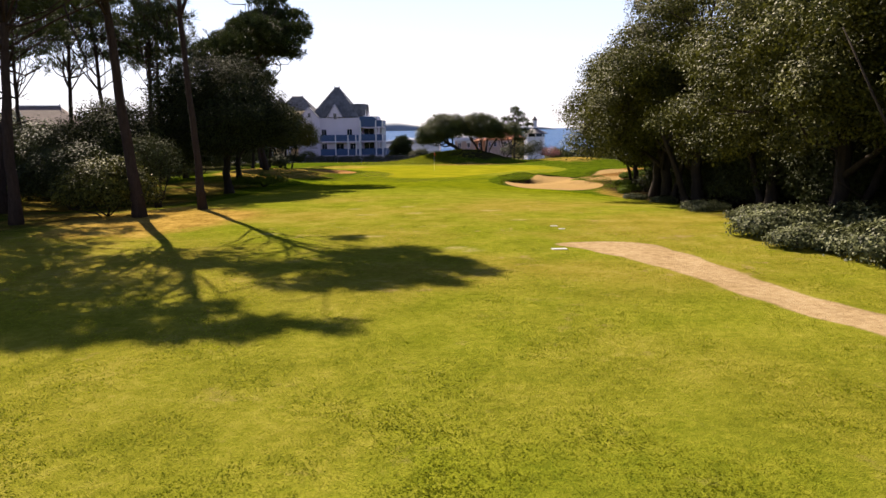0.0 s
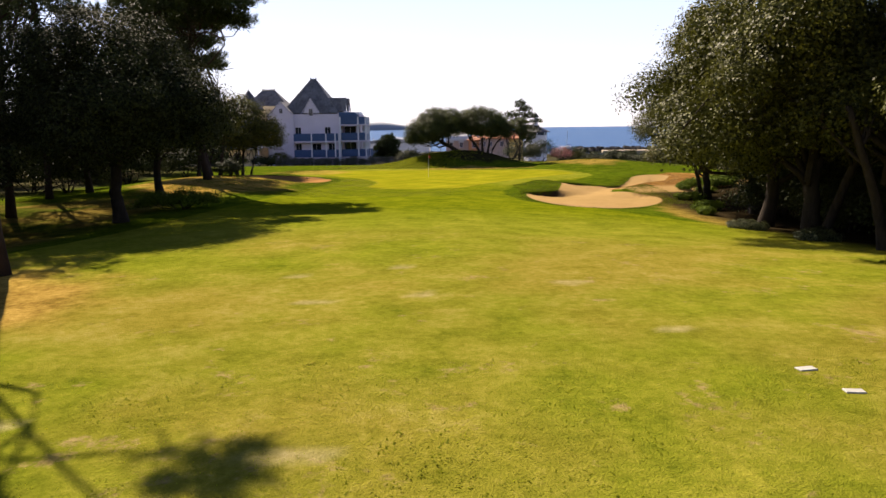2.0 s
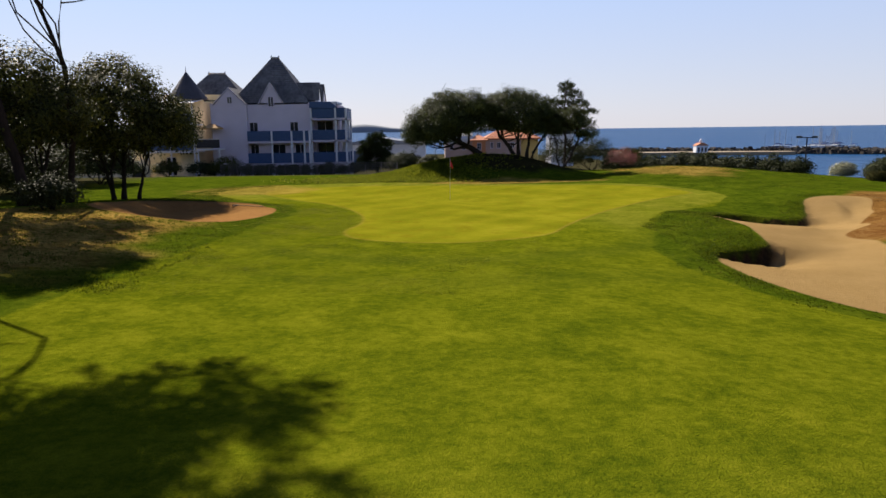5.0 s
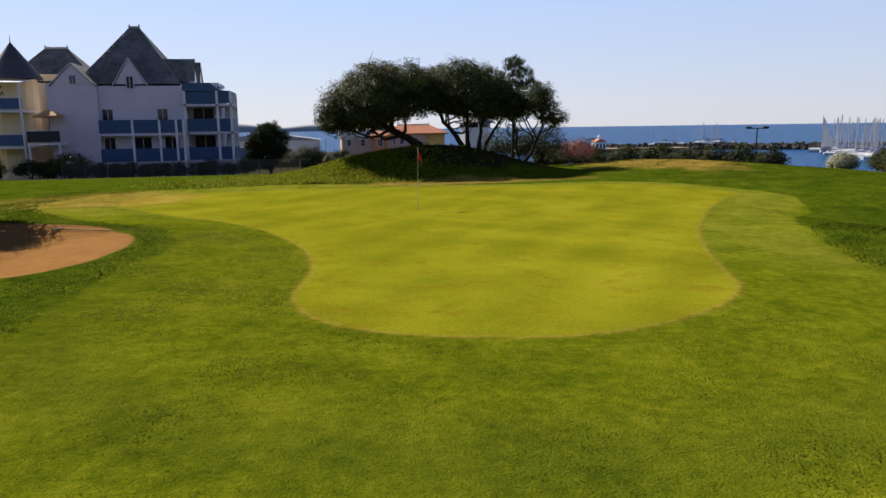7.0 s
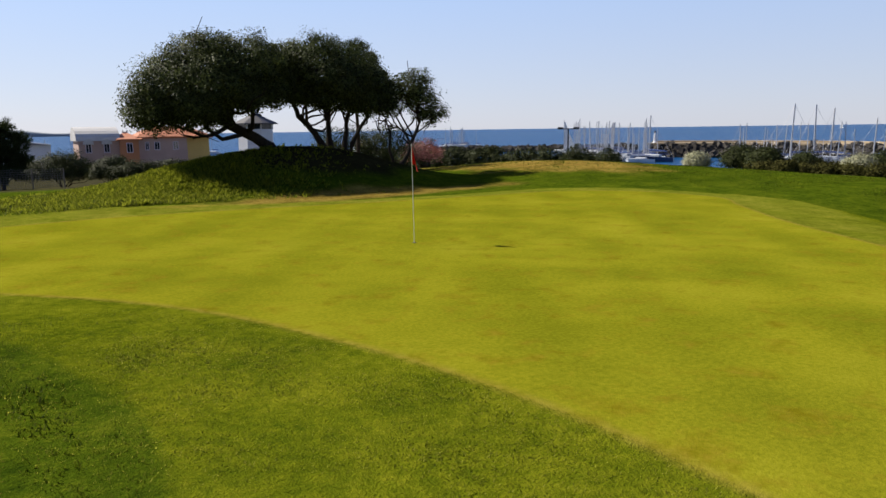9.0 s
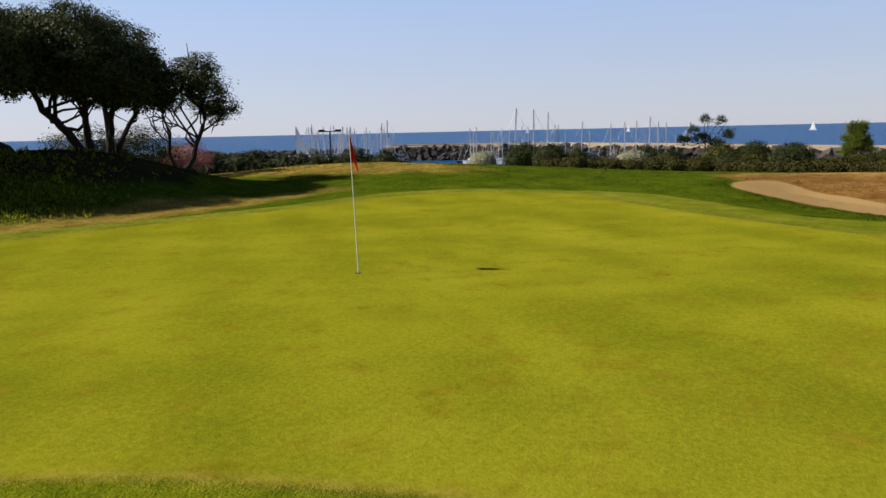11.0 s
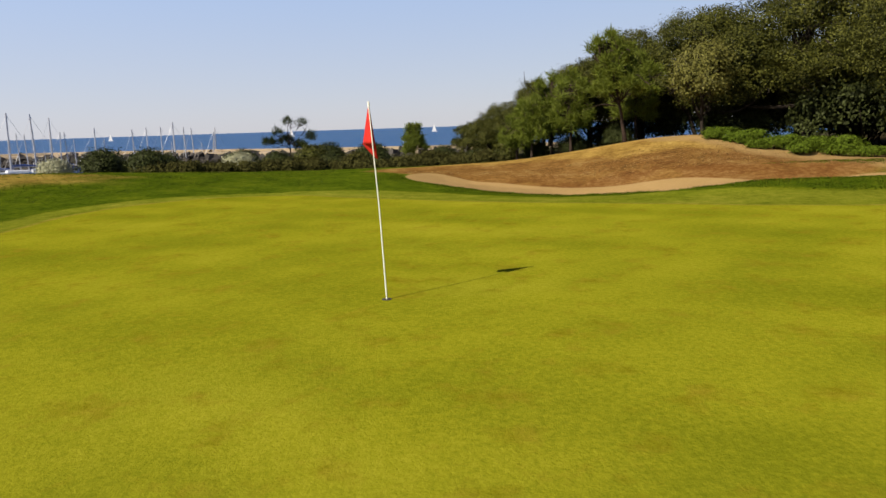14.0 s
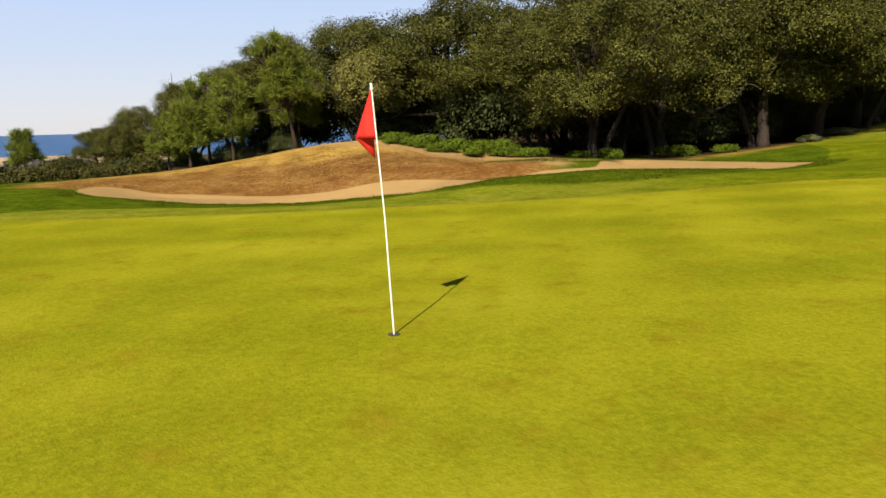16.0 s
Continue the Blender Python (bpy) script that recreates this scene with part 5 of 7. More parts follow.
for i, (x, y, s) in enumerate(((18.2, -30.0, 1.0), (18.6, -34.0, 1.1), (19.0, -38.5, 1.1), (18.6, -42.2, 1.0), (18.6, -46.5, 1.1), (18.8, -53, 1.1), (19, -60, 1.15), (19, -67, 1.2), (24, -33, 1.4), (31.5, -20.6, 0.9), (37.5, -15.0, 0.7), (20.6, -31.5, 1.4), (20.8, -36.5, 1.3), (26.5, -24.5, 1.6), (30, -27, 1.9), (35, -21, 1.6), (40, -18, 1.3), (24, -29, 1.7), (29, -33, 2.0), (34, -29, 2.0), (24.3, -45, 1.5), (24.5, -53, 1.5), (24.6, -61, 1.5), (29, -27.5, 1.2),
                               (31.2, -13.4, 0.42), (34.2, -11.6, 0.45), (37.2, -10.0, 0.42), (22.5, -47.5, 2.0), (18.0, -50.5, 1.3), (19.5, -33.5, 1.3), (22.6, -39.5, 1.7), (17.8, -36.5, 0.9), (17.0, -47.5, 0.9), (17.2, -53.5, 1.0), (-22.5, -36, 1.3), (-25, -31.5, 1.4), (-24.5, -44, 1.5), (-28, -38, 1.6), (-31, -29, 1.6), (-22.5, -20, 1.2), (-27, -16, 1.4), (-24, -49, 1.3), (-18.5, -53.5, 1.1), (-29.5, -22, 1.4), (-34, -34, 1.7), (-24, -8, 1.3), (-28, -3, 1.5), (-23, 2, 1.1), (-27, 8, 1.4), (-32, 3, 1.7), (-25, 14, 1.2), (-30, 18, 1.5), (-36, 10, 1.8), (-34, -8, 1.8), (-38, -18, 2.0), (-42, 0, 2.0))):
    c = copy_thing(back[i % 2], pose(*on_ground(x, y), 0, 0, i * 67) @ Matrix.Scale(s, 4))
    if x < 0:
        tagged(c, "dark bush filling the pine wood", "bush", "undergrowth")
BRAMBLE = [(0, 0, 0.35, 1.3, 1.1, 0.42), (0.9, 0.4, 0.28, 0.9, 0.8, 0.34), (-0.9, -0.4, 0.3, 0.9, 0.9, 0.36), (0.2, -0.9, 0.22, 0.8, 0.7, 0.28)]
br = shrub("bramble_thicket", "low ivy and bramble thicket spilling from beneath the oaks", 121, on_ground(13.0, -58.4), BRAMBLE, 420, IVY_LEAF, 24, 0.13, (0.11, 0.075), "brambles", "thicket")
for i, (x, y, s) in enumerate(((12.6, -60.6, 0.7), (13.4, -62.6, 0.95), (14.1, -64.9, 0.9), (14.0, -57.4, 1.0), (14.6, -68.5, 0.9), (15, -61.5, 1.25), (15.2, -59.0, 1.2), (13.6, -54.8, 0.7), (13.4, -49.8, 0.55), (14.2, -40.8, 0.5), (13.8, -36.4, 0.45))):
    copy_thing(br, pose(*on_ground(x, y), 0, 0, i * 83) @ Matrix.Scale(s, 4))
fern = shrub("fern", "bright green ferns along the wood's foot", 131, on_ground(19.4, -18.6), [(0, 0, 0.25, 0.9, 0.5, 0.3), (0.7, 0.2, 0.22, 0.5, 0.4, 0.25)], 110, FERN_LEAF, 20, 0.12, (0.2, 0.05), "ferns", "fern")
for i, (x, y, s) in enumerate(((20.6, -17.0, 0.8), (21.8, -16.0, 0.8), (18.2, -20.0, 0.6), (17.2, -21.4, 0.55), (23.2, -15.2, 0.7), (22.4, -14.6, 0.6), (21.2, -15.2, 0.7), (20.0, -15.9, 0.75), (19.0, -16.6, 0.8), (18.0, -17.4, 0.75), (17.2, -18.2, 0.7), (19.6, -17.6, 0.9), (15.6, -27.0, 0.9), (14.7, -29.5, 0.7), (16.4, -22.6, 0.8))):
    copy_thing(fern, pose(*on_ground(x, y), 0, 0, i * 61) @ Matrix.Scale(s, 4))

# ---- the apartment house with blue balconies ----
def window(parent, x, y, z, w, h, axis="y"):
    """A window set in a wall that faces -y: frame, dark pane and sill."""
    wd = part("window", Geo().prism([(x - w / 2, z), (x + w / 2, z), (x + w / 2, z + h), (x - w / 2, z + h)], y - 0.02, y + 0.05, "y"), GLASS, parent)
    g = Geo()
    for cx, cz, sx, sz in ((x, z - 0.03, w + 0.12, 0.06), (x, z + h + 0.03, w + 0.12, 0.06), (x - w / 2 - 0.03, z + h / 2, 0.06, h), (x + w / 2 + 0.03, z + h / 2, 0.06, h), (x, z + h / 2, 0.04, h)):
        g.box((cx, y - 0.03, cz), (sx, 0.06, sz))
    part("frame", g, LAVENDER, wd)
    return wd


def gable_dormer(parent, x0, x1, y, z0, zp, depth, mat):
    xm = (x0 + x1) / 2
    part("gable", Geo().prism([(x0, z0), (x1, z0), (xm, zp)], y - 0.06, y + 0.25, "y"), mat, parent)
    r = part("dormer_roof", Geo().add(
        [(x0 - 0.15, y - 0.15, z0 - 0.12), (xm, y - 0.15, zp + 0.12), (x1 + 0.15, y - 0.15, z0 - 0.12), (x0 - 0.15, y + depth, z0 - 0.12), (xm, y + depth, zp + 0.12), (x1 + 0.15, y + depth, z0 - 0.12),
         (x0 - 0.05, y - 0.15, z0 - 0.2), (xm, y - 0.15, zp), (x1 + 0.05, y - 0.15, z0 - 0.2), (x0 - 0.05, y + depth, z0 - 0.2), (xm, y + depth, zp), (x1 + 0.05, y + depth, z0 - 0.2)],
        [(0, 1, 4, 3), (1, 2, 5, 4), (6, 9, 10, 7), (7, 10, 11, 8), (0, 6, 7, 1), (1, 7, 8, 2), (0, 3, 9, 6), (2, 8, 11, 5)]), SLATE, parent)
    g = Geo()
    for a, b in (((x0 - 0.15, z0 - 0.12), (xm, zp + 0.12)), ((x1 + 0.15, z0 - 0.12), (xm, zp + 0.12))):
        g.tube([(a[0], y - 0.17, a[1] - 0.05), (b[0], y - 0.17, b[1] - 0.05)], [0.04, 0.04], 6)
    part("verge", g, mat, r)


def hip_roof(parent, x0, x1, y0, y1, z0, zr, ridge, mat, name="roof", eave=0.2):
    xm, ym = (x0 + x1) / 2, (y0 + y1) / 2
    x0, x1, y0, y1 = x0 - eave, x1 + eave, y0 - eave, y1 + eave
    r = part(name, Geo().add([(x0, y0, z0), (x1, y0, z0), (x1, y1, z0), (x0, y1, z0), (xm - ridge, ym, zr), (xm + ridge, ym, zr), (x0, y0, z0 - 0.15), (x1, y0, z0 - 0.15), (x1, y1, z0 - 0.15), (x0, y1, z0 - 0.15)],
                             [(0, 1, 5, 4), (1, 2, 5), (2, 3, 4, 5), (3, 0, 4), (0, 6, 7, 1), (1, 7, 8, 2), (2, 8, 9, 3), (3, 9, 6, 0), (9, 8, 7, 6)]), mat, parent)
    g = Geo().tube([(xm - ridge - 0.08, ym, zr + 0.03), (xm + ridge + 0.08, ym, zr + 0.03)], [0.09, 0.09], 6)
    part("ridge_cap", g, ZINC, r)
    for s in (-1, 1):
        part("finial", Geo().tube([(xm + s * ridge, ym, zr), (xm + s * ridge, ym, zr + 0.15), (xm + s * ridge, ym, zr + 0.32)], [0.06, 0.07, 0.015], 6), ZINC, r)
    return r


def courses(parent, a, b, c, d, rows, cols, mat):
    """Slates proud of a roof slope between its foot a-b and head d-c."""
    a, b, c, d = (Vector(p) for p in (a, b, c, d))
    nrm = (b - a).cross(d - a).normalized()
    g = Geo()
    for i in range(rows):
        t0, t1 = i / rows, (i + 1.15) / rows
        l0, r0, l1, r1 = a.lerp(d, t0), b.lerp(c, t0), a.lerp(d, min(t1, 1)), b.lerp(c, min(t1, 1))
        n = max(1, int(cols * (r0 - l0).length / (b - a).length))
        for j in range(n):
            k = (j + 0.5 * (i % 2)) / n
            u0, u1 = min(1, max(0, k + 0.03 / n)), min(1, k + 0.97 / n)
            if u1 - u0 < 0.2 / n:
                continue
            up = nrm * (0.035 + 0.02 * random.random())
            g.add([l0.lerp(r0, u0) + up, l0.lerp(r0, u1) + up, l1.lerp(r1, u1) + nrm * 0.01, l1.lerp(r1, u0) + nrm * 0.01, l0.lerp(r0, u0), l0.lerp(r0, u1)],
                  [(0, 1, 2, 3), (0, 4, 5, 1)])
    me = g.mesh("roof_covering")
    ob = part("roof_covering", me, mat, parent)
    ob["kind"] = "stuff"
    return ob


def balcony_panel(parent, x0, x1, y, z, h=1.0):
    p = part("balcony_panel", Geo().box(((x0 + x1) / 2, y, z + h / 2 + 0.05), (x1 - x0, 0.05, h)), BLUE, parent)
    part("handrail", Geo().tube([(x0, y, z + h + 0.08), (x1, y, z + h + 0.08)], [0.035, 0.035], 6), BLUE, p)
    g = Geo()
    n = max(2, int((x1 - x0) / 0.16))
    for i in range(n + 1):
        g.box((x0 + (x1 - x0) * i / n, y - 0.03, z + h / 2 + 0.05), (0.03, 0.03, h))
    part("balustrade", g, BLUE, p)
    return p


apt = thing("apartment_house", "three-storey lavender apartment house with blue balconies and steep slate roofs", "building", (-17, 42, -1.9))
AX, AY, AZ = -17.0, 42.0, -1.9


def A(x, y, z):
    return (x - AX, y - AY, z - AZ)


def abox(x0, x1, y0, y1, z0, z1):
    return Geo().box(A((x0 + x1) / 2, (y0 + y1) / 2, (z0 + z1) / 2), (x1 - x0, y1 - y0, z1 - z0))


part("wall", abox(-20.5, -13.8, 39.0, 48, -1.9, 6.7), LAVENDER, apt, "lavender rendered walls")
part("wall", abox(-24.3, -20.5, 38.6, 47.5, -1.9, 6.7), LAVENDER, apt, "plain lavender end wall")
part("wall", abox(-13.8, -11.2, 41.2, 47, -1.9, 6.5), LAVENDER, apt)
for z in (0.28, 2.6):
    part("balcony_slab", abox(-20.5, -13.8, 38.0, 39.0, z - 0.12, z + 0.06), LAVENDER, apt)
    for x0, x1 in ((-20.4, -17.95), (-17.75, -15.85), (-15.65, -14.5), (-14.35, -13.95)):
        balcony_panel(apt, x0 - AX, x1 - AX, 38.05 - AY, z - AZ + 0.05)
for x in (-17.85, -15.75, -14.42, -13.85):
    part("post", abox(x - 0.09, x + 0.09, 37.96, 38.14, -1.9, 3.75), WHITE, apt)
for z in (0.3, 2.65, 4.95):
    part("balcony_slab", abox(-13.8, -9.9, 38.4, 43, z - 0.12, z + 0.06), LAVENDER, apt)
    for x0, x1 in ((-13.7, -11.2), (-11.0, -10.0)):
        balcony_panel(apt, x0 - AX, x1 - AX, 38.5 - AY, z - AZ + 0.05)
    side = part("balcony_panel", abox(-9.98, -9.93, 38.5, 43, z + 0.05, z + 1.05), BLUE, apt)
    part("handrail", Geo().tube([A(-9.95, 38.5, z + 1.1), A(-9.95, 43, z + 1.1)], [0.035, 0.035], 6), BLUE, side)
part("balcony_roof", abox(-13.8, -10.9, 38.4, 43, 6.5, 6.75), WHITE, apt)
part("balcony_roof_parapet", Geo().prism([(x - AX, z - AZ) for x, z in ((-13.8, 6.75), (-11.6, 6.75), (-10.9, 6.2), (-10.9, 6.1), (-13.8, 6.1))], 38.3 - AY, 38.42 - AY, "y"), BLUE, apt)
for x, y in ((-13.7, 38.5), (-11.1, 38.5), (-10.0, 38.5), (-10.0, 40.7), (-10.0, 42.9)):
    part("post", abox(x - 0.1, x + 0.1, y - 0.1, y + 0.1, -1.9, 6.0 if x > -10.5 else 6.5), WHITE, apt)
part("outside_stair", Geo().prism([(40.4 - AY, 0.4 - AZ), (40.7 - AY, 0.4 - AZ), (42.6 - AY, 2.6 - AZ), (42.3 - AY, 2.6 - AZ)], -10.9 - AX, -10.1 - AX, "x"), WHITE, apt)
part("outside_stair", Geo().prism([(40.4 - AY, 2.7 - AZ), (40.7 - AY, 2.7 - AZ), (42.6 - AY, 4.9 - AZ), (42.3 - AY, 4.9 - AZ)], -10.9 - AX, -10.1 - AX, "x"), WHITE, apt)
for x, y, z, w, h in ((-19.9, 39.0, 2.7, 0.8, 1.95), (-19.9, 39.0, 0.35, 0.8, 1.95), (-17.3, 39.0, 0.35, 1.3, 1.95), (-15.6, 39.0, 2.7, 0.8, 1.95), (-15.0, 39.0, 0.35, 1.1, 1.95), (-19.2, 39.0, -1.7, 1.9, 1.8), (-16.4, 39.0, -1.7, 2.2, 1.8),
                      (-17.95, 38.93, 6.35, 0.5, 0.95), (-22.2, 38.53, 6.7, 0.45, 0.65), (-12.6, 41.2, 0.4, 1.7, 2.0), (-12.6, 41.2, 2.75, 1.7, 2.0), (-12.6, 41.2, 5.0, 1.7, 1.4), (-12.6, 41.2, -1.8, 1.7, 1.9)):
    window(apt, x - AX, y - AY, z - AZ, w, h)
roof = hip_roof(apt, -22.1 - AX, -14.2 - AX, 39.2 - AY, 47.0 - AY, 6.7 - AZ, 11.75 - AZ, 0.4, SLATE)
courses(roof, A(-22.2, 39.05, 6.72), A(-14.1, 39.05, 6.72), A(-17.75, 43.1, 11.75), A(-18.55, 43.1, 11.75), 22, 26, SLATE)
gable_dormer(apt, -19.2 - AX, -16.7 - AX, 39.0 - AY, 6.7 - AZ, 8.75 - AZ, 2.6, LAVENDER)
gable_dormer(apt, -23.9 - AX, -20.6 - AX, 38.6 - AY, 6.7 - AZ, 8.25 - AZ, 6.0, LAVENDER)
for y0, y1, zt in ((40.2, 42.0, 8.8), (43.2, 45.4, 8.8)):
    ym = (y0 + y1) / 2
    part("gable", Geo().prism([(y0 - AY, 6.5 - AZ), (y1 - AY, 6.5 - AZ), (y1 - AY, 7.1 - AZ), (ym - AY, zt - AZ), (y0 - AY, 7.1 - AZ)], -13.4 - AX, -13.1 - AX, "x"), WHITE, apt, "white side gable")
    part("dormer_roof", Geo().add([A(-13.0, y0 - 0.15, 6.95), A(-13.0, ym, zt + 0.12), A(-13.0, y1 + 0.15, 6.95), A(-16, y0 - 0.15, 6.95), A(-16, ym, zt + 0.12), A(-16, y1 + 0.15, 6.95),
                                   A(-13.0, y0 - 0.05, 6.87), A(-13.0, ym, zt), A(-13.0, y1 + 0.05, 6.87)], [(0, 1, 4, 3), (1, 2, 5, 4), (0, 6, 7, 1), (1, 7, 8, 2)]), SLATE, apt)

# ---- the second house with its turret and terraces ----
hotel = thing("turreted_house", "cream house with a conical turret, terraces and a slate hip roof", "building", (-28, 45, -1.9))


def H(x, y, z):
    return (x + 28, y - 45, z + 1.9)


def hbox(x0, x1, y0, y1, z0, z1):
    return Geo().box(H((x0 + x1) / 2, (y0 + y1) / 2, (z0 + z1) / 2), (x1 - x0, y1 - y0, z1 - z0))


part("wall", hbox(-32, -24.4, 46, 56, -1.9, 8.0), CREAM, hotel, "cream rendered walls")
hip_roof(hotel, -30.0 + 28, -22.6 + 28, 46.2 - 45, 51.0 - 45, 7.4 + 1.9, 10.55 + 1.9, 0.95, SLATE)
part("turret", Geo().tube([H(-27.4, 41, -1.9), H(-27.4, 41, 7.3)], [1.65, 1.65], 16), CREAM, hotel, "round cream turret")
part("turret_roof", Geo().tube([H(-27.4, 41, 7.2), H(-27.4, 41, 7.35), H(-27.4, 41, 10.2)], [2.15, 2.1, 0.03], 20), DARK_SLATE, hotel, "dark conical slate roof")
part("finial", Geo().tube([H(-27.4, 41, 10.1), H(-27.4, 41, 10.8)], [0.05, 0.01], 6), ZINC, hotel)
for x0, x1, y0, y1, z in ((-31.0, -25.8, 37.6, 41, 1.75), (-31.0, -25.8, 37.6, 41, 4.6), (-25.4, -23.0, 36.7, 38.5, 2.0)):
    part("terrace", hbox(x0, x1, y0, y1, z - 0.15, z), WHITE, hotel)
    p = part("terrace_rail", hbox(x0, x1, y0, y0 + 0.05, z + 0.1, z + 0.95), BLUE if z != 2.0 else DARK_METAL, hotel)
    part("handrail", Geo().tube([H(x0, y0, z + 1.0), H(x1, y0, z + 1.0)], [0.035, 0.035], 6), WHITE, p)
part("wall", hbox(-34, -26.3, 41, 46, -1.9, 7.1), CREAM, hotel)
part("awning", Geo().prism([(37.2 - 45, 6.7 + 1.9), (37.2 - 45, 6.76 + 1.9), (41.1 - 45, 7.3 + 1.9), (41.1 - 45, 7.24 + 1.9)], -31.4 + 28, -25.7 + 28, "x"), CANVAS, hotel, "white canvas awning")
for x in (-30.9, -28.4, -25.9):
    part("post", hbox(x - 0.07, x + 0.07, 37.5, 37.64, -1.9, 6.7), WHITE, hotel)
for x in (-25.3, -23.1):
    part("post", hbox(x - 0.07, x + 0.07, 36.7, 36.84, -1.9, 1.86), WHITE, hotel)
for x, z in ((-29.6, -0.9), (-27.6, -0.9), (-29.6, 1.8), (-27.6, 1.8), (-29.6, 4.65), (-27.6, 4.65)):
    window(hotel, x + 28, 40.98 - 45, z + 1.9, 1.0, 1.9)
window(hotel, -25.4 + 28, 45.98 - 45, 4.2 + 1.9, 0.7, 1.4)
part("garden_wall", hbox(-46, -30.8, 37.4, 37.8, -1.9, 0.9), CREAM, hotel, "low cream garden wall with an archway")
part("archway", Geo().prism([(-31.9 + 28 + 0.75 * math.cos(a), 0.9 + 0.75 * math.sin(a)) for a in (math.pi * k / 10 for k in range(11))] + [(-31.9 + 28 - 0.75, -0.4), (-31.9 + 28 + 0.75, -0.4)], 37.34 - 45, 37.42 - 45, "y"), CUP_DARK, hotel, "dark archway")


def parasol_at(x, y, z, r=1.0):
    t = thing("parasol", "tan canvas parasol open over a terrace", "parasol", (x, y, z))
    part("pole", Geo().tube([(0, 0, 0), (0, 0, 2.6)], [0.03, 0.025], 8), WOOD, t)
    n = 8
    ring = [(r * math.cos(2 * math.pi * k / n), r * math.sin(2 * math.pi * k / n), 2.15) for k in range(n)]
    low = [(p[0], p[1], 2.0) for p in ring]
    part("canopy", Geo().add([(0, 0, 2.62)] + ring + low, [(0, 1 + k, 1 + (k + 1) % n) for k in range(n)] + [(1 + k, 1 + n + k, 1 + n + (k + 1) % n, 1 + (k + 1) % n) for k in range(n)]), PARASOL, t)
    for k in range(n):
        part("rib", Geo().tube([(0, 0, 2.58), tuple(c * 0.98 for c in ring[k][:2]) + (2.13,)], [0.012, 0.01], 5), WOOD, t)
    return t


parasol_at(-23.9, 37.4, 2.0, 1.2)

# ---- the pink house beyond the mound ----
pink = thing("pink_house", "pink and yellow rendered house with a terracotta roof", "building", (9.7, 94.6, -3.6), scale=1.31)


def Q(x, y, z):
    return (x - 3, y - 47, z + 2.4)


def qbox(x0, x1, y0, y1, z0, z1):
    return Geo().box(Q((x0 + x1) / 2, (y0 + y1) / 2, (z0 + z1) / 2), (x1 - x0, y1 - y0, z1 - z0))


part("wall", qbox(-3.2, 0.6, 45, 51, -2.4, 1.5), PINK, pink, "pink rendered wall")
part("wall", qbox(0.6, 2.4, 44.4, 50, -2.4, 1.6), ORANGE, pink, "orange rendered wall")
part("wall", qbox(2.4, 7.4, 45, 51, -2.4, 1.75), PINK, pink)
part("wall", qbox(7.4, 9.9, 45.6, 51, -2.4, 1.75), YELLOW, pink, "yellow rendered wall")
part("barrel_roof", Geo().prism([(45 - 47 - 0.2 + 3.2 - 3.2 * math.cos(a), 1.5 + 2.4 + 1.45 * math.sin(a)) for a in (math.pi * k / 12 for k in range(13))], -3.4 - 3, 0.7 - 3, "x"), ZINC, pink, "pale curved zinc roof")
for x in (-2.3, -0.6):
    part("roof_hood", Geo().prism([(x - 3 + 0.5 * math.cos(a), 1.15 + 2.4 + 0.55 * math.sin(a)) for a in (math.pi * k / 8 for k in range(9))], 44.7 - 47, 46 - 47, "y"), ZINC, pink)
r1 = hip_roof(pink, 0.5 - 3, 2.6 - 3, 44.4 - 47, 50 - 47, 1.65 + 2.4, 2.3 + 2.4, 0.2, TERRACOTTA)
r2 = hip_roof(pink, 2.4 - 3, 10.0 - 3, 45 - 47, 51 - 47, 1.8 + 2.4, 2.9 + 2.4, 2.0, TERRACOTTA)
courses(r2, Q(2.2, 44.8, 1.82), Q(10.2, 44.8, 1.82), Q(8.2, 48, 2.9), Q(4.2, 48, 2.9), 9, 34, TERRACOTTA)
for x in (-2.3, -0.6):
    window(pink, x - 3, 44.98 - 47, 0.35 + 2.4, 0.45, 0.8)
for x, w in ((3.3, 0.3), (4.3, 0.45), (6.2, 0.45)):
    window(pink, x - 3, 44.98 - 47, 0.5 + 2.4, w, 0.75)
window(pink, 1.5 - 3, 44.38 - 47, 0.3 + 2.4, 0.5, 0.9)

# ---- the white watch tower with its dark roof and lantern ----
tower = thing("watch_tower", "white tower with a dark eight-sided roof and small lantern", "tower", (18.6, 70, -2.0), scale=0.95)
part("wall", Geo().tube([(0, 0, 0), (0, 0, 5.0)], [2.3, 2.2], 8), WHITE, tower)
part("upper_windows", Geo().tube([(0, 0, 4.95), (0, 0, 5.6)], [2.15, 2.15], 8), GLASS, tower, "dark band of windows")
for k in range(8):
    a = 2 * math.pi * k / 8
    part("mullion", Geo().box((2.18 * math.cos(a), 2.18 * math.sin(a), 5.28), (0.14, 0.14, 0.66), a), WHITE, tower)
part("roof", Geo().tube([(0, 0, 5.6), (0, 0, 5.72), (0, 0, 6.6), (0, 0, 6.9)], [2.9, 2.9, 0.9, 0.7], 8), DARK_SLATE, tower, "dark slate eight-sided roof")
part("lantern", Geo().tube([(0, 0, 6.9), (0, 0, 8.5)], [0.5, 0.5], 8), WHITE, tower)
part("lantern_cap", Geo().tube([(0, 0, 8.5), (0, 0, 8.65), (0, 0, 9.4)], [0.62, 0.6, 0.05], 8), DARK_SLATE, tower)

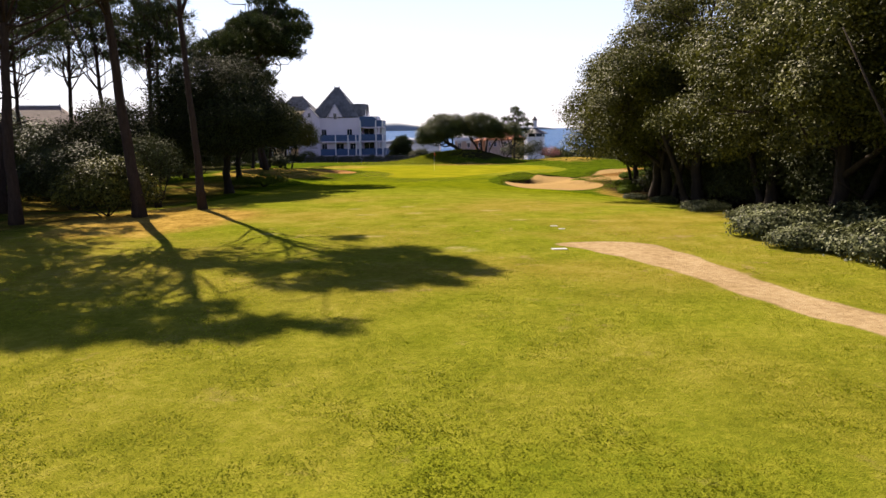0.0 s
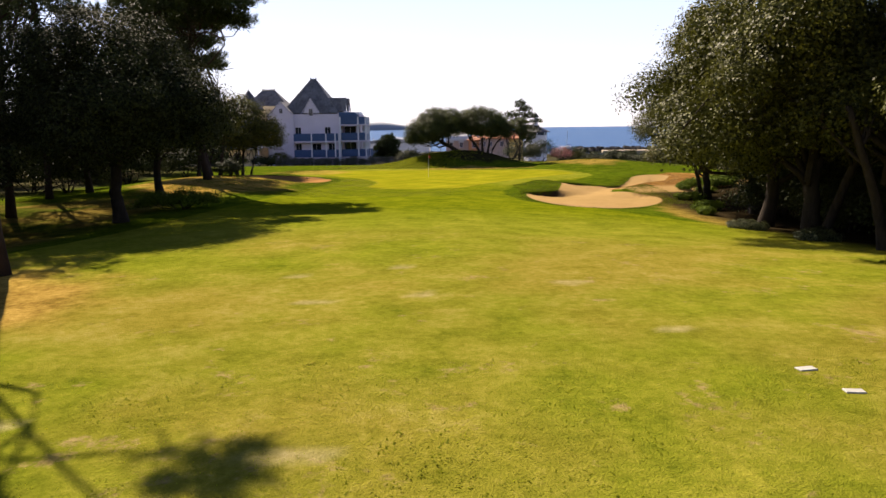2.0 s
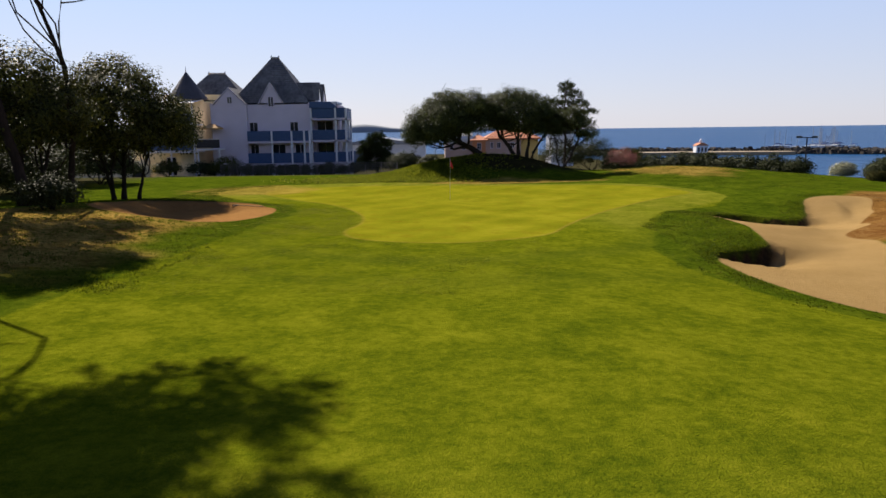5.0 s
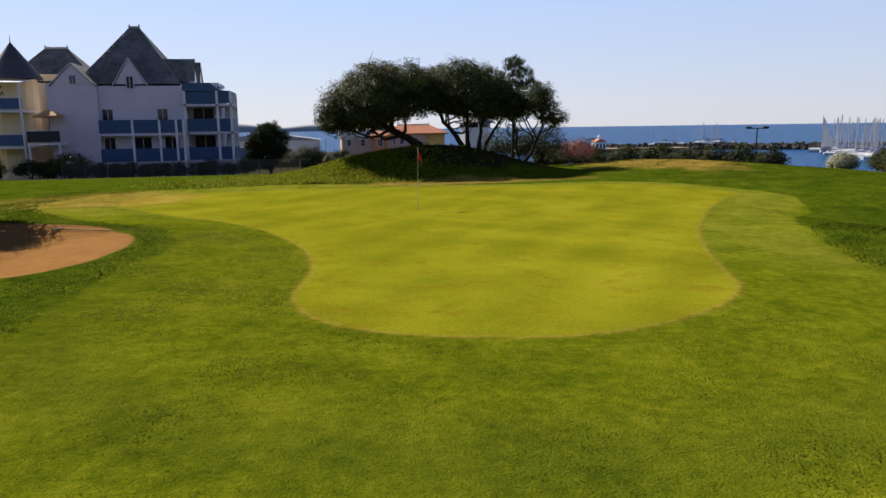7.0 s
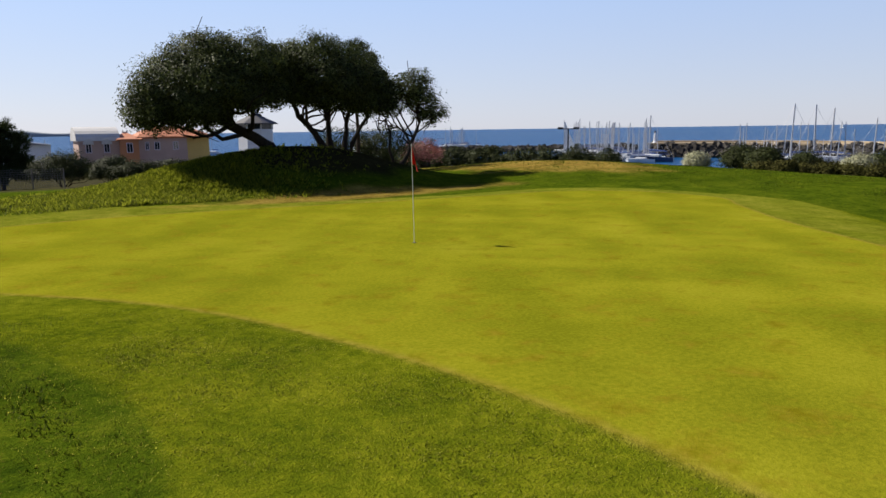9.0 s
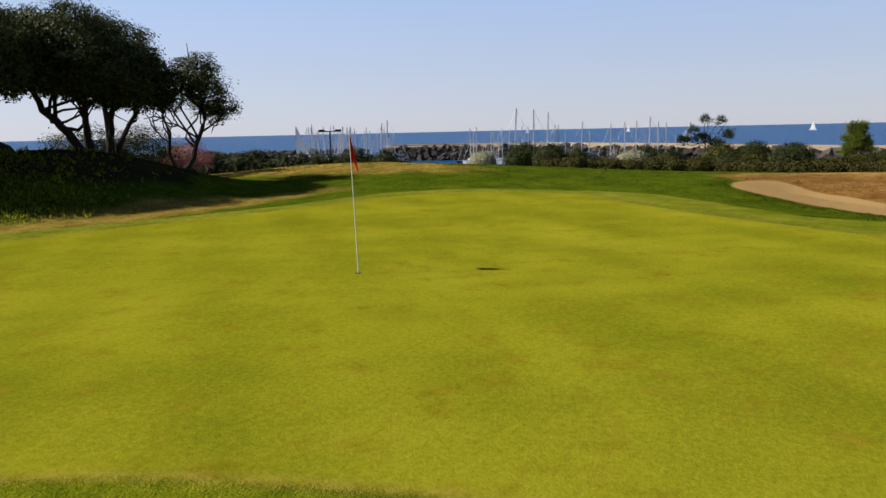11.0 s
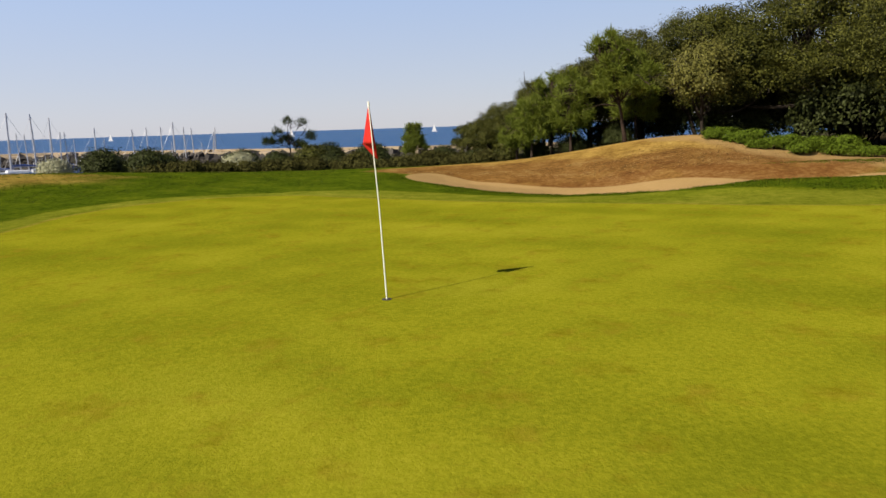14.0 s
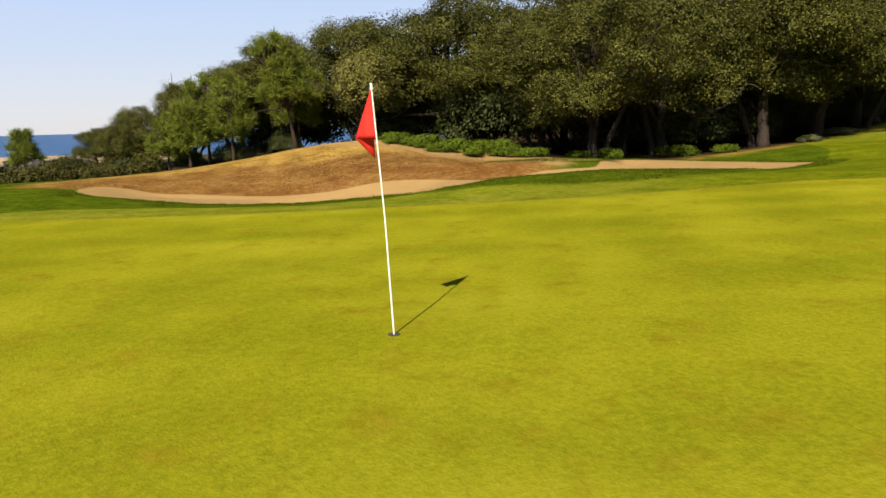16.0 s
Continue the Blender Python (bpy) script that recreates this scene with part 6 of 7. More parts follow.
# ---- sheds by the harbour ----
for k, (x, y, w, d, h, lab) in enumerate(((-10, 92, 16, 12, 3.6, "long grey boat shed with a shallow sheet roof"), (-30, 110, 18, 14, 4.2, "grey harbour shed with a shallow roof"))):
    s = thing("boat_shed", lab, "shed", (x, y, -2.4), group="sheds by the harbour")
    part("wall", Geo().box((0, 0, h / 2), (w, d, h)), WHITE, s)
    part("roof", Geo().prism([(-w / 2 - 0.3, h), (w / 2 + 0.3, h), (0, h + 1.2)], -d / 2 - 0.3, d / 2 + 0.3, "y"), GREY_SHED, s)
    part("door", Geo().box((-w * 0.2, -d / 2 - 0.03, 1.3), (2.6, 0.08, 2.6)), BLUE, s)

# ---- flagstick and hole ----
flag = thing("golf_flag", "white flagstick with a limp red flag standing in the hole", "flag", (0, 0, ground_z(0, 0)))
part("cup", Geo().tube([(0, 0, -0.02), (0, 0, 0.004)], [0.054, 0.054], 20), CUP_DARK, flag, "dark hole cup")
part("stick", Geo().tube([(0, 0, 0), (0.01, 0.035, 1.0), (0.032, 0.097, 2.08)], [0.0082, 0.0072, 0.0062], 10), STICK, flag, "white fibreglass stick")
part("tip", Geo().tube([(0.032, 0.097, 2.08), (0.033, 0.1, 2.13)], [0.014, 0.008], 8), STICK, flag)


def flag_cloth():
    """A limp flag: a panel hanging beside the stick, folded back at its corner and drooping behind."""
    def on_stick(z):
        return Vector((0.032 * z / 2.08, 0.097 * z / 2.08, z))

    top, foot = on_stick(2.075), on_stick(1.69)
    corner = on_stick(1.69) + Vector((0.16, 0.10, 0.0))
    tail = on_stick(1.52) + Vector((0.12, -0.045, 0.0))
    crease = top + Vector((0.014, 0.008, 0))
    g = Geo()
    for a, b, c, d, sag in ((top, crease, corner, foot, 0.014), (crease, top + Vector((0.012, -0.006, 0)), tail, corner, -0.02)):
        nrm = (b + c - a - d).cross(d - a).normalized()
        n = 12
        rows = []
        for j in range(n + 1):
            v = j / n
            l, r = a.lerp(d, v), b.lerp(c, v)
            for i in range(n + 1):
                u = i / n
                rows.append(l.lerp(r, u) + nrm * (sag * math.sin(math.pi * u) * v + 0.006 * math.sin(u * 7 + v * 5) * v * math.sin(math.pi * u)))
        g.add(rows, [(j * (n + 1) + i, j * (n + 1) + i + 1, (j + 1) * (n + 1) + i + 1, (j + 1) * (n + 1) + i) for j in range(n) for i in range(n)])
    return g


cloth = part("cloth", flag_cloth(), RED_CLOTH, flag, "red cloth flag", True)
cloth.modifiers.new("thickness", "SOLIDIFY").thickness = 0.004

# ---- shrubs between the green and the sea ----
def hedge_run(name, label, seed, pts, height, width, mat, clumps, leaf=(0.12, 0.075)):
    """A rough clipped hedge along a line."""
    lobes = []
    rng = np.random.default_rng(seed)
    for (x0, y0), (x1, y1) in zip(pts, pts[1:]):
        n = max(2, int(math.hypot(x1 - x0, y1 - y0) / 1.1))
        for i in range(n):
            x, y = x0 + (x1 - x0) * i / n, y0 + (y1 - y0) * i / n
            h = height * rng.uniform(0.8, 1.15)
            lobes.append((x - pts[0][0], y - pts[0][1], ground_z(x, y) - ground_z(*pts[0]) + h * 0.5, width * rng.uniform(0.8, 1.2), width * rng.uniform(0.8, 1.2), h * 0.55))
    return shrub(name, label, seed, on_ground(*pts[0]), lobes, clumps, mat, 26, 0.2, leaf, "", "hedge", 30, -0.5, spaced=True)


hedge_run("hedge", "dark evergreen hedge with pale glinting leaves above the harbour", 201, [(20.5, 47), (25, 40), (29.5, 32), (33.3, 25.4)], 2.0, 1.05, SHRUB_LEAF, 2400, (0.15, 0.10))
shrub("pink_shrub", "pink-flowering shrub beside the mound", 202, on_ground(16.6, 27.6), scaled(ROUND, 1.15), 200, PINK_LEAF, 24, 0.16, (0.08, 0.05))
shrub("bush", "grey-green bush beside the mound", 203, on_ground(14.2, 28.6), scaled(ROUND, 1.75), 330, SHRUB_LEAF, 28, 0.22, (0.12, 0.06), category="bush")
shrub("bush", "grey-green leafy bush behind the mound", 204, on_ground(11.6, 29.4), scaled(ROUND, 1.9), 330, SHRUB_LEAF, 28, 0.22, (0.12, 0.06), category="bush")
shrub("bush", "flowering green bush by the hedge", 205, on_ground(18.2, 30.8), scaled(ROUND, 1.25), 220, OAK_LEAF, 26, 0.18, (0.11, 0.06), category="bush")
for i, (x, y, s, mat, lab, nm) in enumerate(((31.4, 12.4, 1.25, SHRUB_LEAF, "dark green coastal bush", "bush"), (33.4, 8.0, 1.05, SILVER_LEAF, "pale silver-leaved round bush", "silver_shrub"), (33.6, 15.6, 1.5, SHRUB_LEAF, "dark low coastal bush", "bush"),
                                             (34.6, 6.0, 1.1, SHRUB_LEAF, "dark spreading coastal bush", "bush"), (37.4, 8.6, 1.35, SHRUB_LEAF, "tall dark bush above the shore", "bush"), (31.3, 17.2, 0.95, SILVER_LEAF, "pale silver-leaved bush among dark shrubs", "silver_shrub"),
                                             (34.4, 1.4, 0.95, BROWN_LEAF, "brownish dry heath bush among coastal scrub", "bush"), (38.0, 0.4, 1.2, SHRUB_LEAF, "dark green scrub bush", "bush"), (40.8, 4.6, 1.5, OAK_LEAF, "tall green bush above the shore", "bush"), (42.6, 0.6, 1.5, SHRUB_LEAF, "green coastal scrub bush", "bush"),
                                             (36.8, -2.8, 0.8, BROWN_LEAF, "brownish heath bush by the sand", "bush"), (40.4, -3.4, 1.0, BROWN_LEAF, "brown heath bush near the sandy bank", "bush"), (43.8, -4.6, 1.1, SHRUB_LEAF, "low green scrub bush", "bush"), (39.4, -6.6, 1.0, BROWN_LEAF, "brown-green scrub bush below the wood", "bush"),
                                             (33.6, -2.4, 0.6, BROWN_LEAF, "low dry heath bush among the scrub", "bush"), (31.8, 3.6, 0.6, BROWN_LEAF, "low dry heath bush at the turf's edge", "bush"), (36.6, 13.0, 1.2, SHRUB_LEAF, "dark leafy coastal bush above the shore", "bush"), (36.0, 3.0, 1.0, SHRUB_LEAF, "low dark coastal bush", "bush"),
                                             (47.5, 4.0, 1.5, SHRUB_LEAF, "green coastal scrub bush", "bush"), (30.6, -5.6, 0.55, BROWN_LEAF, "low heath bush by the sandy bank", "bush"), (34.6, -5.8, 0.8, SHRUB_LEAF, "low green bush by the young pines", "bush"), (29.2, 9.6, 0.5, BROWN_LEAF, "low dry heath bush at the green's edge", "bush"),
                                             (45.5, -8.0, 1.2, BROWN_LEAF, "brown-green scrub bush below the wood", "bush"), (42.2, -8.8, 1.1, OAK_LEAF, "green scrub bush below the wood", "bush"))):
    shrub(nm, lab, 210 + i, on_ground(x, y), scaled(ROUND, s * 0.62), int(260 + 200 * s), mat, 26, 0.12 + 0.09 * s, (0.09 + 0.03 * s, 0.055 + 0.015 * s), "coastal bushes", category="bush")
SX, SY = 43.2, 6.3
SH = 2.7 - ground_z(SX, SY)
pine("slender_pine", "slender open-branched small pine rising from the shrubs", 240, on_ground(SX, SY), [(0, 0, 0), (0.1, 0, SH * 0.4), (0, 0.1, SH * 0.75)], 0.07,
     [(0.1, 0, SH - 0.2, 0.3, 0.3, 0.25), (0.5, -0.9, SH - 0.35, 0.3, 0.3, 0.25), (-0.4, 0.7, SH - 0.9, 0.35, 0.3, 0.25), (0.2, -1.5, SH - 1.3, 0.4, 0.35, 0.3), (-0.3, 1.4, SH - 1.6, 0.45, 0.4, 0.3), (0.3, 0.3, SH - 1.5, 0.5, 0.45, 0.3), (0.2, -0.7, SH - 1.9, 0.6, 0.5, 0.35)], 260, 0.26, 0.03, 12)

# bushes and the small pine by the apartment house
pine("small_pine", "small bushy pine between the apartment house and the harbour", 241, on_ground(-7.4, 45.9), [(0, 0, 0), (0, 0, 2), (0.1, 0, 4.2)], 0.12,
     [(0, 0, 4.4, 1.0, 1.0, 0.6), (0.9, 0.2, 3.6, 1.0, 1.0, 0.6), (-0.9, -0.2, 3.5, 1.0, 1.0, 0.6), (0.4, -0.6, 2.8, 1.2, 1.0, 0.7), (-0.6, 0.4, 2.4, 1.3, 1.1, 0.7), (1.2, -0.2, 2.0, 1.0, 1.0, 0.6), (-1.4, 0, 1.8, 0.9, 0.9, 0.6), (0.6, -0.6, 1.2, 1.4, 1.0, 0.7), (-0.8, -0.4, 1.0, 1.3, 1.0, 0.7), (1.5, 0.2, 1.3, 0.9, 0.9, 0.6), (-1.6, 0.3, 2.8, 0.8, 0.8, 0.5)], 2000, 0.28, 0.04, 15)
shrub("bush", "pale-flowering bush by the mound's foot", 242, on_ground(-3.9, 41.5), scaled(ROUND, 1.45), 700, SHRUB_LEAF, 26, 0.2, (0.11, 0.06), category="bush")
shrub("bush", "low grey bush by the harbour track", 243, on_ground(-1.2, 38.0), scaled(ROUND, 1.1), 500, SHRUB_LEAF, category="bush")
shrub("bush", "low hedge bush before the pink house", 244, on_ground(2.4, 36.5), [(-2.4, 0, 0.7, 1.5, 0.8, 0.7), (0, 0, 0.8, 1.6, 0.8, 0.7), (2.2, 0, 0.8, 1.5, 0.8, 0.7)], 800, SHRUB_LEAF, category="bush")
for i, (x, y, s, lab) in enumerate(((-27.5, 33.6, 1.0, "low clipped bush before the terrace"), (-24.6, 34.6, 0.9, "garden bush by the terrace"), (-21.8, 34.4, 1.2, "spiky green garden bush beside the house"), (-30.6, 32.6, 0.9, "low green garden bush before the terrace"), (-34, 31.4, 1.0, "low garden bush by the wall"), (-18.8, 35.8, 0.6, "low garden bush beside the fence"))):
    shrub("garden_bush", lab, 250 + i, on_ground(x, y), scaled(ROUND, s), int(150 + 80 * s), SHRUB_LEAF if i % 2 else OAK_LEAF, 26, 0.16, (0.11, 0.06), "garden bushes", "bush")

hedge_run("hedge", "low dark hedge behind the wire fence", 271, [(-23, 34.0), (-15, 34.0), (-7.5, 34.0)], 1.0, 0.5, SHRUB_LEAF, 1100)
hedge_run("scrub_belt", "low dark heath scrub along the green's seaward edge", 272, [(30.6, 12), (31.6, 6), (32.6, 0), (34.0, -5), (36.5, -8)], 0.5, 0.75, BROWN_LEAF, 1300)
hedge_run("scrub_belt", "dense dark green scrub above the shore", 273, [(36, 16), (38, 10), (39, 3), (41, -4), (43, -8)], 0.75, 1.1, BROWN_LEAF, 1500)
# ---- wire fence before the apartment house ----
fence = thing("wire_fence", "low grey wire fence on thin posts before the apartment house", "fence", (-22, 33.2, 0))
for k in range(12):
    x = k * 1.6
    z = ground_z(-22 + x, 33.2)
    part("post", Geo().tube([(x, 0, z - 0.2), (x, 0, z + 1.15)], [0.035, 0.035], 6), FENCE, fence)
    if k < 11:
        z2 = ground_z(-22 + x + 1.6, 33.2)
        g = Geo()
        for j in range(9):
            g.tube([(x, 0, z + 0.08 + j * 0.13), (x + 1.6, 0, z2 + 0.08 + j * 0.13)], [0.009, 0.009], 4, False)
        for j in range(12):
            t = j / 12
            zz = z + (z2 - z) * t
            g.tube([(x + 1.6 * t, 0, zz + 0.05), (x + 1.6 * (t + 1 / 12), 0, zz + 1.12)], [0.008, 0.008], 4, False)
            g.tube([(x + 1.6 * (t + 1 / 12), 0, zz + 0.05), (x + 1.6 * t, 0, zz + 1.12)], [0.008, 0.008], 4, False)
        part("wire_panel", g, FENCE, fence)

# ---- harbour: breakwater, quay, boats ----
def breakwater(name, label, pts, top, width, seed, walk_on=True):
    ox, oy = pts[0]
    mole = thing(name, label, "breakwater", (ox, oy, SEA_Z), kind="structure")
    rng = np.random.default_rng(seed)
    gr, core = Geo(), Geo()
    for (x0, y0), (x1, y1) in zip(pts, pts[1:]):
        L = math.hypot(x1 - x0, y1 - y0)
        a = math.atan2(y1 - y0, x1 - x0)
        nx, ny = -math.sin(a), math.cos(a)
        if walk_on:
            part("walkway", Geo().box(((x0 + x1) / 2 - ox, (y0 + y1) / 2 - oy, top), (L + 1.5, width, 0.5), a, 0.06), CONCRETE, mole, "pale concrete walkway")
            part("parapet", Geo().box(((x0 + x1) / 2 - ox + nx * width * 0.45, (y0 + y1) / 2 - oy + ny * width * 0.45, top + 0.4), (L + 1.5, 0.5, 0.5), a, 0.05), CONCRETE, mole)
        for i in range(int(L * 15)):
            t, side, q = rng.random(), rng.choice((-1, 1)), rng.random() ** 0.8
            off = side * (width * 0.5 * (1 if walk_on else rng.random()) + (top + 1.8) * q)
            z, r = top * (1 - q) + rng.uniform(-0.2, 0.25), rng.uniform(0.3, 0.75)
            R = Euler(rng.uniform(0, 6.28, 3)).to_matrix()
            c = [Vector((sx * rng.uniform(0.6, 1.2), sy * rng.uniform(0.6, 1.2), sz * rng.uniform(0.5, 1.0))) for sz in (-1, 1) for sy in (-1, 1) for sx in (-1, 1)]
            at = Vector((x0 + (x1 - x0) * t + nx * off - ox, y0 + (y1 - y0) * t + ny * off - oy, z))
            gr.add([R @ v * r + at for v in c], [(0, 1, 3, 2), (4, 6, 7, 5), (0, 4, 5, 1), (2, 3, 7, 6), (0, 2, 6, 4), (1, 5, 7, 3)])
        b = []
        for x, y in ((x0, y0), (x1, y1)):
            b += [(x - ox + nx * o, y - oy + ny * o, z) for o, z in ((-width - top, -1), (-width * 0.45, top - 0.25), (width * 0.45, top - 0.25), (width + top, -1))]
        core.add(b, [(0, 1, 5, 4), (1, 2, 6, 5), (2, 3, 7, 6), (0, 3, 2, 1), (4, 5, 6, 7)])
    part("rock_armour", gr, ROCK, mole, "dark tumbled boulders")["kind"] = "stuff"
    part("core", core, ROCK, mole)
    return mole


breakwater("breakwater", "rock breakwater with a pale concrete walkway", [(118, 97), (126, 80), (128, 62), (114, 34), (99, 12), (90, -6), (86, -26)], 2.75, 4.6, 300)
breakwater("outer_breakwater", "low dark rock breakwater across the harbour mouth", [(44, 166), (72, 164), (104, 156), (150, 132)], 1.2, 2.5, 301, False)
beacon = thing("harbour_beacon", "small white harbour beacon at the breakwater's end", "beacon", (118, 96.5, SEA_Z + 3.0))
part("column", Geo().tube([(0, 0, 0), (0, 0, 0.3), (0, 0, 2.2)], [0.5, 0.28, 0.22], 10), WHITE, beacon)
part("lamp", Geo().tube([(0, 0, 2.2), (0, 0, 2.5), (0, 0, 2.7)], [0.2, 0.2, 0.05], 10), DARK_METAL, beacon)

quay = tagged(new("quay", Geo().box((74, 158, SEA_Z + 0.2), (46, 12, 1.4), -0.15, 0.1).mesh("quay")), "sandy concrete quay beyond the hedge", "quay", kind="structure")
quay.data.materials.append(CONCRETE)
kiosk = thing("harbour_kiosk", "white harbour lookout with a small red roof and turret", "kiosk", (71.6, 152, SEA_Z + 0.85))
kiosk.scale = (0.62, 0.62, 0.62)
part("wall", Geo().box((0, 0, 1.5), (5.0, 4, 3.0)), WHITE, kiosk)
part("roof", Geo().prism([(-2.8, 3.0), (2.8, 3.0), (0.6, 4.2), (-0.6, 4.2)], -2.3, 2.3, "y"), TERRACOTTA, kiosk)
part("turret", Geo().tube([(0, 0, 3.9), (0, 0, 5.2)], [0.7, 0.7], 8), WHITE, kiosk)
part("turret_roof", Geo().tube([(0, 0, 5.2), (0, 0, 6.0)], [0.85, 0.05], 8), WHITE, kiosk)
for x in (-1.5, 0, 1.5):
    part("opening", Geo().box((x, -2.02, 1.3), (0.8, 0.06, 1.8)), CUP_DARK, kiosk)


def boat(name, label, seed, L, mast_h, hull):
    b = thing(name, label, "sailing boat", (0, 0, 0), group="moored sailing boats")
    h = Geo()
    sec = []
    for k in range(9):
        t = k / 8
        w = 0.17 * L * math.sin(math.pi * min(1, 0.12 + 0.88 * (1 - t) ** 0.55)) + 0.02
        x = (t - 0.5) * L
        sec.append([(x, -w, 0.95 + 0.25 * t), (x, -w * 0.8, 0.1), (x, 0, -0.3), (x, w * 0.8, 0.1), (x, w, 0.95 + 0.25 * t)])
    n = 5
    h.add([p for s in sec for p in s], [(k * n + i, k * n + i + 1, (k + 1) * n + i + 1, (k + 1) * n + i) for k in range(8) for i in range(4)] + [(k * n, (k + 1) * n, (k + 1) * n + 4, k * n + 4) for k in range(8)] + [(0, 1, 2, 3, 4)])
    part("hull", h, hull, b)
    part("cabin", Geo().box((-0.02 * L, 0, 1.25), (L * 0.36, L * 0.18, 0.5), 0, 0.12), HULL, b)
    part("mast", Geo().tube([(0.08 * L, 0, 0.9), (0.08 * L, 0, mast_h)], [0.15, 0.11], 6), STEEL, b, "tall grey mast")
    part("boom", Geo().tube([(0.08 * L, 0, 2.0), (-0.36 * L, 0, 2.05)], [0.06, 0.05], 6), STEEL, b)
    part("sail_cover", Geo().tube([(0.07 * L, 0, 2.2), (-0.1 * L, 0, 2.28), (-0.34 * L, 0, 2.18)], [0.13, 0.17, 0.08], 7), SAILCOVER, b)
    for z in (0.45, 0.72):
        part("spreader", Geo().tube([(0.08 * L, -0.7, mast_h * z), (0.08 * L, 0.7, mast_h * z)], [0.025, 0.025], 5), STEEL, b)
    for e in ((0.5 * L, 0, 1.2), (-0.5 * L, 0, 1.0), (0.08 * L, -0.14 * L, 1.0), (0.08 * L, 0.14 * L, 1.0)):
        part("stay", Geo().tube([(0.08 * L, 0, mast_h * 0.97), e], [0.02, 0.02], 4, False), STEEL, b)
    return b


boats = [boat("sailing_boat", "white sailing boat at its mooring with bare mast", 1, 9, 10.5, HULL), boat("sailing_boat", "larger white sailing boat moored with furled sails", 2, 11.5, 13, HULL), boat("sailing_boat", "navy-hulled sailing boat moored with a bare mast", 3, 8.5, 9.0, NAVY)]
rng = np.random.default_rng(310)
berths = []
# a long pontoon of small boats, then two groups of taller ones by the breakwater
for i in range(46):
    t = i / 45
    berths.append((118 - 22 * t + rng.normal() * 2.0, 121 - 43 * t + rng.normal() * 2.0, rng.uniform(2.8, 5.4)))
ALONG = (0.44, -0.90)
for cx, cy, offsets, low, high in ((109, 51, (-5.6, -4.5, -2.2, 0.0, 2.1), 6.6, 8.4), (109, 51, (-14.2, -13.6, -12.8, -11.5, -10.6, -9.8, -8.9, -8.1, -7.4), 2.8, 4.8), (109, 51, (-3.4, -1.2, 1.0, 3.2, 4.4, 6.1, 7.2), 1.8, 4.2),
                                   (105, 37.5, (0.0, 0.8, 2.6, 4.0, 5.6, 6.9, 7.6, 9.2, 10.6, 11.8, 12.8), 2.8, 4.8)):
    for o in offsets:
        r = rng.normal() * 1.2
        berths.append((cx + o * ALONG[0] + r * 0.9, cy + o * ALONG[1] + r * 0.44, rng.uniform(low, high)))
for cx, cy, n, spread in ((117, 203, 4, 3.0), (137, 203, 16, 4.0), (-12, 140, 5, 8.0), (28, 190, 6, 14.0)):
    for i in range(n):
        berths.append((cx + rng.normal() * spread, cy + rng.normal() * spread * 0.7, rng.uniform(2.2, 4.6)))
MAST = (10.5, 13.0, 9.0)
for i, (x, y, top) in enumerate(berths):
    k = (0, 1, 2, 0, 0, 1, 0)[i % 7]
    m = pose(x, y, SEA_Z, 0, rng.normal() * 1.8, 120 + rng.normal() * 14) @ Matrix.Scale((top - SEA_Z) / MAST[k], 4)
    if i < 3:
        boats[k].matrix_basis = m
    else:
        copy_thing(boats[k], m)
sails = thing("distant_sailing_boat", "tiny white sailing boat out at sea", "sailing boat", (686, 84, SEA_Z), group="boats out at sea")
part("sail", Geo().prism([(-2, 1.2), (2.4, 1.2), (0.2, 8.5)], -0.06, 0.06, "x"), CANVAS, sails)
part("hull", Geo().box((0, 0, 0.4), (1.8, 6, 1.2), 0, 0.3), HULL, sails)
for x, y in ((900, 330), (760, -60), (1050, 560), (880, -180)):
    copy_thing(sails, pose(x, y, SEA_Z, 0, 0, 0))
# a boat with its sail up near the harbour mouth
sail = thing("sailing_boat", "white sailing boat with its tall sail raised", "sailing boat", (117, 125, SEA_Z), 47, "moored sailing boats")
part("hull", Geo().box((0, -0.4, 0.4), (2.2, 7.0, 1.2), 0, 0.35), HULL, sail)
part("sail", Geo().prism([(-2.6, 1.2), (0.3, 1.2), (0.3, 8.0), (0.1, 8.0), (-1.2, 4.6)], -0.07, 0.07, "x"), CANVAS, sail, "white canvas sail")
part("mast", Geo().tube([(0, 0.4, 0.8), (0, 0.4, 8.4)], [0.10, 0.07], 8), STEEL, sail)
# floodlight post
lamp = thing("floodlight_post", "dark floodlight post with two lamp heads above the harbour hedge", "street lamp", (40.0, 39.2, ground_z(40.0, 39.2)))
lz = 2.35 - ground_z(40.0, 39.2)
part("pole", Geo().tube([(0, 0, -0.3), (0, 0, lz)], [0.10, 0.06], 10), DARK_METAL, lamp)
part("crossbar", Geo().tube([(-0.55, 0.4, lz - 0.05), (0.55, -0.4, lz - 0.05)], [0.045, 0.045], 8), DARK_METAL, lamp)
for s in (-1, 1):
    part("lamp_head", Geo().box((s * 0.62, -s * 0.45, lz + 0.02), (0.55, 0.42, 0.22), -0.63, 0.05), DARK_METAL, lamp)

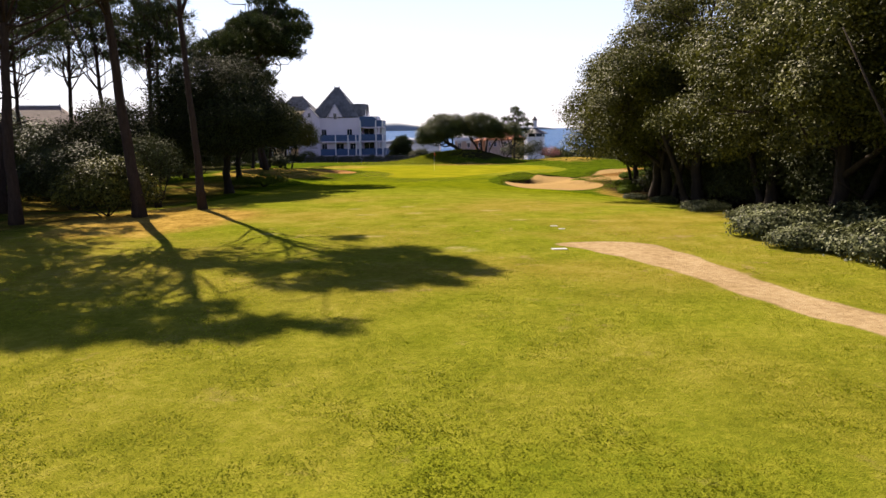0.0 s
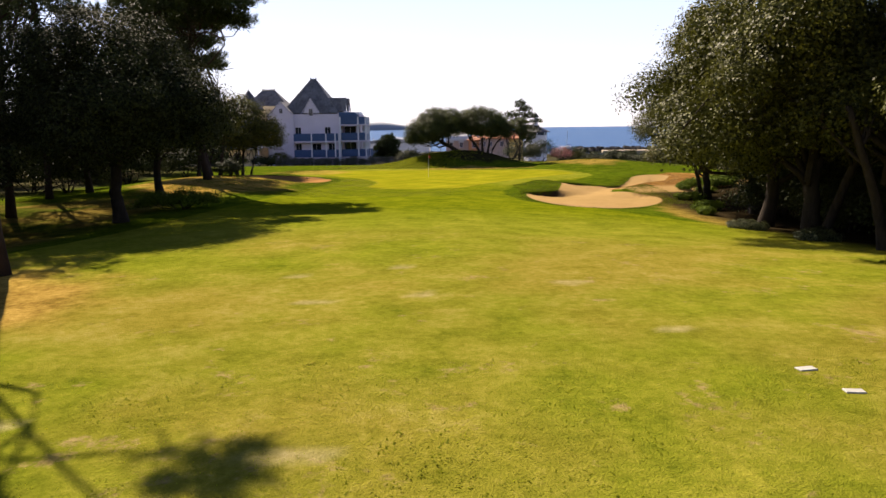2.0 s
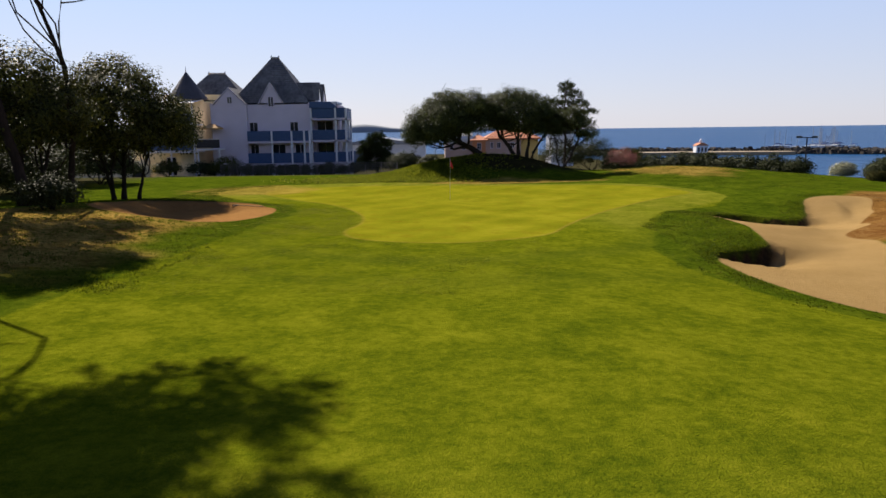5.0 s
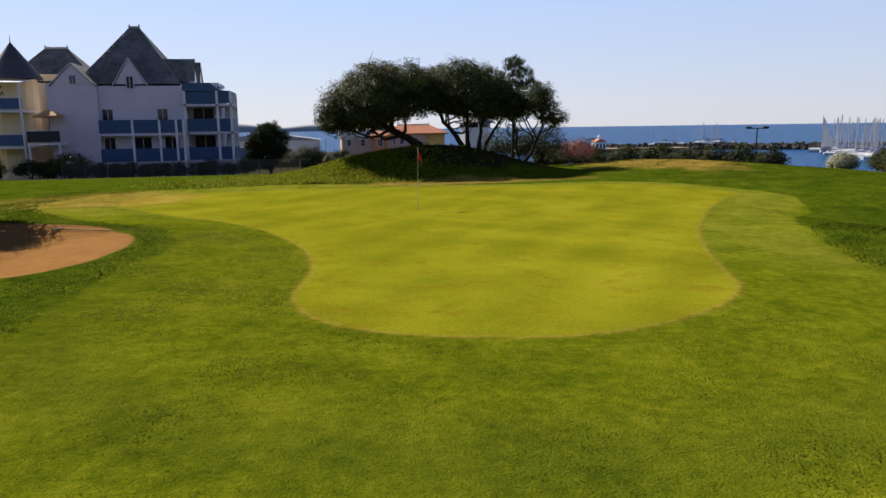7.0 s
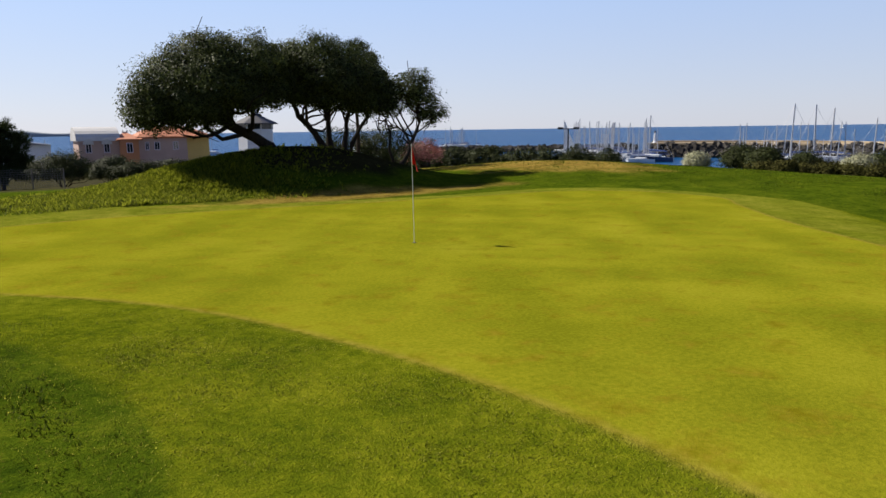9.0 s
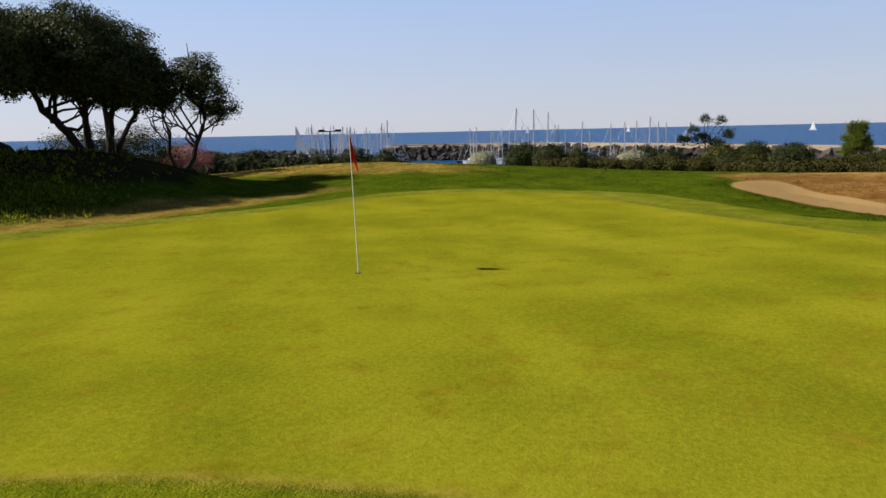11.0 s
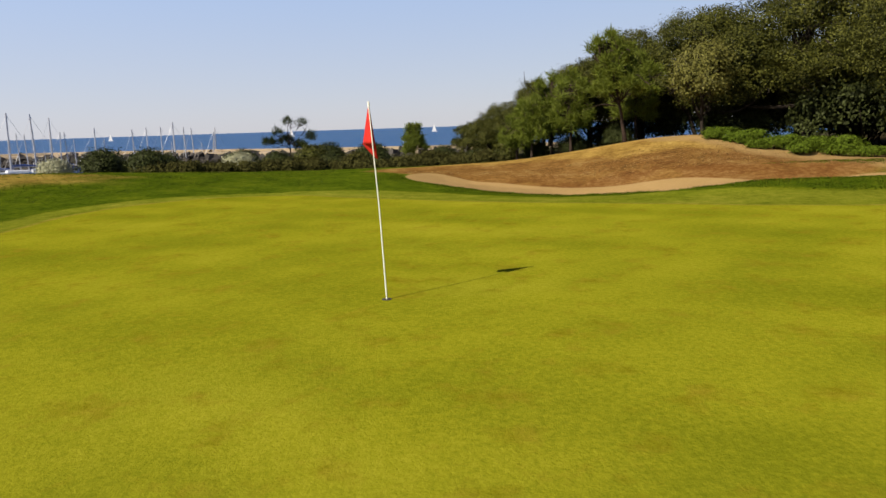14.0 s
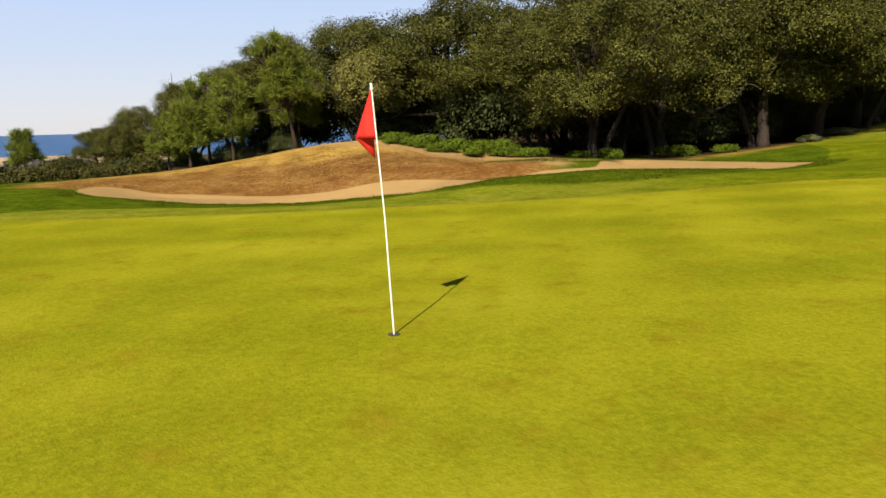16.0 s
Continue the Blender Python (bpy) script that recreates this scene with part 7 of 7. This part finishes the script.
# ---- the far headland across the bay ----
hl = Geo()
n = 48
for k in range(n + 1):
    a = math.radians(82 + 32 * k / n)
    h = 30 * math.sin(math.pi * k / n) ** 0.6 * (0.75 + 0.25 * math.sin(k * 0.7)) + 1
    R = 2500
    hl.v += [(R * math.cos(a), R * math.sin(a), SEA_Z - 1), (R * math.cos(a), R * math.sin(a) + 0, SEA_Z + h * 0.6), ((R + 160) * math.cos(a), (R + 160) * math.sin(a), SEA_Z + h)]
hl.f += [(3 * k + j, 3 * k + 3 + j, 3 * k + 4 + j, 3 * k + 1 + j) for k in range(n) for j in (0, 1)]
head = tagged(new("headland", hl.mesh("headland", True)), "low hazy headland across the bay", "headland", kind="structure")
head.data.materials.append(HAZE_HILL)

# ---- houses seen through the pine wood ----
for k, (x, y, rz, w) in enumerate(((-40, -8, 20, 9), (-46, 2, -10, 11))):
    h = thing("villa", "cream villa with a brown tiled roof beyond the pines", "house", (x, y, ground_z(x, y)), rz, "villas beyond the pines")
    part("wall", Geo().box((0, 0, 2.4), (w, 7, 4.8)), CREAM, h)
    hip_roof(h, -w / 2, w / 2, -3.5, 3.5, 4.8, 7.2, w * 0.22, BROWN_TILE)
    for wx in (-0.3, 0, 0.3):
        window(h, wx * w, -3.52, 2.8, 0.9, 1.2)
    gable_dormer(h, -w * 0.32, -w * 0.02, -3.5, 4.8, 6.8, 2.0, CREAM)

# ---- small things on the course ----
for k, (x, y, sx, sy, rz) in enumerate(((5.7, -60.8, 0.42, 0.22, 8), (6.2, -55.9, 0.24, 0.13, 12), (6.35, -56.7, 0.22, 0.12, -5))):
    p = thing("yardage_plate", "small white plate set flush in the turf", "marker plate", (x, y, ground_z(x, y)), rz, "marker plates")
    part("plate", Geo().box((0, 0, 0.004), (sx, sy, 0.03), 0, 0.006), PLATE, p)
rake = thing("bunker_rake", "pale wooden rake lying on the bunker's edge", "rake", (-8.9, -4.4, ground_z(-8.9, -4.4) + 0.03), 160)
part("handle", Geo().tube([(0, 0, 0), (1.5, 0, 0.03)], [0.016, 0.014], 8), WOOD, rake)
part("head", Geo().box((1.52, 0, 0.03), (0.05, 0.5, 0.05), 0, 0.01), WOOD, rake)
for k in range(9):
    part("tine", Geo().tube([(1.52, -0.22 + k * 0.055, 0.02), (1.52, -0.22 + k * 0.055, -0.06)], [0.006, 0.005], 5), WOOD, rake)

# ---- tufts of longer grass ----
def tufts(name, label, seed, count, where, height, blades=5, width=0.012, lean=0.6, mat=None, gap=-2.6):
    """Scattered tufts of bent blades; where(rng, n) gives their places on the plan."""
    rng = np.random.default_rng(seed)
    x, y = where(rng, count)
    cut, sand, lip, floor, _ = bunker_cut(x, y)
    ok = (sand < 0.47) & (cut < 0.05) & (signed_distance(GREEN, x, y) < gap) & (signed_distance(PATHWAY, x, y) < -0.15)
    x, y = x[ok], y[ok]
    z = land(x, y) * (1 - cut[ok]) + floor[ok] * cut[ok] + lip[ok] - 0.01
    n = len(x)
    base = np.repeat(np.stack([x, y, z], -1), blades, 0)
    thick = np.clip(0.85 + 0.35 * wobble(x * 7.1, y * 7.1) + 0.3 * wobble(x * 2.9 + 4, y * 2.9), 0.4, 1.4)
    size = np.repeat(rng.uniform(0.6, 1.3, n) * thick, blades)
    m = len(base)
    base[:, :2] += rng.normal(size=(m, 2)) * 0.035 * size[:, None]
    a = rng.uniform(0, 2 * math.pi, m)
    out = np.stack([np.cos(a), np.sin(a), np.zeros(m)], -1)
    side = np.stack([-np.sin(a), np.cos(a), np.zeros(m)], -1) * (width * size)[:, None]
    h = (height * size * rng.uniform(0.6, 1.2, m))[:, None]
    tip = base + out * h * lean * rng.uniform(0.3, 1.2, (m, 1)) + np.array([0, 0, 1.0]) * h
    ob = new(name, quads(name, np.stack([base - side, base + side, tip + side * 0.2, tip - side * 0.2], 1), mat or GRASS_BLADE))
    return tagged(ob, label, "grass", kind="stuff")


def near_start(rng, n):
    y = -75.5 + 20 * rng.random(n) ** 1.7
    return 2.6 + rng.uniform(-1, 1, n) * (4.5 + 0.6 * (y + 75.5)), y


def by_bunkers(rng, n):
    """Along the large bunker's edge."""
    pts = BUNKER
    k = rng.integers(0, len(pts), n)
    x, y = pts[k, 0] + rng.normal(size=n) * 0.55, pts[k, 1] + rng.normal(size=n) * 0.55
    turf = signed_distance(BANK, x, y) < -0.3
    return x[turf], y[turf]


def on_mound(rng, n):
    return rng.normal(size=n) * 2.8 - 3.4, 14.6 + rng.normal(size=n) * 1.6


def rough_sides(rng, n):
    s = rng.random(n)
    x = np.where(s < 0.45, rng.uniform(-15, -7.2, n), np.where(s < 0.8, rng.uniform(6.5, 16, n), rng.uniform(12, 26, n)))
    y = np.where(s < 0.45, rng.uniform(-24, 10, n), np.where(s < 0.8, rng.uniform(-24, -8, n), rng.uniform(2, 24, n)))
    return x, y


tufts("rough_grass", "short bright clumped grass of the fairway's start", 401, 70000, near_start, 0.022, 4, 0.013, 2.0)
tufts("bunker_grass", "longer dark grass round the bunker's edge", 402, 12000, by_bunkers, 0.045, 5, 0.011, 1.0, ROUGH_BLADE)
tufts("mound_grass", "long tufted grass on the mound's flank", 403, 16000, on_mound, 0.13, 5, 0.026, 1.1, MOUND_BLADE)
tufts("side_rough", "longer grass of the rough beside the green", 404, 60000, rough_sides, 0.042, 4, 0.010, 1.1, ROUGH_BLADE)


def on_bank(rng, n):
    """The dry bank beyond the bunker."""
    x, y = rng.uniform(13.5, 22, n), rng.uniform(-16, -1, n)
    inside = signed_distance(BANK, x, y) > 0.1 + 0.6 * rng.random(n)
    return x[inside], y[inside]


tufts("bank_heath", "short reddish-brown dry heath on the sandy bank", 406, 9000, on_bank, 0.035, 4, 0.012, 1.4, HEATH_BLADE)


def before_green(rng, n):
    """The closely mown apron on the green's near side."""
    y = rng.uniform(-24, -3, n)
    return np.interp(y, [-24, -15, -10, -6, -3], [-7.6, -6.9, -6.3, -6.9, -8.6]) + 9.5 * rng.random(n) ** 1.2, y


tufts("apron_grass", "close-cut fine grass of the apron before the green", 405, 80000, before_green, 0.016, 4, 0.008, 1.5, APRON_BLADE, -0.25)


def by_collar(rng, n):
    """The coarse collar between the green and the small bunker."""
    x, y = rng.uniform(-8.2, 1.5, n), rng.uniform(-14.5, -4.5, n)
    thin = rng.random(n) < smooth(1.5, -3.0, x + 0.4 * wobble(x * 3, y * 3))
    return x[thin], y[thin]


tufts("collar_grass", "coarse pale-tipped grass of the collar beside the green", 408, 36000, by_collar, 0.020, 4, 0.006, 1.3, COLLAR_BLADE, -0.1)
